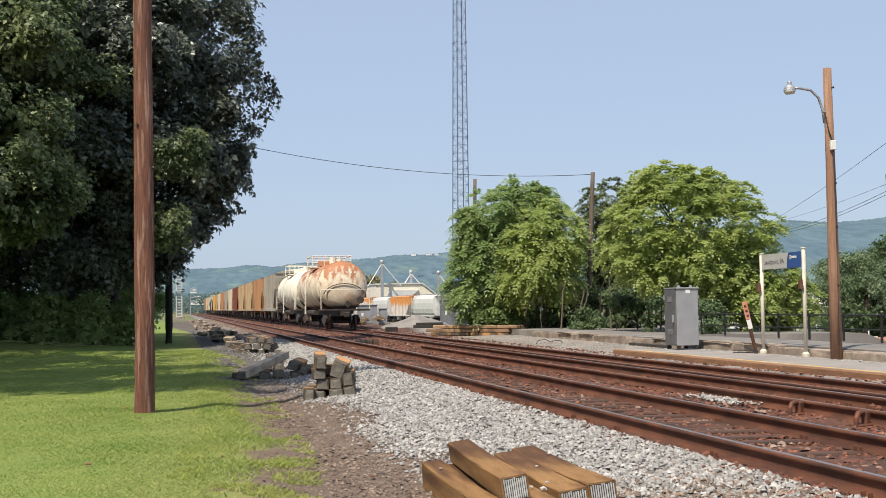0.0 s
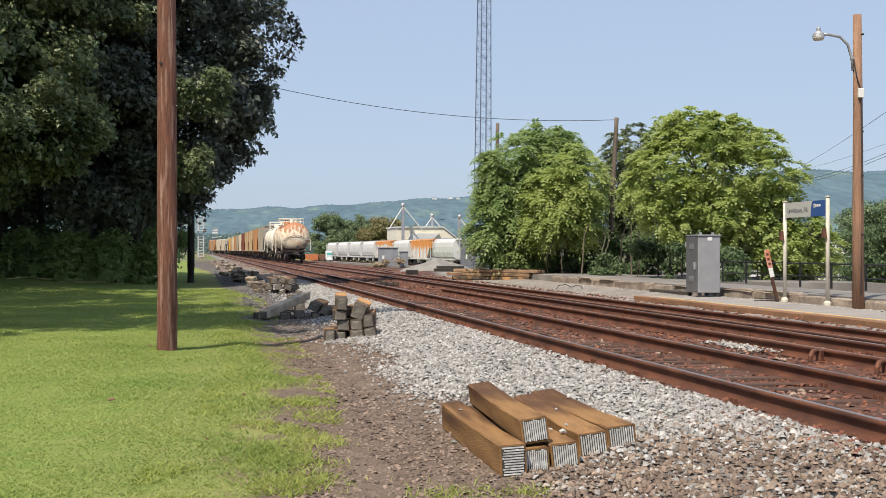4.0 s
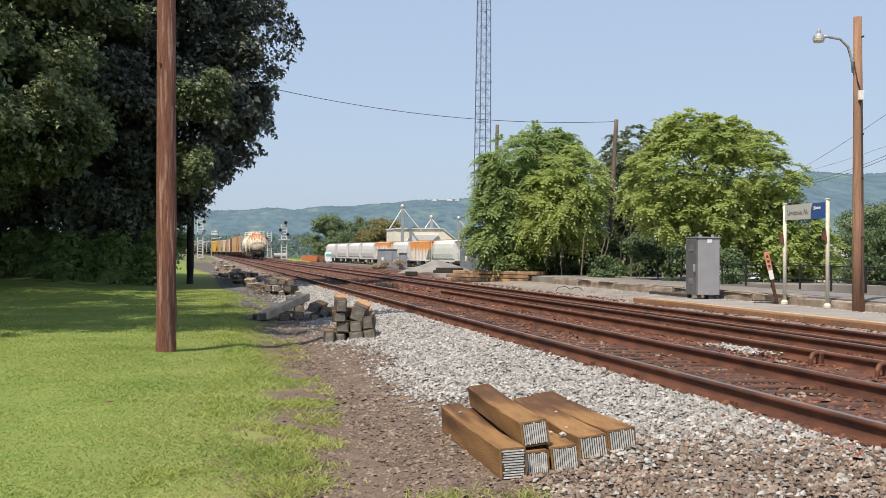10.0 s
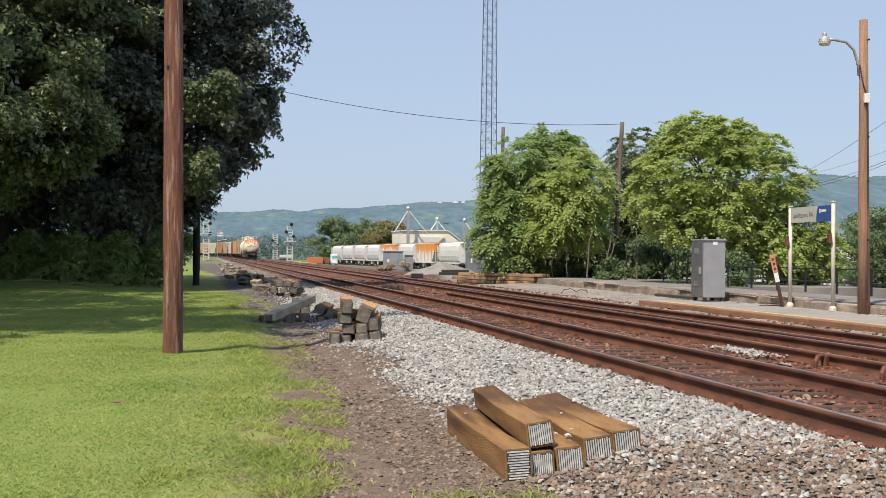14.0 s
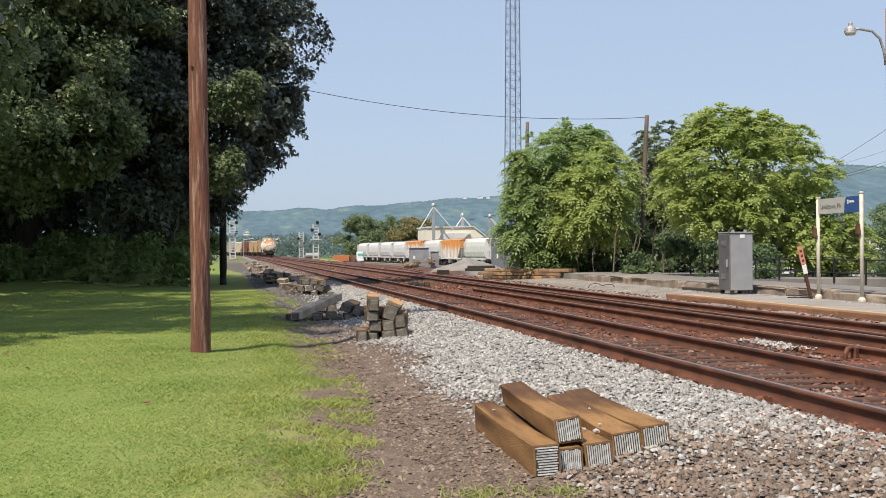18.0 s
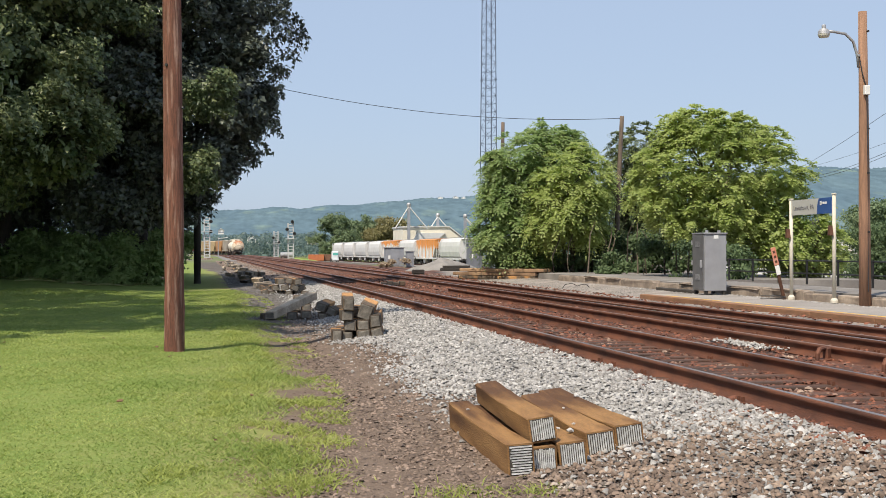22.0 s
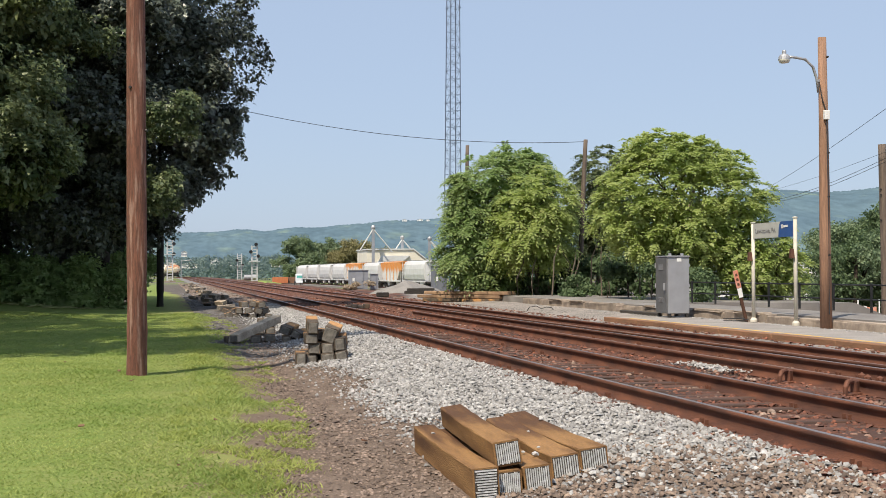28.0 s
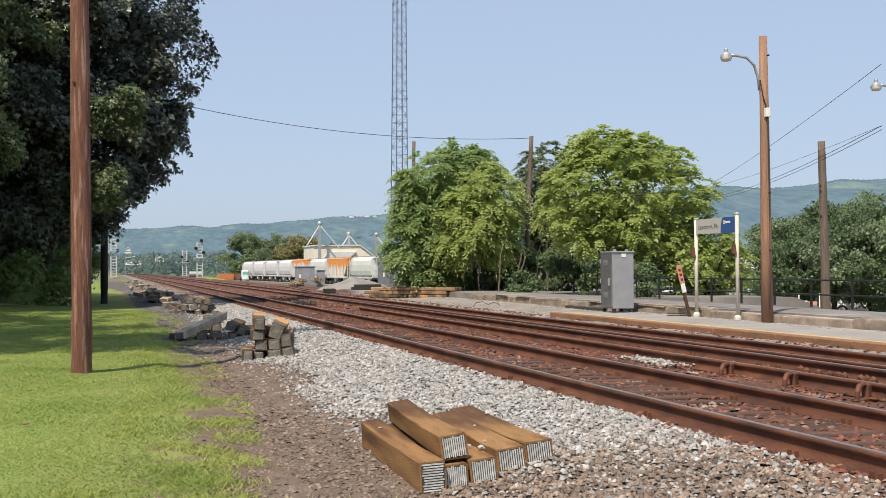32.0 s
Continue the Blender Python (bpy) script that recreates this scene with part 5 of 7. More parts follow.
for k, (hx, hy, n) in enumerate([(2.3, 47, 7), (2.3, 55, 12), (2.1, 63, 12), (2.3, 75, 12), (2.0, 90, 10), (2.2, 108, 8), (2.0, 130, 7)]):
    for i in range(n):
        lay = i % 3
        cut_piece(hx + rs.uniform(-0.75, 0.75) * (1 - 0.2 * lay), hy + rs.uniform(-2.2, 2.2), gz(1, hy) - 0.04 + 0.15 * lay, 0.2, 0.15, rs.uniform(0.3, 0.75), rs.uniform(-6, 6), rs.uniform(-22, 22), rs.uniform(-60, 40), 300 + 20 * k + i, GC, wood=M_GREYTIMBER if i % 3 else M_CUT)

# ---- equipment on the platform ----
cab = thing("equipment_cabinet", 13.46, 30.9, 0.42, 0, "upright grey aluminium trackside equipment cabinet on the platform", "cabinet")
bm = bmesh.new()
box(bm, -0.31, 0.31, 0.0, 0.8, 0.1, 1.62, 0.012)
part("body", bm, M_ALU, cab)
bm = bmesh.new()
box(bm, -0.335, 0.335, -0.03, 0.83, 1.62, 1.66, 0.01)
part("lid", bm, M_ALU, cab)
# the door's darker tone stands for shade on this side
door = part("door", box(bmesh.new(), -0.34, -0.312, 0.03, 0.77, 0.13, 1.6, 0.008), M_ALU_SHADE, cab, "hinged door, side shade in its colour")
for z in (0.4, 1.28):
    bm = bmesh.new()
    for k in range(6):
        box(bm, -0.352, -0.339, 0.25, 0.55, z + 0.025 * k, z + 0.025 * k + 0.015)
    part("vent", bm, M_GALV, door)
part("handle", box(bmesh.new(), -0.4, -0.34, 0.1, 0.14, 0.72, 0.92, 0.008), M_GALV, door, "chrome door handle")
for z in (0.3, 0.85, 1.4):
    part("hinge", cyl(bmesh.new(), (-0.35, 0.77, z - 0.06), (-0.35, 0.77, z + 0.06), 0.02, None, 8), M_GALV, door)
    part("latch", box(bmesh.new(), 0.31, 0.34, 0.02, 0.06, z - 0.04, z + 0.04, 0.005), M_GALV, cab)
for x in (-0.2, 0.15):
    bm = bmesh.new()
    box(bm, x - 0.04, x + 0.04, 0.1, 0.14, 1.66, 1.72, 0.005)
    part("lifting_lug", bm, M_GALV, cab)
for x in (-0.29, 0.21):
    for y in (0.02, 0.7):
        part("foot", box(bmesh.new(), x, x + 0.08, y, y + 0.08, 0.0, 0.1), M_DARKSTEEL, cab)
part("badge", box(bmesh.new(), -0.05, 0.08, -0.008, 0.004, 1.5, 1.6), M_WHITE, cab, "small white plate")

# station sign
sg = thing("station_sign", 13.9, 27.45, 0.42, 0, "grey and blue station name sign on two cream posts", "sign")
for y, h in ((0.0, 2.4), (-2.05, 2.44)):
    post = part("post", cyl(bmesh.new(), (0, y, 0), (0, y, h), 0.044, None, 14), M_CREAMPAINT, sg, smooth=True)
    part("base_collar", lathe(bmesh.new(), [(0.085, 0), (0.085, 0.06), (0.05, 0.11)], 14, Matrix.Translation((0, y, 0))), M_CREAMPAINT, post)
    part("cap", lathe(bmesh.new(), [(0.06, 0), (0.06, 0.02), (0.02, 0.03)], 14, Matrix.Translation((0, y, h))), M_CREAMPAINT, post)
    bm = bmesh.new()
    prism(bm, [(-0.07, 0), (0.07, 0), (0.02, 0.22), (-0.02, 0.22)], "x", -0.13, -0.05)
    part("light_shade", bm, M_RUSTPOST, post, "small brown wedge lamp shade", m=pose(0, y, h - 0.92))
zs = 2.02
bm = bmesh.new()
box(bm, -0.025, 0.025, -1.5, -0.06, zs, zs + 0.36)
panel = part("name_panel", bm, M_SIGNGREY, sg)
bm = bmesh.new()
arc = [(-1.44 + 0.12 * math.cos(a), zs + 0.36 * math.sin(a)) for a in [radians(k * 15) for k in range(7)]]
prism(bm, arc + [(-1.99, zs + 0.36), (-1.99, zs)], "x", -0.030, 0.022)
blue = part("blue_panel", bm, M_SIGNBLUE, sg, "blue end panel")
for k in range(3):
    part("emblem", box(bmesh.new(), -0.036, -0.03, -1.58 - 0.1 * k, -1.5 - 0.1 * k, zs + 0.22, zs + 0.27), M_WHITE, blue, "white emblem shape")
part("emblem", box(bmesh.new(), -0.036, -0.03, -1.54, -1.47, zs + 0.2, zs + 0.29), M_WHITE, blue, "white emblem shape")
fc = bpy.data.curves.new("lettering", "FONT")
fc.body, fc.size, fc.extrude, fc.align_x = "Lewistown, PA", 0.165, 0.003, "CENTER"
fo = bpy.data.objects.new("lettering_tmp", fc)
scene.collection.objects.link(fo)
bpy.context.view_layer.update()
lm = bpy.data.meshes.new_from_object(fo.evaluated_get(bpy.context.evaluated_depsgraph_get()))
bpy.data.objects.remove(fo)
lm.materials.clear()
lm.materials.append(M_LETTER)
lo = part("lettering", lm, None, panel, "dark station name lettering", m=Matrix(((0, 0, -1, -0.03), (-1, 0, 0, -0.68), (0, 1, 0, zs + 0.12), (0, 0, 0, 1))))

# leaning marker post
mk = thing("marker_post", 13.86, 27.75, 0.42, 0, "leaning rusty marker post with faded orange and white plate", "marker post")
mk.matrix_basis = pose(13.86, 27.75, 0.41, 0, -14, 0)
part("post", box(bmesh.new(), -0.035, 0.035, -0.03, 0.03, -0.05, 1.2, 0.006), M_RUSTPOST, mk)
part("plate", box(bmesh.new(), -0.065, 0.065, -0.045, -0.032, 0.86, 1.3, 0.004), M_ORANGE, mk, "faded orange plate")
part("plate", box(bmesh.new(), -0.058, 0.058, -0.045, -0.032, 0.62, 0.85, 0.004), M_WHITE, mk, "white plate")
for k in range(3):
    part("mark", box(bmesh.new(), -0.03, 0.03, -0.05, -0.045, 0.92 + 0.12 * k, 0.98 + 0.12 * k), M_RUSTPOST, mk)

# fence
fence = thing("railing_fence", 16.8, 0, 0.63, 0, "low black metal railing fence along the lot", "fence")
for i in range(19):
    y = 6 + 1.75 * i
    part("fence_post", box(bmesh.new(), -0.025, 0.025, y - 0.025, y + 0.025, 0, 0.71, 0.004), M_BLACK, fence)
for z in (0.67, 0.31):
    bm = bmesh.new()
    cyl(bm, (0, 6, z), (0, 37.6, z), 0.02, None, 8)
    part("fence_rail", bm, M_BLACK, fence)

# ---- clutter of the lot ----
def car(x, y, z, rz, mt, label):
    th = thing("parked_car", x, y, z, rz, label, "car", "parked cars")
    bm = bmesh.new()
    prism(bm, [(-2.1, 0.3), (-2.15, 0.65), (-1.9, 0.85), (-1.1, 0.95), (-0.5, 1.42), (0.9, 1.45), (1.6, 0.98), (2.1, 0.9), (2.15, 0.35)], "x", -0.82, 0.82)
    bmesh.ops.bevel(bm, geom=bm.edges[:], offset=0.06, segments=2, affect="EDGES")
    part("body", bm, mt, th, smooth=True)
    for sx in (-1, 1):
        bm = bmesh.new()
        prism(bm, [(-0.95, 0.97), (-0.45, 1.36), (0.8, 1.38), (1.35, 1.0)], "x", sx * 0.82 - 0.01, sx * 0.82 + 0.012)
        part("window", bm, M_BLACK, th, "dark side window")
        for wy in (-1.35, 1.35):
            bm = bmesh.new()
            lathe(bm, [(0.2, -0.1), (0.32, -0.1), (0.34, -0.05), (0.34, 0.05), (0.32, 0.1), (0.2, 0.1)], 16, Matrix.Translation((sx * 0.78, wy, 0.34)) @ Matrix.Rotation(radians(90), 4, "Y"))
            wh = part("wheel", bm, M_BLACK, th)
            part("rim", cyl(bmesh.new(), (sx * 0.76, wy, 0.34), (sx * 0.9, wy, 0.34), 0.2, None, 12), M_GALV, wh)
    return th


car(32.6, 55.5, -1.62, -32, M_GALV, "silver-grey car parked on the lower street beyond the lot")
car(46.0, 68.0, -1.5, 58, M_TRUCKWHITE, "white car parked on the lower street beyond the lot")
car(31.0, 60.5, -1.62, 70, M_TRUCKWHITE, "white car parked among trees beyond the lot")
bm = bmesh.new()
lathe(bm, [(0.2, 0), (0.23, 0.06), (0.24, 0.95), (0.26, 0.98), (0.25, 1.1), (0.19, 1.27), (0.09, 1.36), (0.01, 1.38)], 20)
tagged(part("litter_bin", bm, M_CYAN, None, smooth=True, m=pose(33.5, 55, -1.61)), "pale blue plastic litter bin with a domed lid", "litter bin")
bo = thing("street_board", 34.2, 55, -1.61, -30, "red and white warning board on white posts", "board")
part("board", box(bmesh.new(), -0.2, 0.24, 0, 0.03, 0.98, 1.46), M_ORANGE, bo, "red-orange board")
part("board", box(bmesh.new(), -0.62, -0.22, 0.02, 0.05, 0.9, 1.5), M_WHITE, bo, "pale grey board")
for x in (-0.66, 0.34):
    part("post", box(bmesh.new(), x, x + 0.06, -0.03, 0.03, 0, 1.86), M_WHITE, bo)
house = thing("white_house", 51, 96, -0.8, 8, "white gabled house half hidden behind the trees", "house")
bm = bmesh.new()
prism(bm, [(-5, 0), (-5, 2.7), (0, 4.6), (5, 2.7), (5, 0)], "y", 0, 8)
part("wall", bm, M_WHITE, house)
bm = bmesh.new()
prism(bm, [(-5.3, 2.6), (0, 4.66), (5.3, 2.6), (5.3, 2.75), (0, 4.85), (-5.3, 2.75)], "y", -0.3, 8.3)
part("roof", bm, M_DARKSTEEL, house, "dark roof")
for x in (-3.2, 0.0, 3.0):
    w_o = part("window", box(bmesh.new(), x - 0.5, x + 0.5, -0.04, 0.02, 1.0, 2.2), M_BLACK, house)
    part("frame", box(bmesh.new(), x - 0.58, x + 0.58, -0.03, 0.015, 0.92, 2.28), M_CREAMPAINT, w_o)

# ---- beyond the platform: heaps, huts, switch ----
pile = thing("timber_stack", 13.4, 54.0, 0.30, -53, "flat stack of old tan sleepers on the gravel", "timber stack")
rp = random.Random(9)
for lay in range(3):
    for k in range(5 - lay):
        bm = bmesh.new()
        box(bm, -2.2 + rp.uniform(-0.5, 0.4), 2.3 + rp.uniform(-0.5, 0.4), -0.6 + 0.27 * k, -0.37 + 0.27 * k, 0.02 + 0.165 * lay, 0.165 + 0.165 * lay, 0.02)
        part("sleeper", bm, M_TIMBER if (k + lay) % 3 else M_CUT, pile)


def heap(name, x, y, z, rx, ry, h, mt, label, seed=1):
    rng = np.random.RandomState(seed)
    a = np.linspace(0, 2 * np.pi, 49)[:-1]
    v, f = [(0, 0, h)], []
    rings = 12
    for i in range(1, rings + 1):
        k = i / rings
        for t in a:
            rr_ = k * (1 + 0.13 * math.sin(3 * t + 1) + 0.06 * math.sin(7 * t))
            v.append((rx * rr_ * math.cos(t), ry * rr_ * math.sin(t), h * (1 - k) ** 0.85 * (1 + 0.12 * math.sin(2 * t)) - 0.06 * k + rng.uniform(-0.03, 0.03)))
    n = len(a)
    tris = [(0, 1 + i, 1 + (i + 1) % n) for i in range(n)]
    for j in range(rings - 1):
        for i in range(n):
            p, q = 1 + j * n + i, 1 + j * n + (i + 1) % n
            tris += [(p, p + n, q + n), (p, q + n, q)]
    ob = bulk(name, v, tris, mt)
    ob.matrix_basis = pose(x, y, z)
    return tagged(ob, label, "gravel heap")


heap("gravel_mound", 15.0, 77, 0.31, 2.5, 2.3, 0.8, M_GREYSTONE, "low heap of pale grey gravel beside the yard")
bb = thing("dark_beams", 14.9, 72.5, 0.34, 10, "two dark creosoted beams lying on the gravel", "beams")
part("beam", box(bmesh.new(), -1.0, 1.0, -0.3, -0.05, 0, 0.22, 0.015), M_TIE_END, bb)
part("beam", box(bmesh.new(), -0.9, 1.15, 0.05, 0.3, 0, 0.2, 0.015), M_TIE_END, bb)
part("beam", box(bmesh.new(), -0.8, 0.9, -0.12, 0.12, 0.22, 0.36, 0.015), M_TIE_END, bb)


def hut(name, x, y, z, w_, d_, h, mt, label, rz=0, vents=True):
    th = thing(name, x, y, z, rz, label, "equipment hut")
    part("wall", box(bmesh.new(), -w_ / 2, w_ / 2, 0, d_, 0.08, h, 0.01), mt, th)
    part("roof", box(bmesh.new(), -w_ / 2 - 0.06, w_ / 2 + 0.06, -0.06, d_ + 0.06, h, h + 0.06, 0.01), M_GALV, th)
    part("plinth", box(bmesh.new(), -w_ / 2 - 0.03, w_ / 2 + 0.03, -0.03, d_ + 0.03, 0, 0.08), M_CONC, th)
    dr = part("door", box(bmesh.new(), -w_ * 0.22, w_ * 0.22, -0.03, 0.0, 0.15, h - 0.12, 0.006), mt, th)
    part("handle", box(bmesh.new(), w_ * 0.14, w_ * 0.18, -0.06, -0.03, h * 0.45, h * 0.55), M_GALV, dr)
    if vents:
        part("notice", box(bmesh.new(), -w_ * 0.4, -w_ * 0.27, -0.02, 0.0, h * 0.45, h * 0.62), M_WHITE, th, "white notice plate")
    return th


M_HUT = mat("grey enamelled steel", (0.31, 0.32, 0.35), (0.26, 0.27, 0.3), 1.5, 0.6, 0.2, 0.05, 20, 0.06)
M_HUTDARK = mat("dark grey enamelled steel", (0.18, 0.19, 0.21), (0.15, 0.16, 0.18), 1.5, 0.6, 0.2, 0.05, 20, 0.06)
hut("equipment_hut", 14.4, 93, 0.3, 1.35, 1.2, 1.5, M_HUT, "grey steel equipment hut beside the yard throat")
hut("equipment_hut", 15.75, 94, 0.26, 0.55, 0.6, 1.25, M_HUT, "narrow grey steel equipment box beside the yard throat", vents=False)
hut("equipment_hut", 20.1, 90, 0.1, 0.9, 1.5, 2.0, M_HUTDARK, "tall dark grey steel equipment hut near the tower")
hut("equipment_hut", 22.0, 90, 0.05, 1.1, 1.5, 2.8, M_HUT, "tall grey steel equipment hut near the tower")
sw = thing("switch_machine", 11.62, 66.9, 0.2, 0, "low dark railway switch machine beside the track", "switch machine")
part("base", box(bmesh.new(), -0.5, 1.0, -0.25, 0.25, 0, 0.12, 0.01), M_TIE_END, sw)
part("housing", box(bmesh.new(), -0.3, 0.35, -0.2, 0.2, 0.12, 0.36, 0.03), M_UNDER, sw)
part("throw_rod", cyl(bmesh.new(), (-0.3, 0, 0.12), (-1.6, 0, 0.1), 0.03, None, 8), M_RAIL, sw)
sm = thing("switch_machine", 6.9, 49.5, 0.2, 0, "rusty switch fittings between the tracks", "switch machine")
for k in range(4):
    part("fitting", box(bmesh.new(), 0.2 + 0.25 * k, 0.4 + 0.25 * k, -0.2, 0.15 + 0.05 * k, 0, 0.14 + 0.04 * (k % 2), 0.02), M_UNDER, sm)

# ---- grain store and yard things ----
el = thing("grain_store", 43.5, 270, -1.0, 0, "off-white metal grain store with sloping roof behind the wagons", "building")
bm = bmesh.new()
prism(bm, [(0, 0), (0, 7.6), (10.4, 7.7), (13.8, 5.0), (13.8, 0)], "y", 0, 14)
part("wall", bm, M_CLAD, el)
bm = bmesh.new()
prism(bm, [(-0.2, 7.62), (10.45, 7.72), (14.0, 5.0), (14.0, 5.25), (10.5, 7.98), (-0.2, 7.9)], "y", -0.3, 14.3)
part("roof", bm, M_ROOF, el, "pale metal roof")
bm = bmesh.new()
prism(bm, [(2.0, 4.3), (7.0, 4.3), (9.6, 6.4), (3.2, 6.4)], "y", -0.6, 0.0)
part("canopy", bm, M_ROOF, el)
for k in range(14):
    part("cladding_rib", box(bmesh.new(), 0.5 + k * 0.95, 0.62 + k * 0.95, -0.06, 0.0, 0.2, 4.9), M_CLAD, el)


def grain_leg(x, y, z0, z1, arms, label):
    th = thing("grain_elevator_leg", x, y, z0, 0, label, "grain elevator", "grain elevator legs")
    part("casing", box(bmesh.new(), -0.3, 0.3, -0.3, 0.3, 0, z1 - z0, 0.03), M_HUT, th)
    bm = bmesh.new()
    lathe(bm, [(0.35, 0.1), (0.48, 0.4), (0.48, 0.7), (0.3, 1.0), (0.1, 1.05)], 12, Matrix.Translation((0, 0, z1 - z0 - 0.6)))
    part("head", bm, M_GALV, th)
    for dx, dz in arms:
        part("spout", cyl(bmesh.new(), (0, -0.2, z1 - z0 - 0.4), (dx, -0.2, z1 - z0 - 0.4 + dz), 0.14, None, 8), M_ROOF, th, "pale sloping spout")
    return th


grain_leg(44.4, 267, -1.0, 11.6, [(-3.1, -4.9), (4.2, -5.0)], "galvanised grain elevator leg with sloping spouts")
grain_leg(52.6, 276, 6.6, 9.6, [(-2.2, -3.2), (2.6, -3.0)], "short grain elevator head over the store roof")
grain_leg(56.0, 262, -1.0, 9.0, [(3.0, -3.1), (1.6, -2.2)], "galvanised grain elevator leg with sloping spouts")


def container(x, y, z, L, mt, label):
    th = thing("container", x, y, z, 0, label, "container", "yard containers")
    part("box", box(bmesh.new(), -L / 2, L / 2, 0, 2.4, 0.1, 1.6, 0.03), mt, th)
    for k in range(int(L / 0.6)):
        part("rib", box(bmesh.new(), -L / 2 + 0.3 + 0.6 * k, -L / 2 + 0.42 + 0.6 * k, -0.06, 0.0, 0.2, 1.5), mt, th)
    part("skid", box(bmesh.new(), -L / 2, L / 2, 0.1, 2.3, 0, 0.1), M_UNDER, th)


container(27.1, 300, -1.0, 3.7, M_ORANGEBOX, "faded orange steel container standing in the yard")
container(30.0, 301, -1.0, 1.7, M_LITTER, "dark brown steel container standing in the yard")
tk = thing("truck", 29.6, 280, -1.1, 0, "white truck cab parked at the end of the wagons", "truck")
part("cab", box(bmesh.new(), -0.75, 0.75, 0, 2.0, 0.5, 2.5, 0.15), M_TRUCKWHITE, tk)
part("windscreen", box(bmesh.new(), -0.62, 0.62, -0.03, 0.01, 1.6, 2.1), M_GREENPAINT, tk, "teal tinted windscreen")
part("bumper", box(bmesh.new(), -0.75, 0.75, -0.25, 0.0, 0.4, 0.8, 0.05), M_TRUCKWHITE, tk)
part("chassis", box(bmesh.new(), -0.6, 0.6, 0.3, 5, 0.4, 0.8), M_UNDER, tk)
for sx in (-1, 1):
    for wy in (0.9, 4.2):
        part("wheel", cyl(bmesh.new(), (sx * 0.62, wy, 0.48), (sx * 0.76, wy, 0.48), 0.48, None, 14), M_BLACK, tk)


def signal_mast(x, y, z, h, heads, label):
    th = thing("railway_signal", x, y, z, 0, label, "railway signal", "railway signals")
    w_ = 0.42
    for sx in (-1, 1):
        part("upright", box(bmesh.new(), sx * w_ - 0.1, sx * w_ + 0.1, -0.1, 0.1, 0, h), M_MAST, th)
    n = int(h / 0.45)
    for k in range(n):
        part("rung", box(bmesh.new(), -w_, w_, -0.05, 0.05, 0.3 + 0.45 * k - 0.06, 0.3 + 0.45 * k + 0.06), M_MAST, th)
    part("platform", box(bmesh.new(), -0.9, 0.9, -0.5, 0.2, h - 2.6, h - 2.5), M_MAST, th)
    part("plinth", box(bmesh.new(), -0.9, 0.9, -0.4, 0.4, -0.1, 0.18), M_CONC, th)
    for hx, hz in heads:
        hd = part("signal_head", cyl(bmesh.new(), (hx, -0.2, hz), (hx, -0.32, hz), 0.28, None, 18), M_BLACK, th, "round black signal head")
        for a in range(5):
            part("lens", cyl(bmesh.new(), (hx + 0.18 * math.cos(a * 1.257), -0.32, hz + 0.18 * math.sin(a * 1.257)), (hx + 0.18 * math.cos(a * 1.257), -0.42, hz + 0.18 * math.sin(a * 1.257)), 0.09, None, 8), M_DARKSTEEL, hd)
    return th


signal_mast(0.6, 200, 0.3, 6.9, [(0.62, 6.0), (0.62, 4.4)], "galvanised ladder signal mast beside the near track")
signal_mast(13.9, 200, 0.15, 5.9, [(0.25, 6.1), (0.6, 4.2), (-0.6, 4.9)], "galvanised ladder signal mast with black heads beside far track")
signal_mast(15.0, 260, 0.1, 5.6, [(-0.6, 4.2), (0.6, 3.2)], "galvanised ladder signal mast further along the line")
bm = bmesh.new()
lathe(bm, [(0.1, -1.2), (0.42, -1.1), (0.5, -0.95), (0.5, 0.95), (0.42, 1.1), (0.1, 1.2)], 18, Matrix.Rotation(radians(90), 4, "Y"))
gt = thing("fuel_tank", 14.2, 214, 0.1, 0, "grey horizontal fuel tank by the signal", "tank")
part("shell", bm, M_GALV, gt, smooth=False, m=pose(0, 0, 0.75))
for x in (-0.7, 0.7):
    part("cradle", box(bmesh.new(), x - 0.15, x + 0.15, -0.35, 0.35, 0, 0.4), M_CONC, gt)
ym = thing("yard_mast", 3.9, 330, 0.2, 0, "thin pale mast standing beside the far line", "mast")
part("shaft", cyl(bmesh.new(), (0, 0, 0), (0, 0, 5.0), 0.12, 0.08, 8), M_GALV, ym)
part("arm", cyl(bmesh.new(), (0, 0, 4.6), (2.6, 0, 4.9), 0.08, None, 6), M_GALV, ym)


def far_house(x, y, z, w_, h, mt, rz):
    th = thing("far_house", x, y, z, rz, "small pale house far off among valley woods", "house", "houses in the valley")
    bm = bmesh.new()
    prism(bm, [(-w_ / 2, 0), (-w_ / 2, h), (0, h * 1.45), (w_ / 2, h), (w_ / 2, 0)], "y", 0, w_ * 0.8)
    part("wall", bm, mt, th)
    bm = bmesh.new()
    prism(bm, [(-w_ * 0.54, h * 0.97), (0, h * 1.47), (w_ * 0.54, h * 0.97), (w_ * 0.54, h * 1.05), (0, h * 1.58), (-w_ * 0.54, h * 1.05)], "y", -0.4, w_ * 0.8 + 0.4)
    part("roof", bm, M_ROOF, th)
    for k in (-0.25, 0.25):
        part("window", box(bmesh.new(), k * w_ - 0.7, k * w_ + 0.7, -0.1, 0.05, h * 0.35, h * 0.7), M_HUT, th)


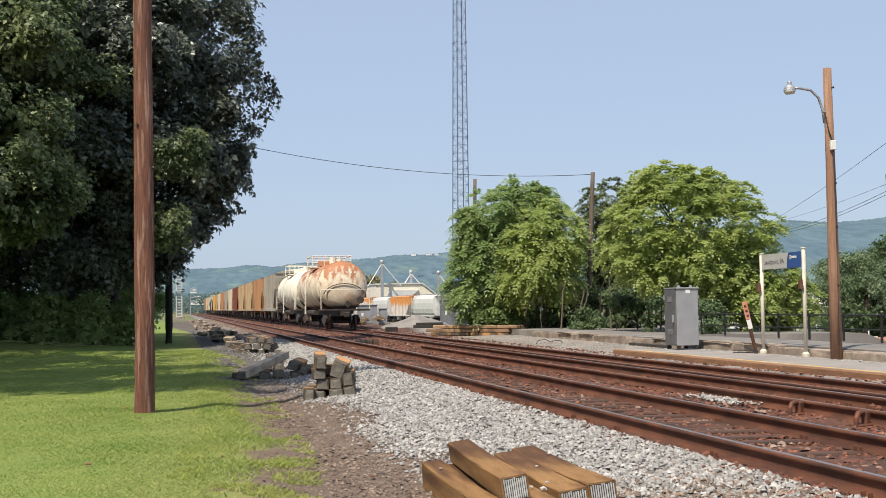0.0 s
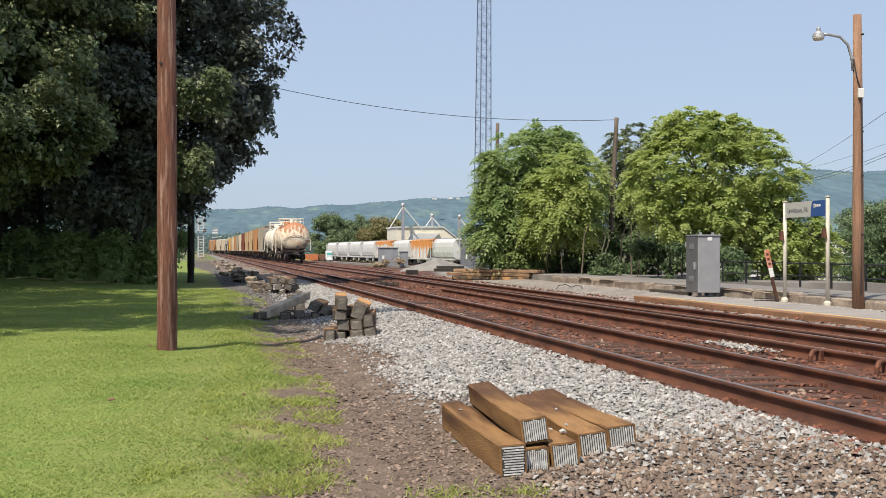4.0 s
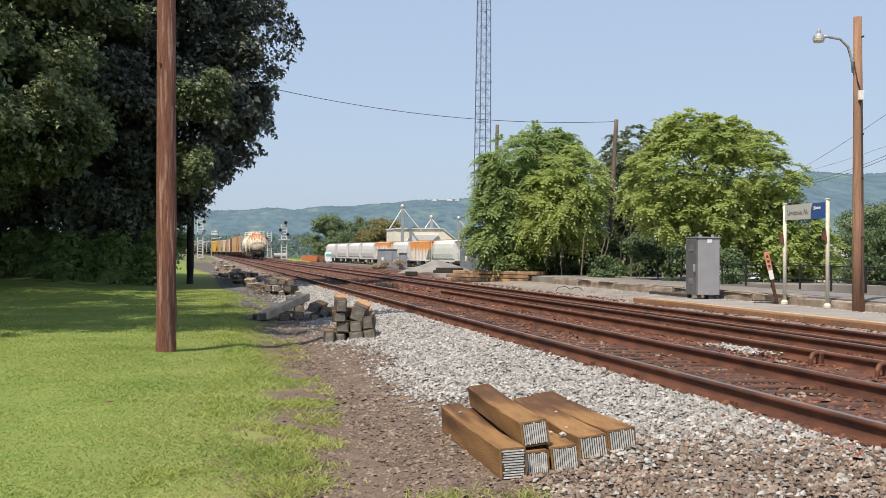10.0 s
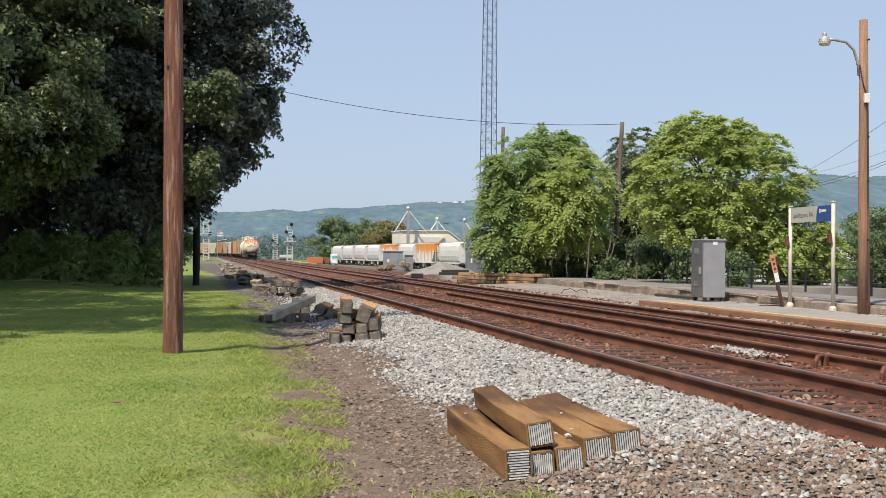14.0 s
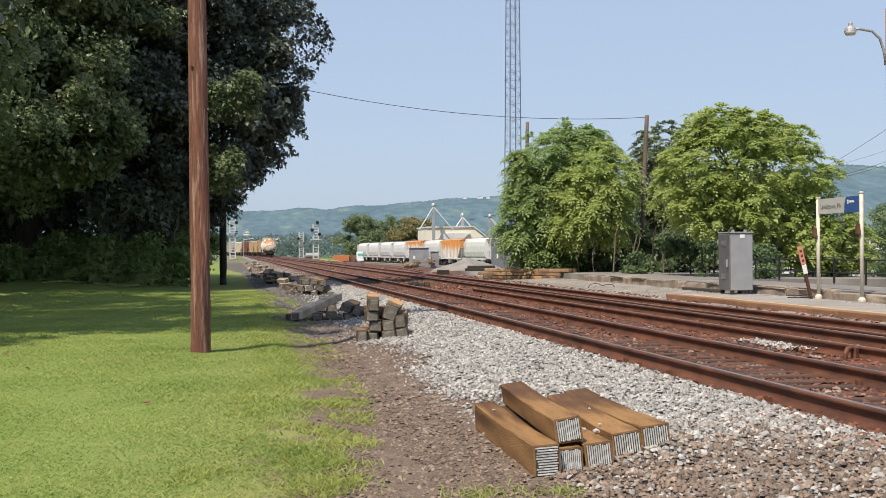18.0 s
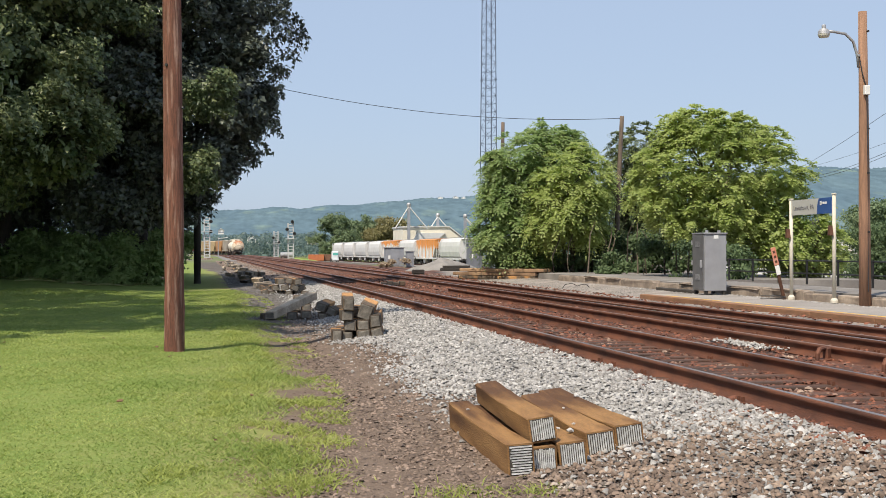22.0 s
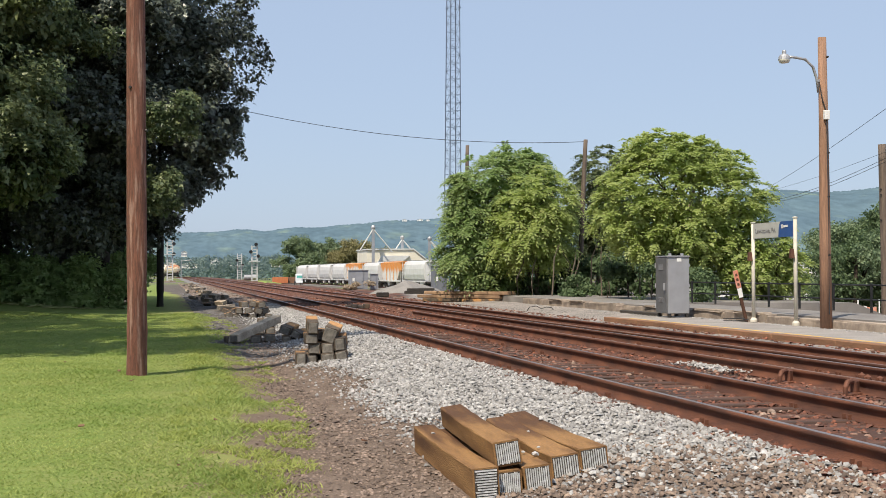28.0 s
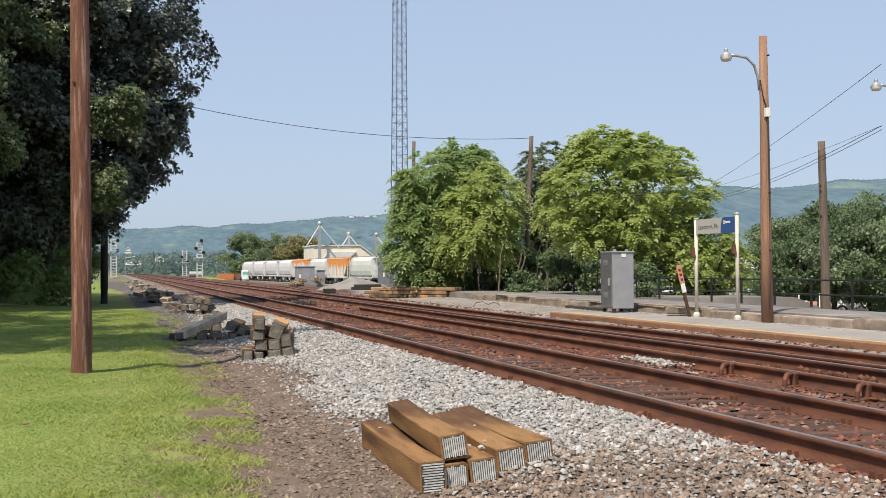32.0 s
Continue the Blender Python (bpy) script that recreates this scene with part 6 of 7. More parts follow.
for x, y, z, w_, h in [(10, 560, 3.8, 7, 1.6), (23, 600, 5.5, 4, 2.2), (29, 600, 5.0, 6, 1.6), (52, 600, 4.5, 4, 1.6), (9, 640, 10, 3, 2)]:
    far_house(x, y, z, w_, h, M_WHITE, 0)
for x, y, z, w_, h in [(372, 1930, 83, 8, 2.4), (398, 1935, 84, 9, 2.4), (412, 1940, 84, 6, 2.2)]:
    far_house(x, y, z, w_, h, M_WHITE, -12)

# dry weeds before the huts
for i, (x, y, r, h) in enumerate([(14.0, 91.5, 0.7, 0.9), (14.9, 91.8, 0.6, 0.7), (13.4, 92.0, 0.4, 0.5)]):
    tree("dry_weed", (x, y, 0.2), 0.4, 0.02, [(x, y, 0.2 + h * 0.45, r, r, h * 0.6, 30)], 50, 0.10, 0.25, M_DRYLEAF, M_STRAW, "dry brown weed clump beside the equipment hut", "weed", seed=160 + i, limbs=4, group="dry weeds")

# small things along the low wall
bm = box(bmesh.new(), -0.09, 0.09, 0, 3.0, -0.08, 0.02, 0.015)
tagged(part("dark_beam", bm, M_TIE_END, None, m=pose(13.87, 33.2, 0.44)), "dark creosoted beam lying against the low wall", "beam")
tagged(part("wire_loop", tube(bmesh.new(), [(-0.5, 0, 0), (-0.4, 0, 0.14), (-0.15, 0, 0.18), (0.05, 0, 0.08), (0.2, 0, 0.14), (0.4, 0, 0.12), (0.5, 0, 0.0)], 0.014, 6), M_DARKSTEEL, None, m=pose(12.7, 41.0, 0.29)), "bent dark wire standing out of the gravel", "wire")
tagged(part("wire_coil", tube(bmesh.new(), [(0.3 * math.cos(a * 0.45), 0.26 * math.sin(a * 0.45), 0.015 + 0.004 * a) for a in range(26)], 0.012, 6), M_DARKSTEEL, None, m=pose(13.5, 27.6, 0.412)), "loose coil of dark wire lying on the platform", "wire")

# ---- wagons ----
def truck(parent, y, gauge=1.435):
    t = part("truck", box(bmesh.new(), -1.0, 1.0, -0.16, 0.16, 0.5, 0.78, 0.03), M_UNDER, parent, m=pose(0, y, 0))
    for sx in (-1, 1):
        bm = bmesh.new()
        prism(bm, [(-1.15, 0.42), (-1.15, 0.62), (-0.55, 0.72), (-0.35, 0.86), (0.35, 0.86), (0.55, 0.72), (1.15, 0.62), (1.15, 0.42), (0.7, 0.4), (0.4, 0.25), (-0.4, 0.25), (-0.7, 0.4)], "x", sx * 0.98 - 0.07, sx * 0.98 + 0.07)
        part("side_frame", bm, M_UNDER, t)
        for wy in (-0.86, 0.86):
            bm = bmesh.new()
            lathe(bm, [(0.1, -0.09), (0.42, -0.07), (0.45, -0.065), (0.45, -0.04), (0.42, 0.06), (0.34, 0.065), (0.3, 0.03), (0.15, 0.03), (0.1, 0.09)], 18, Matrix.Translation((sx * 0.76, wy, 0.42)) @ Matrix.Rotation(radians(90) * sx, 4, "Y"))
            part("wheel", bm, M_WHEEL, t, smooth=False)
    for wy in (-0.86, 0.86):
        part("axle", cyl(bmesh.new(), (-0.74, wy, 0.42), (0.74, wy, 0.42), 0.08, None, 8), M_UNDER, t)
    return t


def coupler(parent, y, s):
    bm = bmesh.new()
    box(bm, -0.09, 0.09, min(y, y + s * 0.5), max(y, y + s * 0.5), 0.78, 0.98, 0.02)
    box(bm, -0.16, 0.16, min(y + s * 0.42, y + s * 0.68), max(y + s * 0.42, y + s * 0.68), 0.72, 1.02, 0.04)
    part("coupler", bm, M_UNDER, parent)
    part("air_hose", tube(bmesh.new(), [(0.35, y, 0.9), (0.36, y + s * 0.25, 0.6), (0.25, y + s * 0.45, 0.35)], 0.025, 6), M_BLACK, parent)


def tank_car(shell_mat, label, m):
    """A tank wagon; its rear end faces -Y, its origin is on the rails at mid length."""
    c = thing("tank_wagon", 0, 0, 0, 0, label, "railway wagon", "train", m=m)
    H, Rr = 7.0, 1.5
    zc = 2.62
    prof_ = [(0.05, -H - 0.45), (0.6, -H - 0.40), (1.05, -H - 0.28), (1.35, -H - 0.08), (Rr, -H + 0.25), (Rr, H - 0.25), (1.35, H + 0.08), (1.05, H + 0.28), (0.6, H + 0.40), (0.05, H + 0.45)]
    bm = bmesh.new()
    lathe(bm, prof_, 36, Matrix.Translation((0, 0, zc)) @ Matrix.Rotation(radians(-90), 4, "X"))
    part("shell", bm, shell_mat, c, smooth=True)
    for y in (-6.4, -3.2, 0.0, 3.2, 6.4):
        bm = bmesh.new()
        lathe(bm, [(Rr - 0.02, -0.05), (Rr + 0.025, -0.05), (Rr + 0.025, 0.05), (Rr - 0.02, 0.05)], 36, Matrix.Translation((0, y, zc)) @ Matrix.Rotation(radians(-90), 4, "X"))
        part("hoop", bm, shell_mat, c)
    bm = bmesh.new()
    lathe(bm, [(0.75, 0), (0.75, 0.28), (0.68, 0.36), (0.2, 0.42), (0.02, 0.43)], 20, Matrix.Translation((0, 0, zc + Rr - 0.08)))
    part("dome", bm, shell_mat, c, smooth=False)
    # walkway and railings round the dome
    zt = zc + Rr + 0.02
    bm = bmesh.new()
    for sx in (-1, 1):
        box(bm, sx * 1.05 - 0.25, sx * 1.05 + 0.25, -1.6, 1.6, zt - 0.22, zt - 0.17)
    part("walkway", bm, M_TANKWHITE, c)
    for y in (-1.6, 1.6):
        bm = bmesh.new()
        for x in (-1.25, -0.5, 0.5, 1.25):
            cyl(bm, (x, y, zt - 0.2), (x, y, zt + 0.52), 0.03, None, 6)
        cyl(bm, (-1.25, y, zt + 0.52), (1.25, y, zt + 0.52), 0.035, None, 6)
        cyl(bm, (-1.25, y, zt + 0.2), (1.25, y, zt + 0.2), 0.03, None, 6)
        part("railing", bm, M_TANKWHITE, c)
    for sx in (-1, 1):
        bm = bmesh.new()
        cyl(bm, (sx * 1.25, -1.6, zt + 0.52), (sx * 1.25, 1.6, zt + 0.52), 0.035, None, 6)
        part("railing", bm, M_TANKWHITE, c)
        bm = bmesh.new()
        for y in (-0.25, 0.25):
            tube(bm, [(sx * 1.2, y, zt - 0.2), (sx * 1.58, y, zc + 0.4), (sx * 1.58, y, 0.9)], 0.03, 6)
        for k in range(9):
            cyl(bm, (sx * 1.58, -0.25, 1.0 + 0.3 * k), (sx * 1.58, 0.25, 1.0 + 0.3 * k), 0.02, None, 6)
        part("ladder", bm, M_TANKWHITE, c)
    part("valve", cyl(bmesh.new(), (0.4, -2.5, zt - 0.15), (0.4, -2.5, zt + 0.3), 0.18, 0.16, 12), M_TANK, c)
    part("valve", cyl(bmesh.new(), (0, -2.0, zt - 0.1), (0, -2.0, zt + 0.42), 0.22, 0.2, 12), M_TANKWHITE, c)
    # underframe
    part("centre_sill", box(bmesh.new(), -0.3, 0.3, -7.9, 7.9, 0.8, 1.15, 0.02), M_UNDER, c)
    for s in (-1, 1):
        part("end_platform", box(bmesh.new(), -1.5, 1.5, min(s * 6.9, s * 7.9), max(s * 6.9, s * 7.9), 1.1, 1.22, 0.02), M_UNDER, c)
        bm = bmesh.new()
        prism(bm, [(-1.4, 1.9), (-1.25, 1.6), (-0.9, 1.22), (0.9, 1.22), (1.25, 1.6), (1.4, 1.9), (1.15, 1.62), (0.8, 1.36), (0, 1.2), (-0.8, 1.36), (-1.15, 1.62)], "y", s * 5.7 - 0.2, s * 5.7 + 0.2)
        part("saddle", bm, M_UNDER, c)
        bm = bmesh.new()
        for x in (-1.46, 1.46):
            cyl(bm, (x, s * 7.86, 1.2), (x, s * 7.86, 2.35), 0.03, None, 6)
        tube(bm, [(-1.46, s * 7.86, 2.3), (-1.4, s * 7.86, 2.38), (1.4, s * 7.86, 2.38), (1.46, s * 7.86, 2.3)], 0.03, 6)
        part("end_handrail", bm, M_TANKWHITE, c)
        bm = bmesh.new()
        arc = [(1.25 * math.sin(a), s * (H + 0.52 - 0.22 * math.sin(a) ** 2), zc - 0.62 + 0.75 * math.cos(a)) for a in [radians(-80 + 16 * k) for k in range(11)]]
        tube(bm, arc, 0.03, 6)
        part("grab_rail", bm, M_UNDER, c, "dark curved grab rail")
        bm = bmesh.new()
        bmesh.ops.create_cone(bm, cap_ends=True, segments=20, radius1=0.22, radius2=0.22, depth=0.05, matrix=Matrix.Translation((0.9, s * 7.95, 1.75)) @ Matrix.Rotation(radians(90), 4, "X"))
        part("brake_wheel", bm, M_UNDER, c)
        coupler(c, s * 7.9, s)
        truck(c, s * 5.7)
        for x in (-0.62, -0.4, 0.15, 0.38, 0.6):
            part("mark", box(bmesh.new(), x - 0.07, x + 0.05, -0.012, 0.012, -0.045, 0.045), M_WHITE, c, "white unreadable stencilled mark", m=pose(x * 0.15, s * (H + 0.335 - 0.3 * x * x * 0.5), zc + 0.82))
        bm = bmesh.new()
        box(bm, -0.16, 0.16, -0.01, 0.01, -0.16, 0.16)
        part("placard", bm, M_UNDER, c, "weathered diamond placard", m=pose(0.15, s * 7.93, 1.5, 0, 45, 0))
    for s in (-1, 1):
        bm = bmesh.new()
        cyl(bm, (s * 1.1, -2.2, 1.0), (s * 1.1, 2.2, 1.0), 0.18, None, 10)
        part("air_tank", bm, M_UNDER, c)
    return c


def hopper_car(body_mat, label, m, group="train", length=15.2, height=4.6, top_mat=None, ribs=9, curved=False):
    """A covered hopper wagon; origin on the rails at mid length."""
    c = thing("hopper_wagon", 0, 0, 0, 0, label, "railway wagon", group, m=m)
    L = length / 2
    top = height - 0.25
    bm = bmesh.new()
    if curved:
        sec = [(-1.0, 1.2), (-1.35, 1.6), (-1.5, 2.3), (-1.5, 3.2), (-1.4, 3.9), (-1.1, top), (1.1, top), (1.4, 3.9), (1.5, 3.2), (1.5, 2.3), (1.35, 1.6), (1.0, 1.2)]
        prism(bm, sec, "y", -L + 1.0, L - 1.0)
    else:
        prism(bm, [(-L + 0.5, top), (L - 0.5, top), (L - 0.5, 3.0), (L - 2.6, 1.2), (-L + 2.6, 1.2), (-L + 0.5, 3.0)], "x", -1.5, 1.5)
    part("body", bm, body_mat, c)
    bm = bmesh.new()
    prism(bm, [(-1.52, top), (-0.75, top + 0.22), (0.75, top + 0.22), (1.52, top)] if not curved else [(-1.12, top - 0.02), (-0.6, top + 0.16), (0.6, top + 0.16), (1.12, top - 0.02)], "y", -L + 0.4, L - 0.4)
    part("roof", bm, top_mat or body_mat, c)
    part("roof_walk", box(bmesh.new(), -0.35, 0.35, -L + 0.6, L - 0.6, top + 0.24, top + 0.3), M_GALV, c)
    for sx in (-1, 1):
        bm = bmesh.new()
        box(bm, sx * 1.5 - 0.05, sx * 1.5 + 0.05, -L + 0.15, L - 0.15, 1.05, 1.3, 0.01)
        part("side_sill", bm, body_mat, c)
        for k in range(0 if curved else ribs):
            y = -L + 1.0 + (2 * L - 2.0) * k / (ribs - 1)
            z0 = 1.2 if abs(y) < L - 2.6 else 1.2 + (abs(y) - L + 2.6) * 1.8 / 2.1
            part("rib", box(bmesh.new(), sx * 1.53 - 0.045, sx * 1.53 + 0.045, y - 0.05, y + 0.05, min(z0, 2.9), top), (top_mat if top_mat and k % 2 else body_mat), c)
    for k in (-1, 0, 1):
        bm = bmesh.new()
        prism(bm, [(k * 3.4 - 1.5, 1.2), (k * 3.4 + 1.5, 1.2), (k * 3.4 + 0.45, 0.35), (k * 3.4 - 0.45, 0.35)], "x", -0.95, 0.95)
        part("chute", bm, body_mat if k else M_UNDER, c)
    for s in (-1, 1):
        part("end_platform", box(bmesh.new(), -1.5, 1.5, min(s * (L - 2.4), s * L), max(s * (L - 2.4), s * L), 1.0, 1.12), M_UNDER, c)
        bm = bmesh.new()
        for x in (-1.4, -0.7, 0.7, 1.4):
            cyl(bm, (x, s * (L - 0.15), 1.1), (x, s * (L - 0.15), top), 0.04, None, 6)
        for k in range(7):
            cyl(bm, (-1.4, s * (L - 0.15), 1.4 + 0.42 * k), (-0.7, s * (L - 0.15), 1.4 + 0.42 * k), 0.025, None, 6)
        part("end_ladder", bm, body_mat, c)
        coupler(c, s * L, s)
        truck(c, s * (L - 1.9))
    return c


def paint(name, a, b, rust):
    return mat(name, a, b, 0.5, 0.7, 0, 0.05, 5, 0.1, c=rust, cpos=0.6)


P_TAN = paint("tan wagon paint", (0.44, 0.33, 0.2), (0.38, 0.27, 0.16), (0.36, 0.19, 0.09))
P_RUST = paint("rust-orange wagon paint", (0.42, 0.22, 0.1), (0.36, 0.19, 0.09), (0.25, 0.12, 0.06))
P_GREY = paint("grey-tan wagon paint", (0.35, 0.31, 0.26), (0.29, 0.26, 0.22), (0.28, 0.19, 0.12))
P_RED = paint("dark red wagon paint", (0.2, 0.06, 0.04), (0.15, 0.05, 0.035), (0.2, 0.1, 0.07))
P_CREAM = paint("cream wagon paint", (0.55, 0.48, 0.37), (0.48, 0.4, 0.3), (0.36, 0.22, 0.12))
P_YELLOW = paint("yellow wagon paint", (0.6, 0.36, 0.05), (0.52, 0.3, 0.05), (0.36, 0.2, 0.06))


def tank_paint():
    """Cream paint with rust that has run down from the top."""
    m = M_TANK.copy()
    nt = m.node_tree
    bs = nt.nodes["Principled BSDF"]
    src = bs.inputs["Base Color"].links[0].from_socket
    tc = nt.nodes.new("ShaderNodeTexCoord")
    sep = nt.nodes.new("ShaderNodeSeparateXYZ")
    nt.links.new(tc.outputs["Object"], sep.inputs[0])
    n = nt.nodes.new("ShaderNodeTexNoise")
    n.inputs["Scale"].default_value, n.inputs["Detail"].default_value = 2.8, 10.0
    mp = nt.nodes.new("ShaderNodeMapping")
    mp.inputs["Scale"].default_value = (1.3, 0.5, 0.6)
    nt.links.new(tc.outputs["Object"], mp.inputs[0])
    nt.links.new(mp.outputs[0], n.inputs["Vector"])
    a = nt.nodes.new("ShaderNodeMath")
    a.operation = "MULTIPLY_ADD"
    nt.links.new(n.outputs[0], a.inputs[0])
    a.inputs[1].default_value = 4.2
    nt.links.new(sep.outputs[2], a.inputs[2])
    r = nt.nodes.new("ShaderNodeMapRange")
    r.inputs[1].default_value, r.inputs[2].default_value = 4.95, 5.7
    nt.links.new(a.outputs[0], r.inputs[0])
    k = nt.nodes.new("ShaderNodeMix")
    k.data_type = "RGBA"
    nt.links.new(r.outputs[0], k.inputs[0])
    nt.links.new(src, k.inputs[6])
    k.inputs[7].default_value = (0.40, 0.17, 0.08, 1)
    g = nt.nodes.new("ShaderNodeMapRange")
    g.inputs[1].default_value, g.inputs[2].default_value = 1.36, 1.52
    nt.links.new(sep.outputs[2], g.inputs[0])
    k2 = nt.nodes.new("ShaderNodeMix")
    k2.data_type = "RGBA"
    nt.links.new(g.outputs[0], k2.inputs[0])
    k2.inputs[6].default_value = (0.06, 0.05, 0.045, 1)
    nt.links.new(k.outputs[2], k2.inputs[7])
    nt.links.new(k2.outputs[2], bs.inputs["Base Color"])
    return m


M_TANKRUST = tank_paint()


def track_pose(s):
    """Pose on the far track at the distance s along it (s = y on the straight)."""
    y = s - max(s - 360, 0) ** 3 * 8.7e-7
    dx = float(bend(y + 0.5) - bend(y - 0.5))
    return pose(10.0 + float(bend(y)), y, RAIL_TOP, 0, 0, math.degrees(math.atan2(-dx, 1)))


def place_of_end(t):
    """Where the last wagon's rear end is at t: a steady pace."""
    return float(np.interp(t, [0, 2, 4, 9, 15, 32], [73.5, 100.5, 127, 191, 267, 487]))


TRAIN = []
place = 7.9
ORDER = [("tank", M_TANKRUST, "rust-stained cream tank wagon at the tail of the train"), ("tank", M_TANKWHITE, "dirty white tank wagon behind the hoppers"),
         ("hop", P_GREY, "grey-tan covered hopper wagon of the train"), ("hop", P_RUST, "rust-orange covered hopper wagon of the train"), ("hop", P_TAN, "tan covered hopper wagon of the train"),
         ("hop", P_TAN, "tan covered hopper wagon of the train"), ("hop", P_RED, "dark red covered hopper wagon of the train"), ("hop", P_CREAM, "cream covered hopper wagon of the train"),
         ("hop", P_GREY, "grey-tan covered hopper wagon of the train"), ("hop", P_RUST, "rust-orange covered hopper wagon of the train"), ("hop", P_CREAM, "cream covered hopper wagon of the train"),
         ("hop", P_TAN, "tan covered hopper wagon of the train"), ("hop", P_YELLOW, "bright yellow hopper wagon of the train"), ("tank", M_TANKBLACK, "black tank wagon of the train"), ("tank", M_TANKBLACK, "black tank wagon of the train"),
         ("hop", P_CREAM, "cream covered hopper wagon of the train"), ("hop", P_CREAM, "cream covered hopper wagon of the train"), ("hop", P_RUST, "rust-orange covered hopper wagon of the train")]
for kind_, mt, lab in ORDER:
    half = 8.1 if kind_ == "tank" else 7.9
    m0 = track_pose(77 + place)
    car = tank_car(mt, lab, m0) if kind_ == "tank" else hopper_car(mt, lab, m0)
    TRAIN.append((car, place))
    place += half * 2 + 0.7


# ---- freight yard ----
def yard_pose(y):
    return pose(34.6 + (313 - y) * 0.052, y, -1.0, 0, 0, 2.98)


def streaked(name, low, high, ribs_):
    """White wagon paint with orange rust running down from the roof in streaks."""
    m = M_HOPWHITE.copy()
    m.name = name
    nt = m.node_tree
    bs = nt.nodes["Principled BSDF"]
    src = bs.inputs["Base Color"].links[0].from_socket
    tc = nt.nodes.new("ShaderNodeTexCoord")
    sep = nt.nodes.new("ShaderNodeSeparateXYZ")
    nt.links.new(tc.outputs["Object"], sep.inputs[0])
    mp = nt.nodes.new("ShaderNodeMapping")
    mp.inputs["Scale"].default_value = (0.2, ribs_, 0.08)
    nt.links.new(tc.outputs["Object"], mp.inputs[0])
    n = nt.nodes.new("ShaderNodeTexNoise")
    n.inputs["Scale"].default_value, n.inputs["Detail"].default_value = 1.0, 3.0
    nt.links.new(mp.outputs[0], n.inputs["Vector"])
    a = nt.nodes.new("ShaderNodeMath")
    a.operation = "MULTIPLY_ADD"
    nt.links.new(n.outputs[0], a.inputs[0])
    a.inputs[1].default_value = 3.0
    nt.links.new(sep.outputs[2], a.inputs[2])
    r = nt.nodes.new("ShaderNodeMapRange")
    r.inputs[1].default_value, r.inputs[2].default_value = low, high
    nt.links.new(a.outputs[0], r.inputs[0])
    k = nt.nodes.new("ShaderNodeMix")
    k.data_type = "RGBA"
    nt.links.new(r.outputs[0], k.inputs[0])
    nt.links.new(src, k.inputs[6])
    k.inputs[7].default_value = (0.62, 0.26, 0.07, 1)
    nt.links.new(k.outputs[2], bs.inputs["Base Color"])
    return m


M_STREAK = streaked("white wagon paint streaked with orange rust", 4.1, 4.8, 2.2)
M_BAND = streaked("white wagon paint with a rusty upper band", 5.0, 5.3, 0.5)
YARD = [(M_HOPWHITE, None), (M_HOPWHITE, None), (M_HOPWHITE, None), (M_HOPWHITE, None), (M_BAND, M_HOPORANGE), (M_HOPWHITE, None), (M_STREAK, M_HOPORANGE), (M_HOPWHITE, None)]
for i, (bmat, tmat) in enumerate(YARD):
    lab = "dirty white covered hopper wagon standing in the yard" if not tmat else "rust-streaked orange and white hopper wagon standing in the yard"
    hopper_car(bmat, lab, yard_pose(311 - 16.4 * i), "wagons in the yard", 15.4, 4.6, tmat, 11, not tmat)
yr = thing("yard_track", 0, 0, 0, 0, "pair of rusty rails under the standing yard wagons", "track", kind="structure")
for off in (-0.75, 0.75):
    bm = bmesh.new()
    a, b = yard_pose(330).translation, yard_pose(170).translation
    prism(bm, [(a.x + off - 0.04, a.y), (a.x + off + 0.04, a.y), (b.x + off + 0.04, b.y), (b.x + off - 0.04, b.y)], "z", -1.2, -1.0)
    part("yard_rail", bm, M_RAIL, yr)
bm = bmesh.new()
a, b = yard_pose(345).translation, yard_pose(150).translation
prism(bm, [(a.x - 3, a.y), (a.x + 3, a.y), (b.x + 3, b.y), (b.x - 3, b.y)], "z", -1.6, -1.16)
part("yard_bed", bm, M_GREYSTONE, yr)

# ---- loose fittings on the tracks ----
def chair_plate(x, y, z, rz, i):
    th = thing("rail_fastening", x, y, z, rz, "rusty curved rail fastening standing on the ballast", "rail fastening", "rail fastenings")
    part("hoop", tube(bmesh.new(), [(0, -0.1, -0.03), (0, -0.095, 0.07), (0, -0.05, 0.13), (0, 0.03, 0.14), (0, 0.08, 0.13)], [0.03, 0.032, 0.032, 0.03, 0.027], 8), M_RAIL, th)
    part("block", box(bmesh.new(), -0.04, 0.04, 0.07, 0.18, -0.02, 0.15, 0.02), M_RAIL, th)
    part("foot", box(bmesh.new(), -0.08, 0.08, -0.11, 0.18, -0.05, 0.0, 0.01), M_RAIL, th)


for i, (x, y) in enumerate([(7.95, 14.85), (7.95, 13.25), (7.95, 11.75), (7.95, 10.4)]):
    chair_plate(x, y, 0.2, -60 if i < 4 else -70, i)
rb = random.Random(5)
for i in range(9):
    bm = bmesh.new()
    bmesh.ops.create_icosphere(bm, subdivisions=1, radius=0.055)
    for v in bm.verts:
        v.co = Vector((v.co.x * rb.uniform(0.8, 1.2), v.co.y * rb.uniform(0.8, 1.2), v.co.z * rb.uniform(0.7, 1.3)))
    tagged(part("rail_anchor", bm, M_RAIL, None, m=pose(9.02 + rb.uniform(-0.05, 0.05), 13.0 + 0.22 * i + rb.uniform(-0.06, 0.06), 0.24)), "lumpy rusty rail anchor on the ballast", "rail anchor", "loose rail anchors")

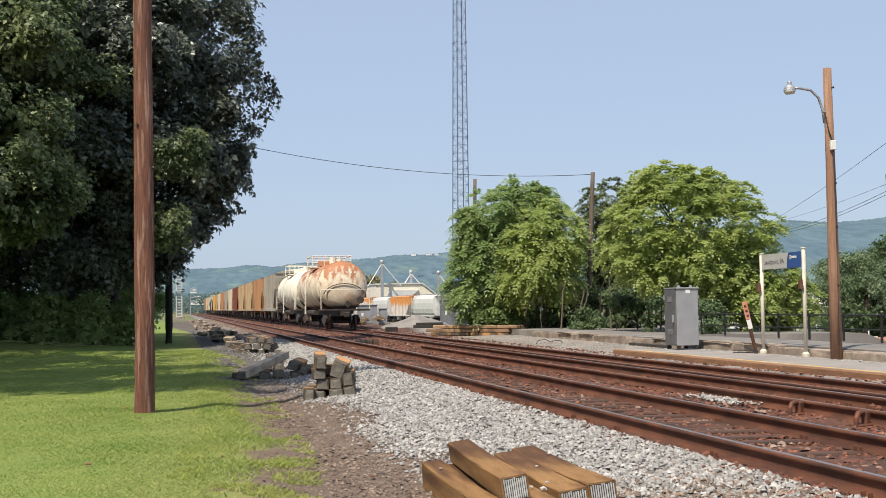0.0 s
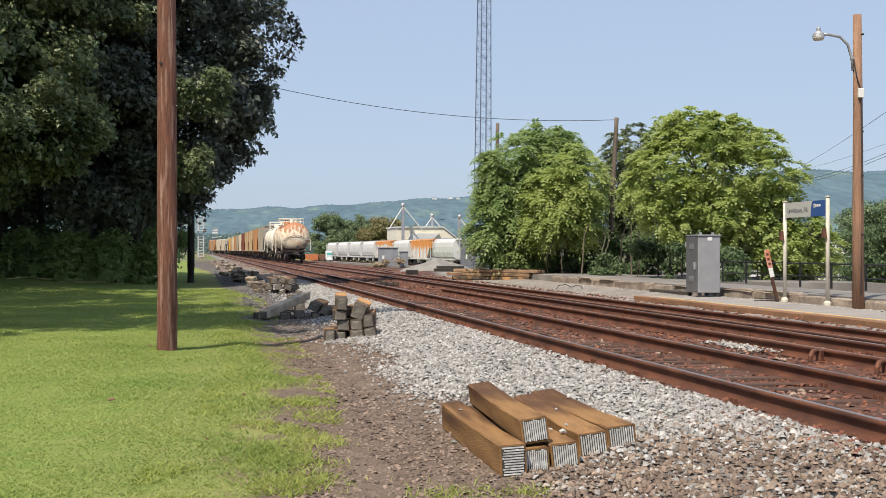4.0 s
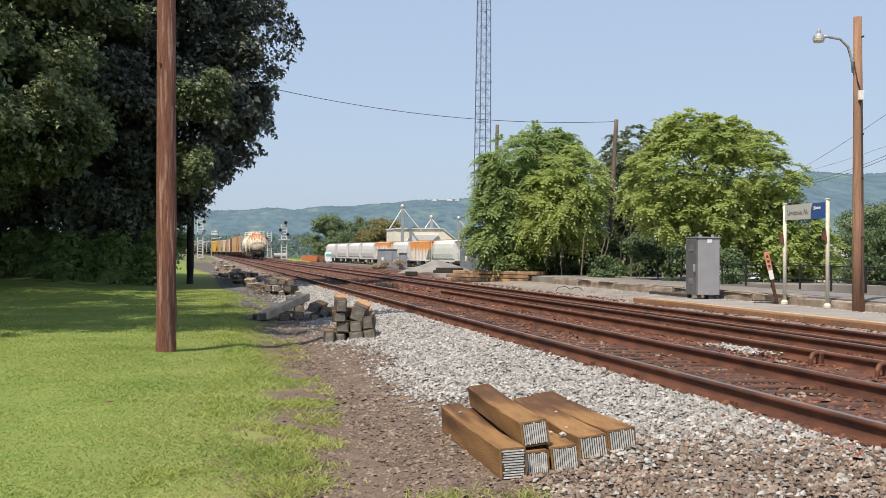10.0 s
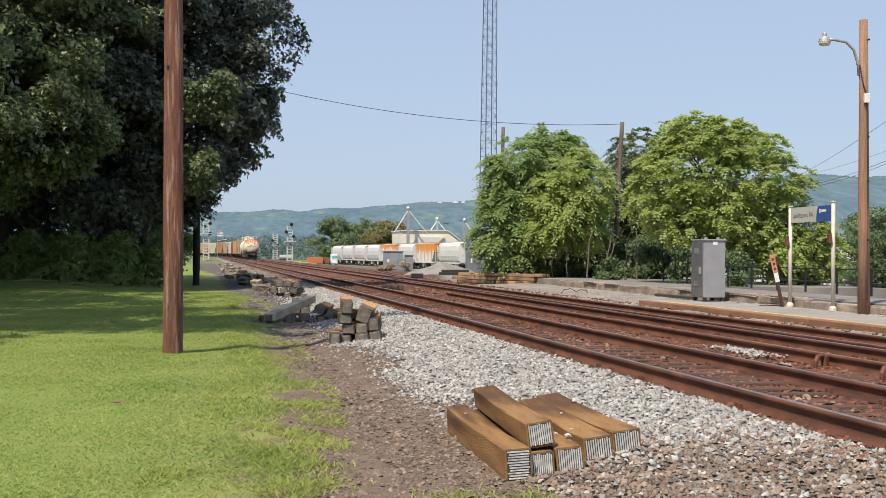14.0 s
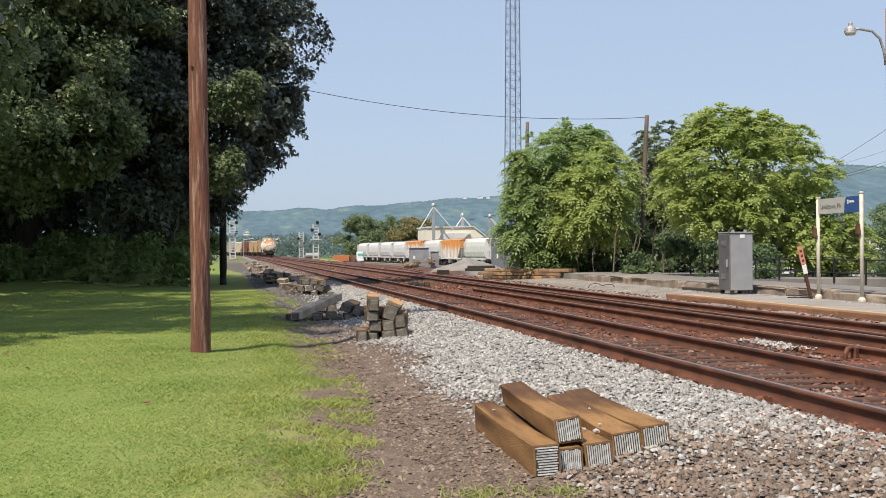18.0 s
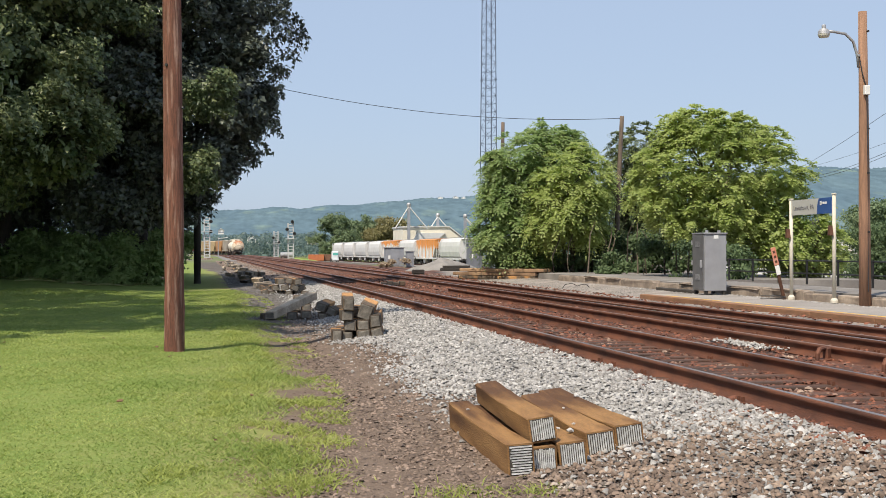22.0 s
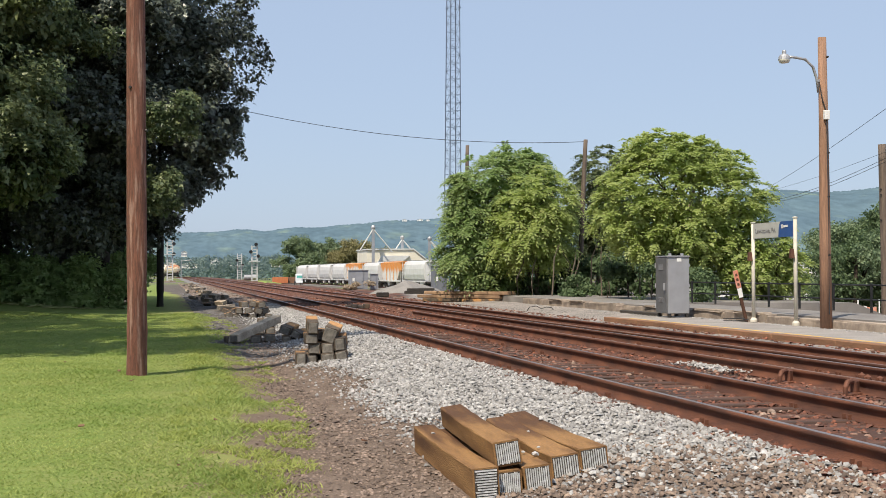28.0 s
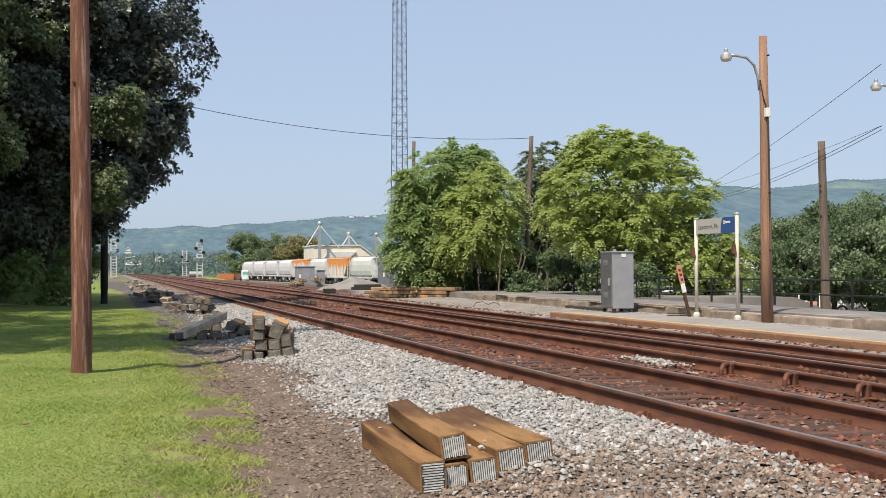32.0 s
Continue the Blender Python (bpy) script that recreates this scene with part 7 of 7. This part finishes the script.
# ---- sleepers under the rails ----
def sleepers(name, cx, y0, count, extra, label):
    tr = thing(name, 0, 0, 0, 0, label, "track", kind="structure")
    me = mesh_of(box(bmesh.new(), -1.3, 1.3, -0.115, 0.115, -0.16, 0.0, 0.012), "sleeper", M_TIE_OLD)
    rr = random.Random(int(cx * 10))
    for i in range(count):
        y = y0 + 0.53 * i + rr.uniform(-0.02, 0.02)
        o = part("sleeper", me, None, tr, m=pose(cx + float(bend(y)) + rr.uniform(-0.04, 0.04), y, 0.197 + rr.uniform(-0.02, 0.006), 0, 0, rr.uniform(-1.2, 1.2)))
    pm = mesh_of(box(bmesh.new(), -0.14, 0.14, -0.09, 0.09, 0, 0.014, 0.003), "tie_plate", M_RAIL)
    sp = bmesh.new()
    for sx, sy in ((-0.1, -0.05), (0.1, 0.05), (0.1, -0.05), (-0.1, 0.05)):
        box(sp, sx - 0.014, sx + 0.014, sy - 0.012, sy + 0.012, 0.0, 0.055)
    sm_ = mesh_of(sp, "spikes", M_RAIL)
    for i in range(min(count, 70)):
        y = y0 + 0.53 * i
        for g in (-0.755, 0.755):
            part("tie_plate", pm, None, tr, m=pose(cx + g, y, 0.176))
            if rr.random() < 0.35:
                part("spikes", sm_, None, tr, m=pose(cx + g, y, 0.186))
    v, f = [], []
    for i in range(extra):
        y = y0 + 0.53 * (count + i)
        b = len(v)
        x = cx + float(bend(y))
        v += [(x + sx * 1.3, y + sy * 0.115, z) for sx in (-1, 1) for sy in (-1, 1) for z in (0.03, 0.186)]
        f += [tuple(b + k for k in q) for q in ((0, 1, 3, 2), (4, 6, 7, 5), (0, 4, 5, 1), (2, 3, 7, 6), (1, 5, 7, 3))]
    o = bulk("far_sleepers", v, f, M_TIE_OLD, tr)
    tagged(o, kind="stuff")


sleepers("near_track", 5.885, 3.0, 230, 700, "near track of old brown sleepers carrying rusty rails")
sleepers("far_track", 10.0, 6.0, 230, 700, "far track of old brown sleepers carrying rusty rails")


# ---- stones, pebbles and grass ----
def stones(name, pts, sizes, material, label, seed, flat=0.7):
    """Angular stones scattered on the ground: squashed, turned octahedra with cut corners."""
    rng = np.random.RandomState(seed)
    base = np.array([(1, 0, 0), (0, 1, 0), (-1, 0, 0), (0, -1, 0), (0.35, 0.3, 0.9), (-0.4, -0.2, 0.8), (0.1, 0.1, -0.8), (0.75, 0.7, 0.15), (-0.7, 0.6, 0.2)])
    tri = np.array([(0, 7, 4), (7, 1, 4), (1, 8, 5), (1, 5, 4), (8, 2, 5), (2, 3, 5), (3, 4, 5), (3, 0, 4), (0, 3, 6)])
    n = len(pts)
    v = base[None] * (0.75 + 0.5 * rng.rand(n, 9, 1)) * (0.6 + 0.6 * rng.rand(n, 1, 3)) * np.array([1, 1, flat])
    a, b = rng.rand(n) * 2 * np.pi, (rng.rand(n) - 0.5) * 1.1
    ca, sa, cb, sb = np.cos(a), np.sin(a), np.cos(b), np.sin(b)
    x, y, z = v[..., 0], v[..., 1], v[..., 2]
    y, z = y * cb[:, None] - z * sb[:, None], y * sb[:, None] + z * cb[:, None]
    x, y = x * ca[:, None] - y * sa[:, None], x * sa[:, None] + y * ca[:, None]
    v = np.stack([x, y, z], -1) * sizes[:, None, None] * 0.5 + pts[:, None]
    f = (np.arange(n)[:, None, None] * 9 + tri[None]).reshape(-1, 3)
    return tagged(bulk(name, v.reshape(-1, 3), f, material), label, "stones", kind="stuff")


PX, PZ = np.array([p[0] for p in prof]), np.array([p[1] for p in prof])


def bed_z(x, y):
    z = np.interp(x, PX, PZ) + np.maximum(0, lawn_z(np.full_like(x, 1.0), y)) * sstep(4.2, 2.5, x)
    return np.maximum(z, lawn_z(x, y))


def scatter(rng, n, x0, x1, y0, y1):
    """More points near y0 than near y1."""
    u = rng.rand(n)
    y = y0 * (y1 / y0) ** u
    x = x0 + (x1 - x0) * rng.rand(n)
    return x, y


rng = np.random.RandomState(21)
x, y = scatter(rng, 84000, 2.0, 4.95, 5.5, 60)
keep = rng.rand(len(x)) < (0.12 + 0.88 * sstep(8.0, 10.6, y - 0.9 * (4 - x))) * (0.1 * sstep(2.0, 2.6, x) + 0.9 * sstep(2.5, 3.1, x + 0.25 * np.sin(y * 0.9) + 0.12 * np.sin(y * 2.3)))
x, y = x[keep], y[keep]
s = (0.026 + 0.034 * rng.rand(len(x)) ** 2) * (1 + 0.008 * y)
stones("ballast_stones", np.stack([x, y, bed_z(x, y) + s * (0.1 + 0.45 * rng.rand(len(x)))], 1), s, M_STONE, "loose pale crushed limestone of the ballast shoulder", 22, 0.95)
x, y = scatter(rng, 15000, 2.4, 4.9, 5.2, 10.6)
keep = rng.rand(len(x)) > 0.85 * sstep(9.0, 10.6, y)
x, y = x[keep], y[keep]
s = 0.024 + 0.036 * rng.rand(len(x)) ** 2
stones("brown_stones", np.stack([x, y, bed_z(x, y) + s * (0.15 + 0.4 * rng.rand(len(x)))], 1), s, M_BROWNSTONE, "brown broken stone mixed into the near shoulder", 26, 0.9)
x, y = scatter(rng, 26000, 4.9, 12.0, 6.5, 60)
keep = (np.abs((y - 3.0 + 0.265) % 0.53 - 0.265) > 0.12) | (rng.rand(len(x)) < 0.5)
x, y = x[keep], y[keep]
s = (0.042 + 0.04 * rng.rand(len(x)) ** 2) * (1 + 0.012 * y)
stones("track_stones", np.stack([x, y, bed_z(x, y) + s * 0.15 * rng.rand(len(x))], 1), s, M_STONE_RUST, "rust-stained crushed stone between the rails", 23)
x, y = scatter(rng, 60000, 0.3, 3.3, 6, 34)
keep = x > np.interp(y, [7, 9, 12, 15, 24, 40], [0.5, 0.7, 1.05, 1.3, 1.5, 1.6]) + 0.15 * rng.normal(size=len(x))
x, y = x[keep], y[keep]
s = (0.009 + 0.036 * rng.rand(len(x)) ** 4) * (1 + 0.02 * y)
stones("path_pebbles", np.stack([x, y, bed_z(x, y) + s * 0.12], 1), s, M_PEBBLE, "small brown pebbles trodden into the path", 24, 0.7)
x, y = scatter(rng, 12000, 1.0, 3.9, 24, 90)
s = (0.03 + 0.05 * rng.rand(len(x)) ** 2) * (1 + 0.008 * y)
stones("cinder_stones", np.stack([x, y, bed_z(x, y)], 1), s, M_CINDER, "dark grey broken stone spread along the path", 29, 0.6)
x, y = scatter(rng, 7000, 1.6, 4.9, 58, 170)
s = 0.07 + 0.16 * rng.rand(len(x)) ** 2
stones("far_rubble", np.stack([x, y, bed_z(x, y)], 1), s, M_PEBBLE, "broken brown stone along the far part of the track", 43, 0.6)
x, y = scatter(rng, 9000, 4.9, 12.6, 56, 170)
s = 0.08 + 0.12 * rng.rand(len(x)) ** 2
stones("far_track_stones", np.stack([x, y, bed_z(x, y)], 1), s, M_STONE_RUST, "rust-stained crushed stone between the far rails", 44, 0.6)
x, y = 4.55 + 0.55 * rng.rand(700), 6.2 + 4.2 * rng.rand(700) ** 1.6
s = 0.03 + 0.06 * rng.rand(700) ** 2
stones("rusty_debris", np.stack([x, y, bed_z(x, y) + s * 0.25], 1), s, M_STONE_RUST, "flaked rust and stained stone beside the near rail", 41, 0.6)
x, y = 13.55 + 0.45 * rng.rand(1500) ** 0.5, 6 + 40 * rng.rand(1500)
s = 0.025 + 0.06 * rng.rand(1500) ** 3
stones("wall_rubble", np.stack([x, y, np.where(y < 32, 0.41, 0.37) + 0.0 * x], 1), s, M_STONE, "pale crumbled concrete lying along the low wall", 27, 0.6)
x, y = 12.0 + 2.0 * rng.rand(9000), 32.2 + 34 * rng.rand(9000)
s = 0.022 + 0.03 * rng.rand(9000) ** 2
stones("platform_gravel", np.stack([x, y, bed_z(x, y) + s * 0.15], 1), s, M_GREYSTONE, "pale grey gravel between the track and the low wall", 28, 0.7)
x, y = rng.normal(8.05, 0.14, 260), rng.normal(17.3, 0.55, 260)
s = 0.04 + 0.03 * rng.rand(260)
stones("pale_stones", np.stack([x, y, np.full(260, 0.2) + 0.03 * rng.rand(260)], 1), s, M_STONE, "small spill of pale stones between the tracks", 25)


def blades(name, x, y, h, label, seed, wide=0.006, mt=M_GRASS, mown=False):
    rng_ = np.random.RandomState(seed)
    n = len(x)
    z = lawn_z(x, y)
    a = rng_.rand(n) * 2 * np.pi
    w_ = wide * (1 + 0.05 * y)
    lean = rng_.normal(size=(n, 2)) * 1.4 * h[:, None]
    p = np.stack([x, y, z - 0.005], 1)
    d = np.stack([np.cos(a) * w_, np.sin(a) * w_, np.zeros(n)], 1)
    t2 = p + np.stack([lean[:, 0], lean[:, 1], h * 0.95], 1)
    if mown:              # cut blades: a single sliver each
        v = np.stack([p - d, p + d, t2], 1).reshape(-1, 3)
        f = np.arange(n)[:, None] * 3 + np.array([[0, 1, 2]])
    else:
        t1 = p + np.stack([lean[:, 0] * 0.4, lean[:, 1] * 0.4, h * 0.6], 1)
        v = np.stack([p - d, p + d, t1 + d * 0.7, t2, t1 - d * 0.7], 1).reshape(-1, 3)
        b = np.arange(n)[:, None] * 5
        f = np.concatenate([b + [0, 1, 2], b + [0, 2, 4], b + [4, 2, 3]], 0)
    return tagged(bulk(name, v, f, mt), label, "grass", kind="stuff")


x, y = scatter(rng, 230000, -6.5, 1.5, 6.5, 44)
LAWN_EDGE = lambda y_: np.interp(y_, [7, 9, 12, 15, 24, 40], [0.25, 0.45, 0.8, 1.05, 1.3, 1.35])
edge = LAWN_EDGE(y) - 0.1 + 0.2 * np.sin(y * 0.8 + 1) + 0.2 * np.sin(y * 2.1) + 0.12 * rng.normal(size=len(x))
keep = (x < edge) & (x > -0.28 * y - 0.5)
x, y = x[keep], y[keep]
patch = 0.5 + 0.5 * np.sin(x * 2.1 + 3 * np.sin(y * 0.5)) * np.sin(y * 0.9 + 1.3)
h = (0.012 + 0.016 * rng.rand(len(x))) * (0.8 + 0.6 * patch) * (1 + 1.6 * sstep(0.0, 0.9, x))
blades("lawn_grass", x, y, h, "short mown grass, yellow-green in the sun", 31, 0.007, M_GRASS, True)
tx, ty = [], []
for cx, cy, r, n in [(1.75, 8.35, 0.3, 240), (0.75, 8.8, 0.3, 300), (0.95, 10.6, 0.3, 400), (1.05, 13.2, 0.35, 600), (1.15, 16.2, 0.3, 500), (1.2, 20.4, 0.5, 700), (1.0, 24, 0.5, 700), (2.25, 8.25, 0.2, 110), (0.6, 6.9, 0.3, 200), (0.75, 9.6, 0.3, 400), (1.25, 27.5, 0.4, 500)]:
    tx.append(rng.normal(cx, r * 0.6, n))
    ty.append(rng.normal(cy, r * 0.5, n))
tx, ty = np.concatenate(tx), np.concatenate(ty)
blades("grass_tufts", tx, ty, 0.02 + 0.04 * rng.rand(len(tx)), "straggling tufts of grass creeping onto the path", 32, 0.005, M_EDGEGRASS)

x, y = scatter(rng, 34000, -0.9, 0.6, 6.5, 40)
x = x + LAWN_EDGE(y)
keep = np.sin(x * 5 + 2 * np.sin(y * 1.7)) * np.sin(y * 2.6 + x) > 0.25
x, y = x[keep], y[keep]
blades("edge_grass", x, y, 0.015 + 0.05 * rng.rand(len(x)), "thin dry grass at the ragged lawn edge", 33, 0.005, M_EDGEGRASS)

# scraps on the path and lawn
rl = random.Random(17)
for i in range(14):
    x, y = rl.uniform(-4, 2.2), rl.uniform(9, 24)
    bm = bmesh.new()
    w_ = rl.uniform(0.018, 0.035)
    box(bm, -w_, w_, -w_ * 0.6, w_ * 0.6, 0, 0.012)
    for v in bm.verts:
        v.co.z += 0.3 * abs(v.co.x)
    tagged(part("dry_leaf", bm, M_LITTER, None, m=pose(x, y, float(lawn_z(x, y)) + 0.02, rl.uniform(-20, 20), rl.uniform(-20, 20), rl.uniform(0, 360))), "curled brown dry leaf lying on the ground", "leaf", "dry leaves")


# ---- what moves ----
def motions():
    """The train draws away along the far track."""
    for car, along in TRAIN:
        walk(car, [(t, track_pose(place_of_end(t) + along)) for t in (0, 1, 2, 3, 4, 5, 6, 7, 8, 9, 10, 11, 12, 13, 14, 15, 16, 17, 18, 19, 20, 22, 24, 25, 26, 28, 30, 32)])


motions()
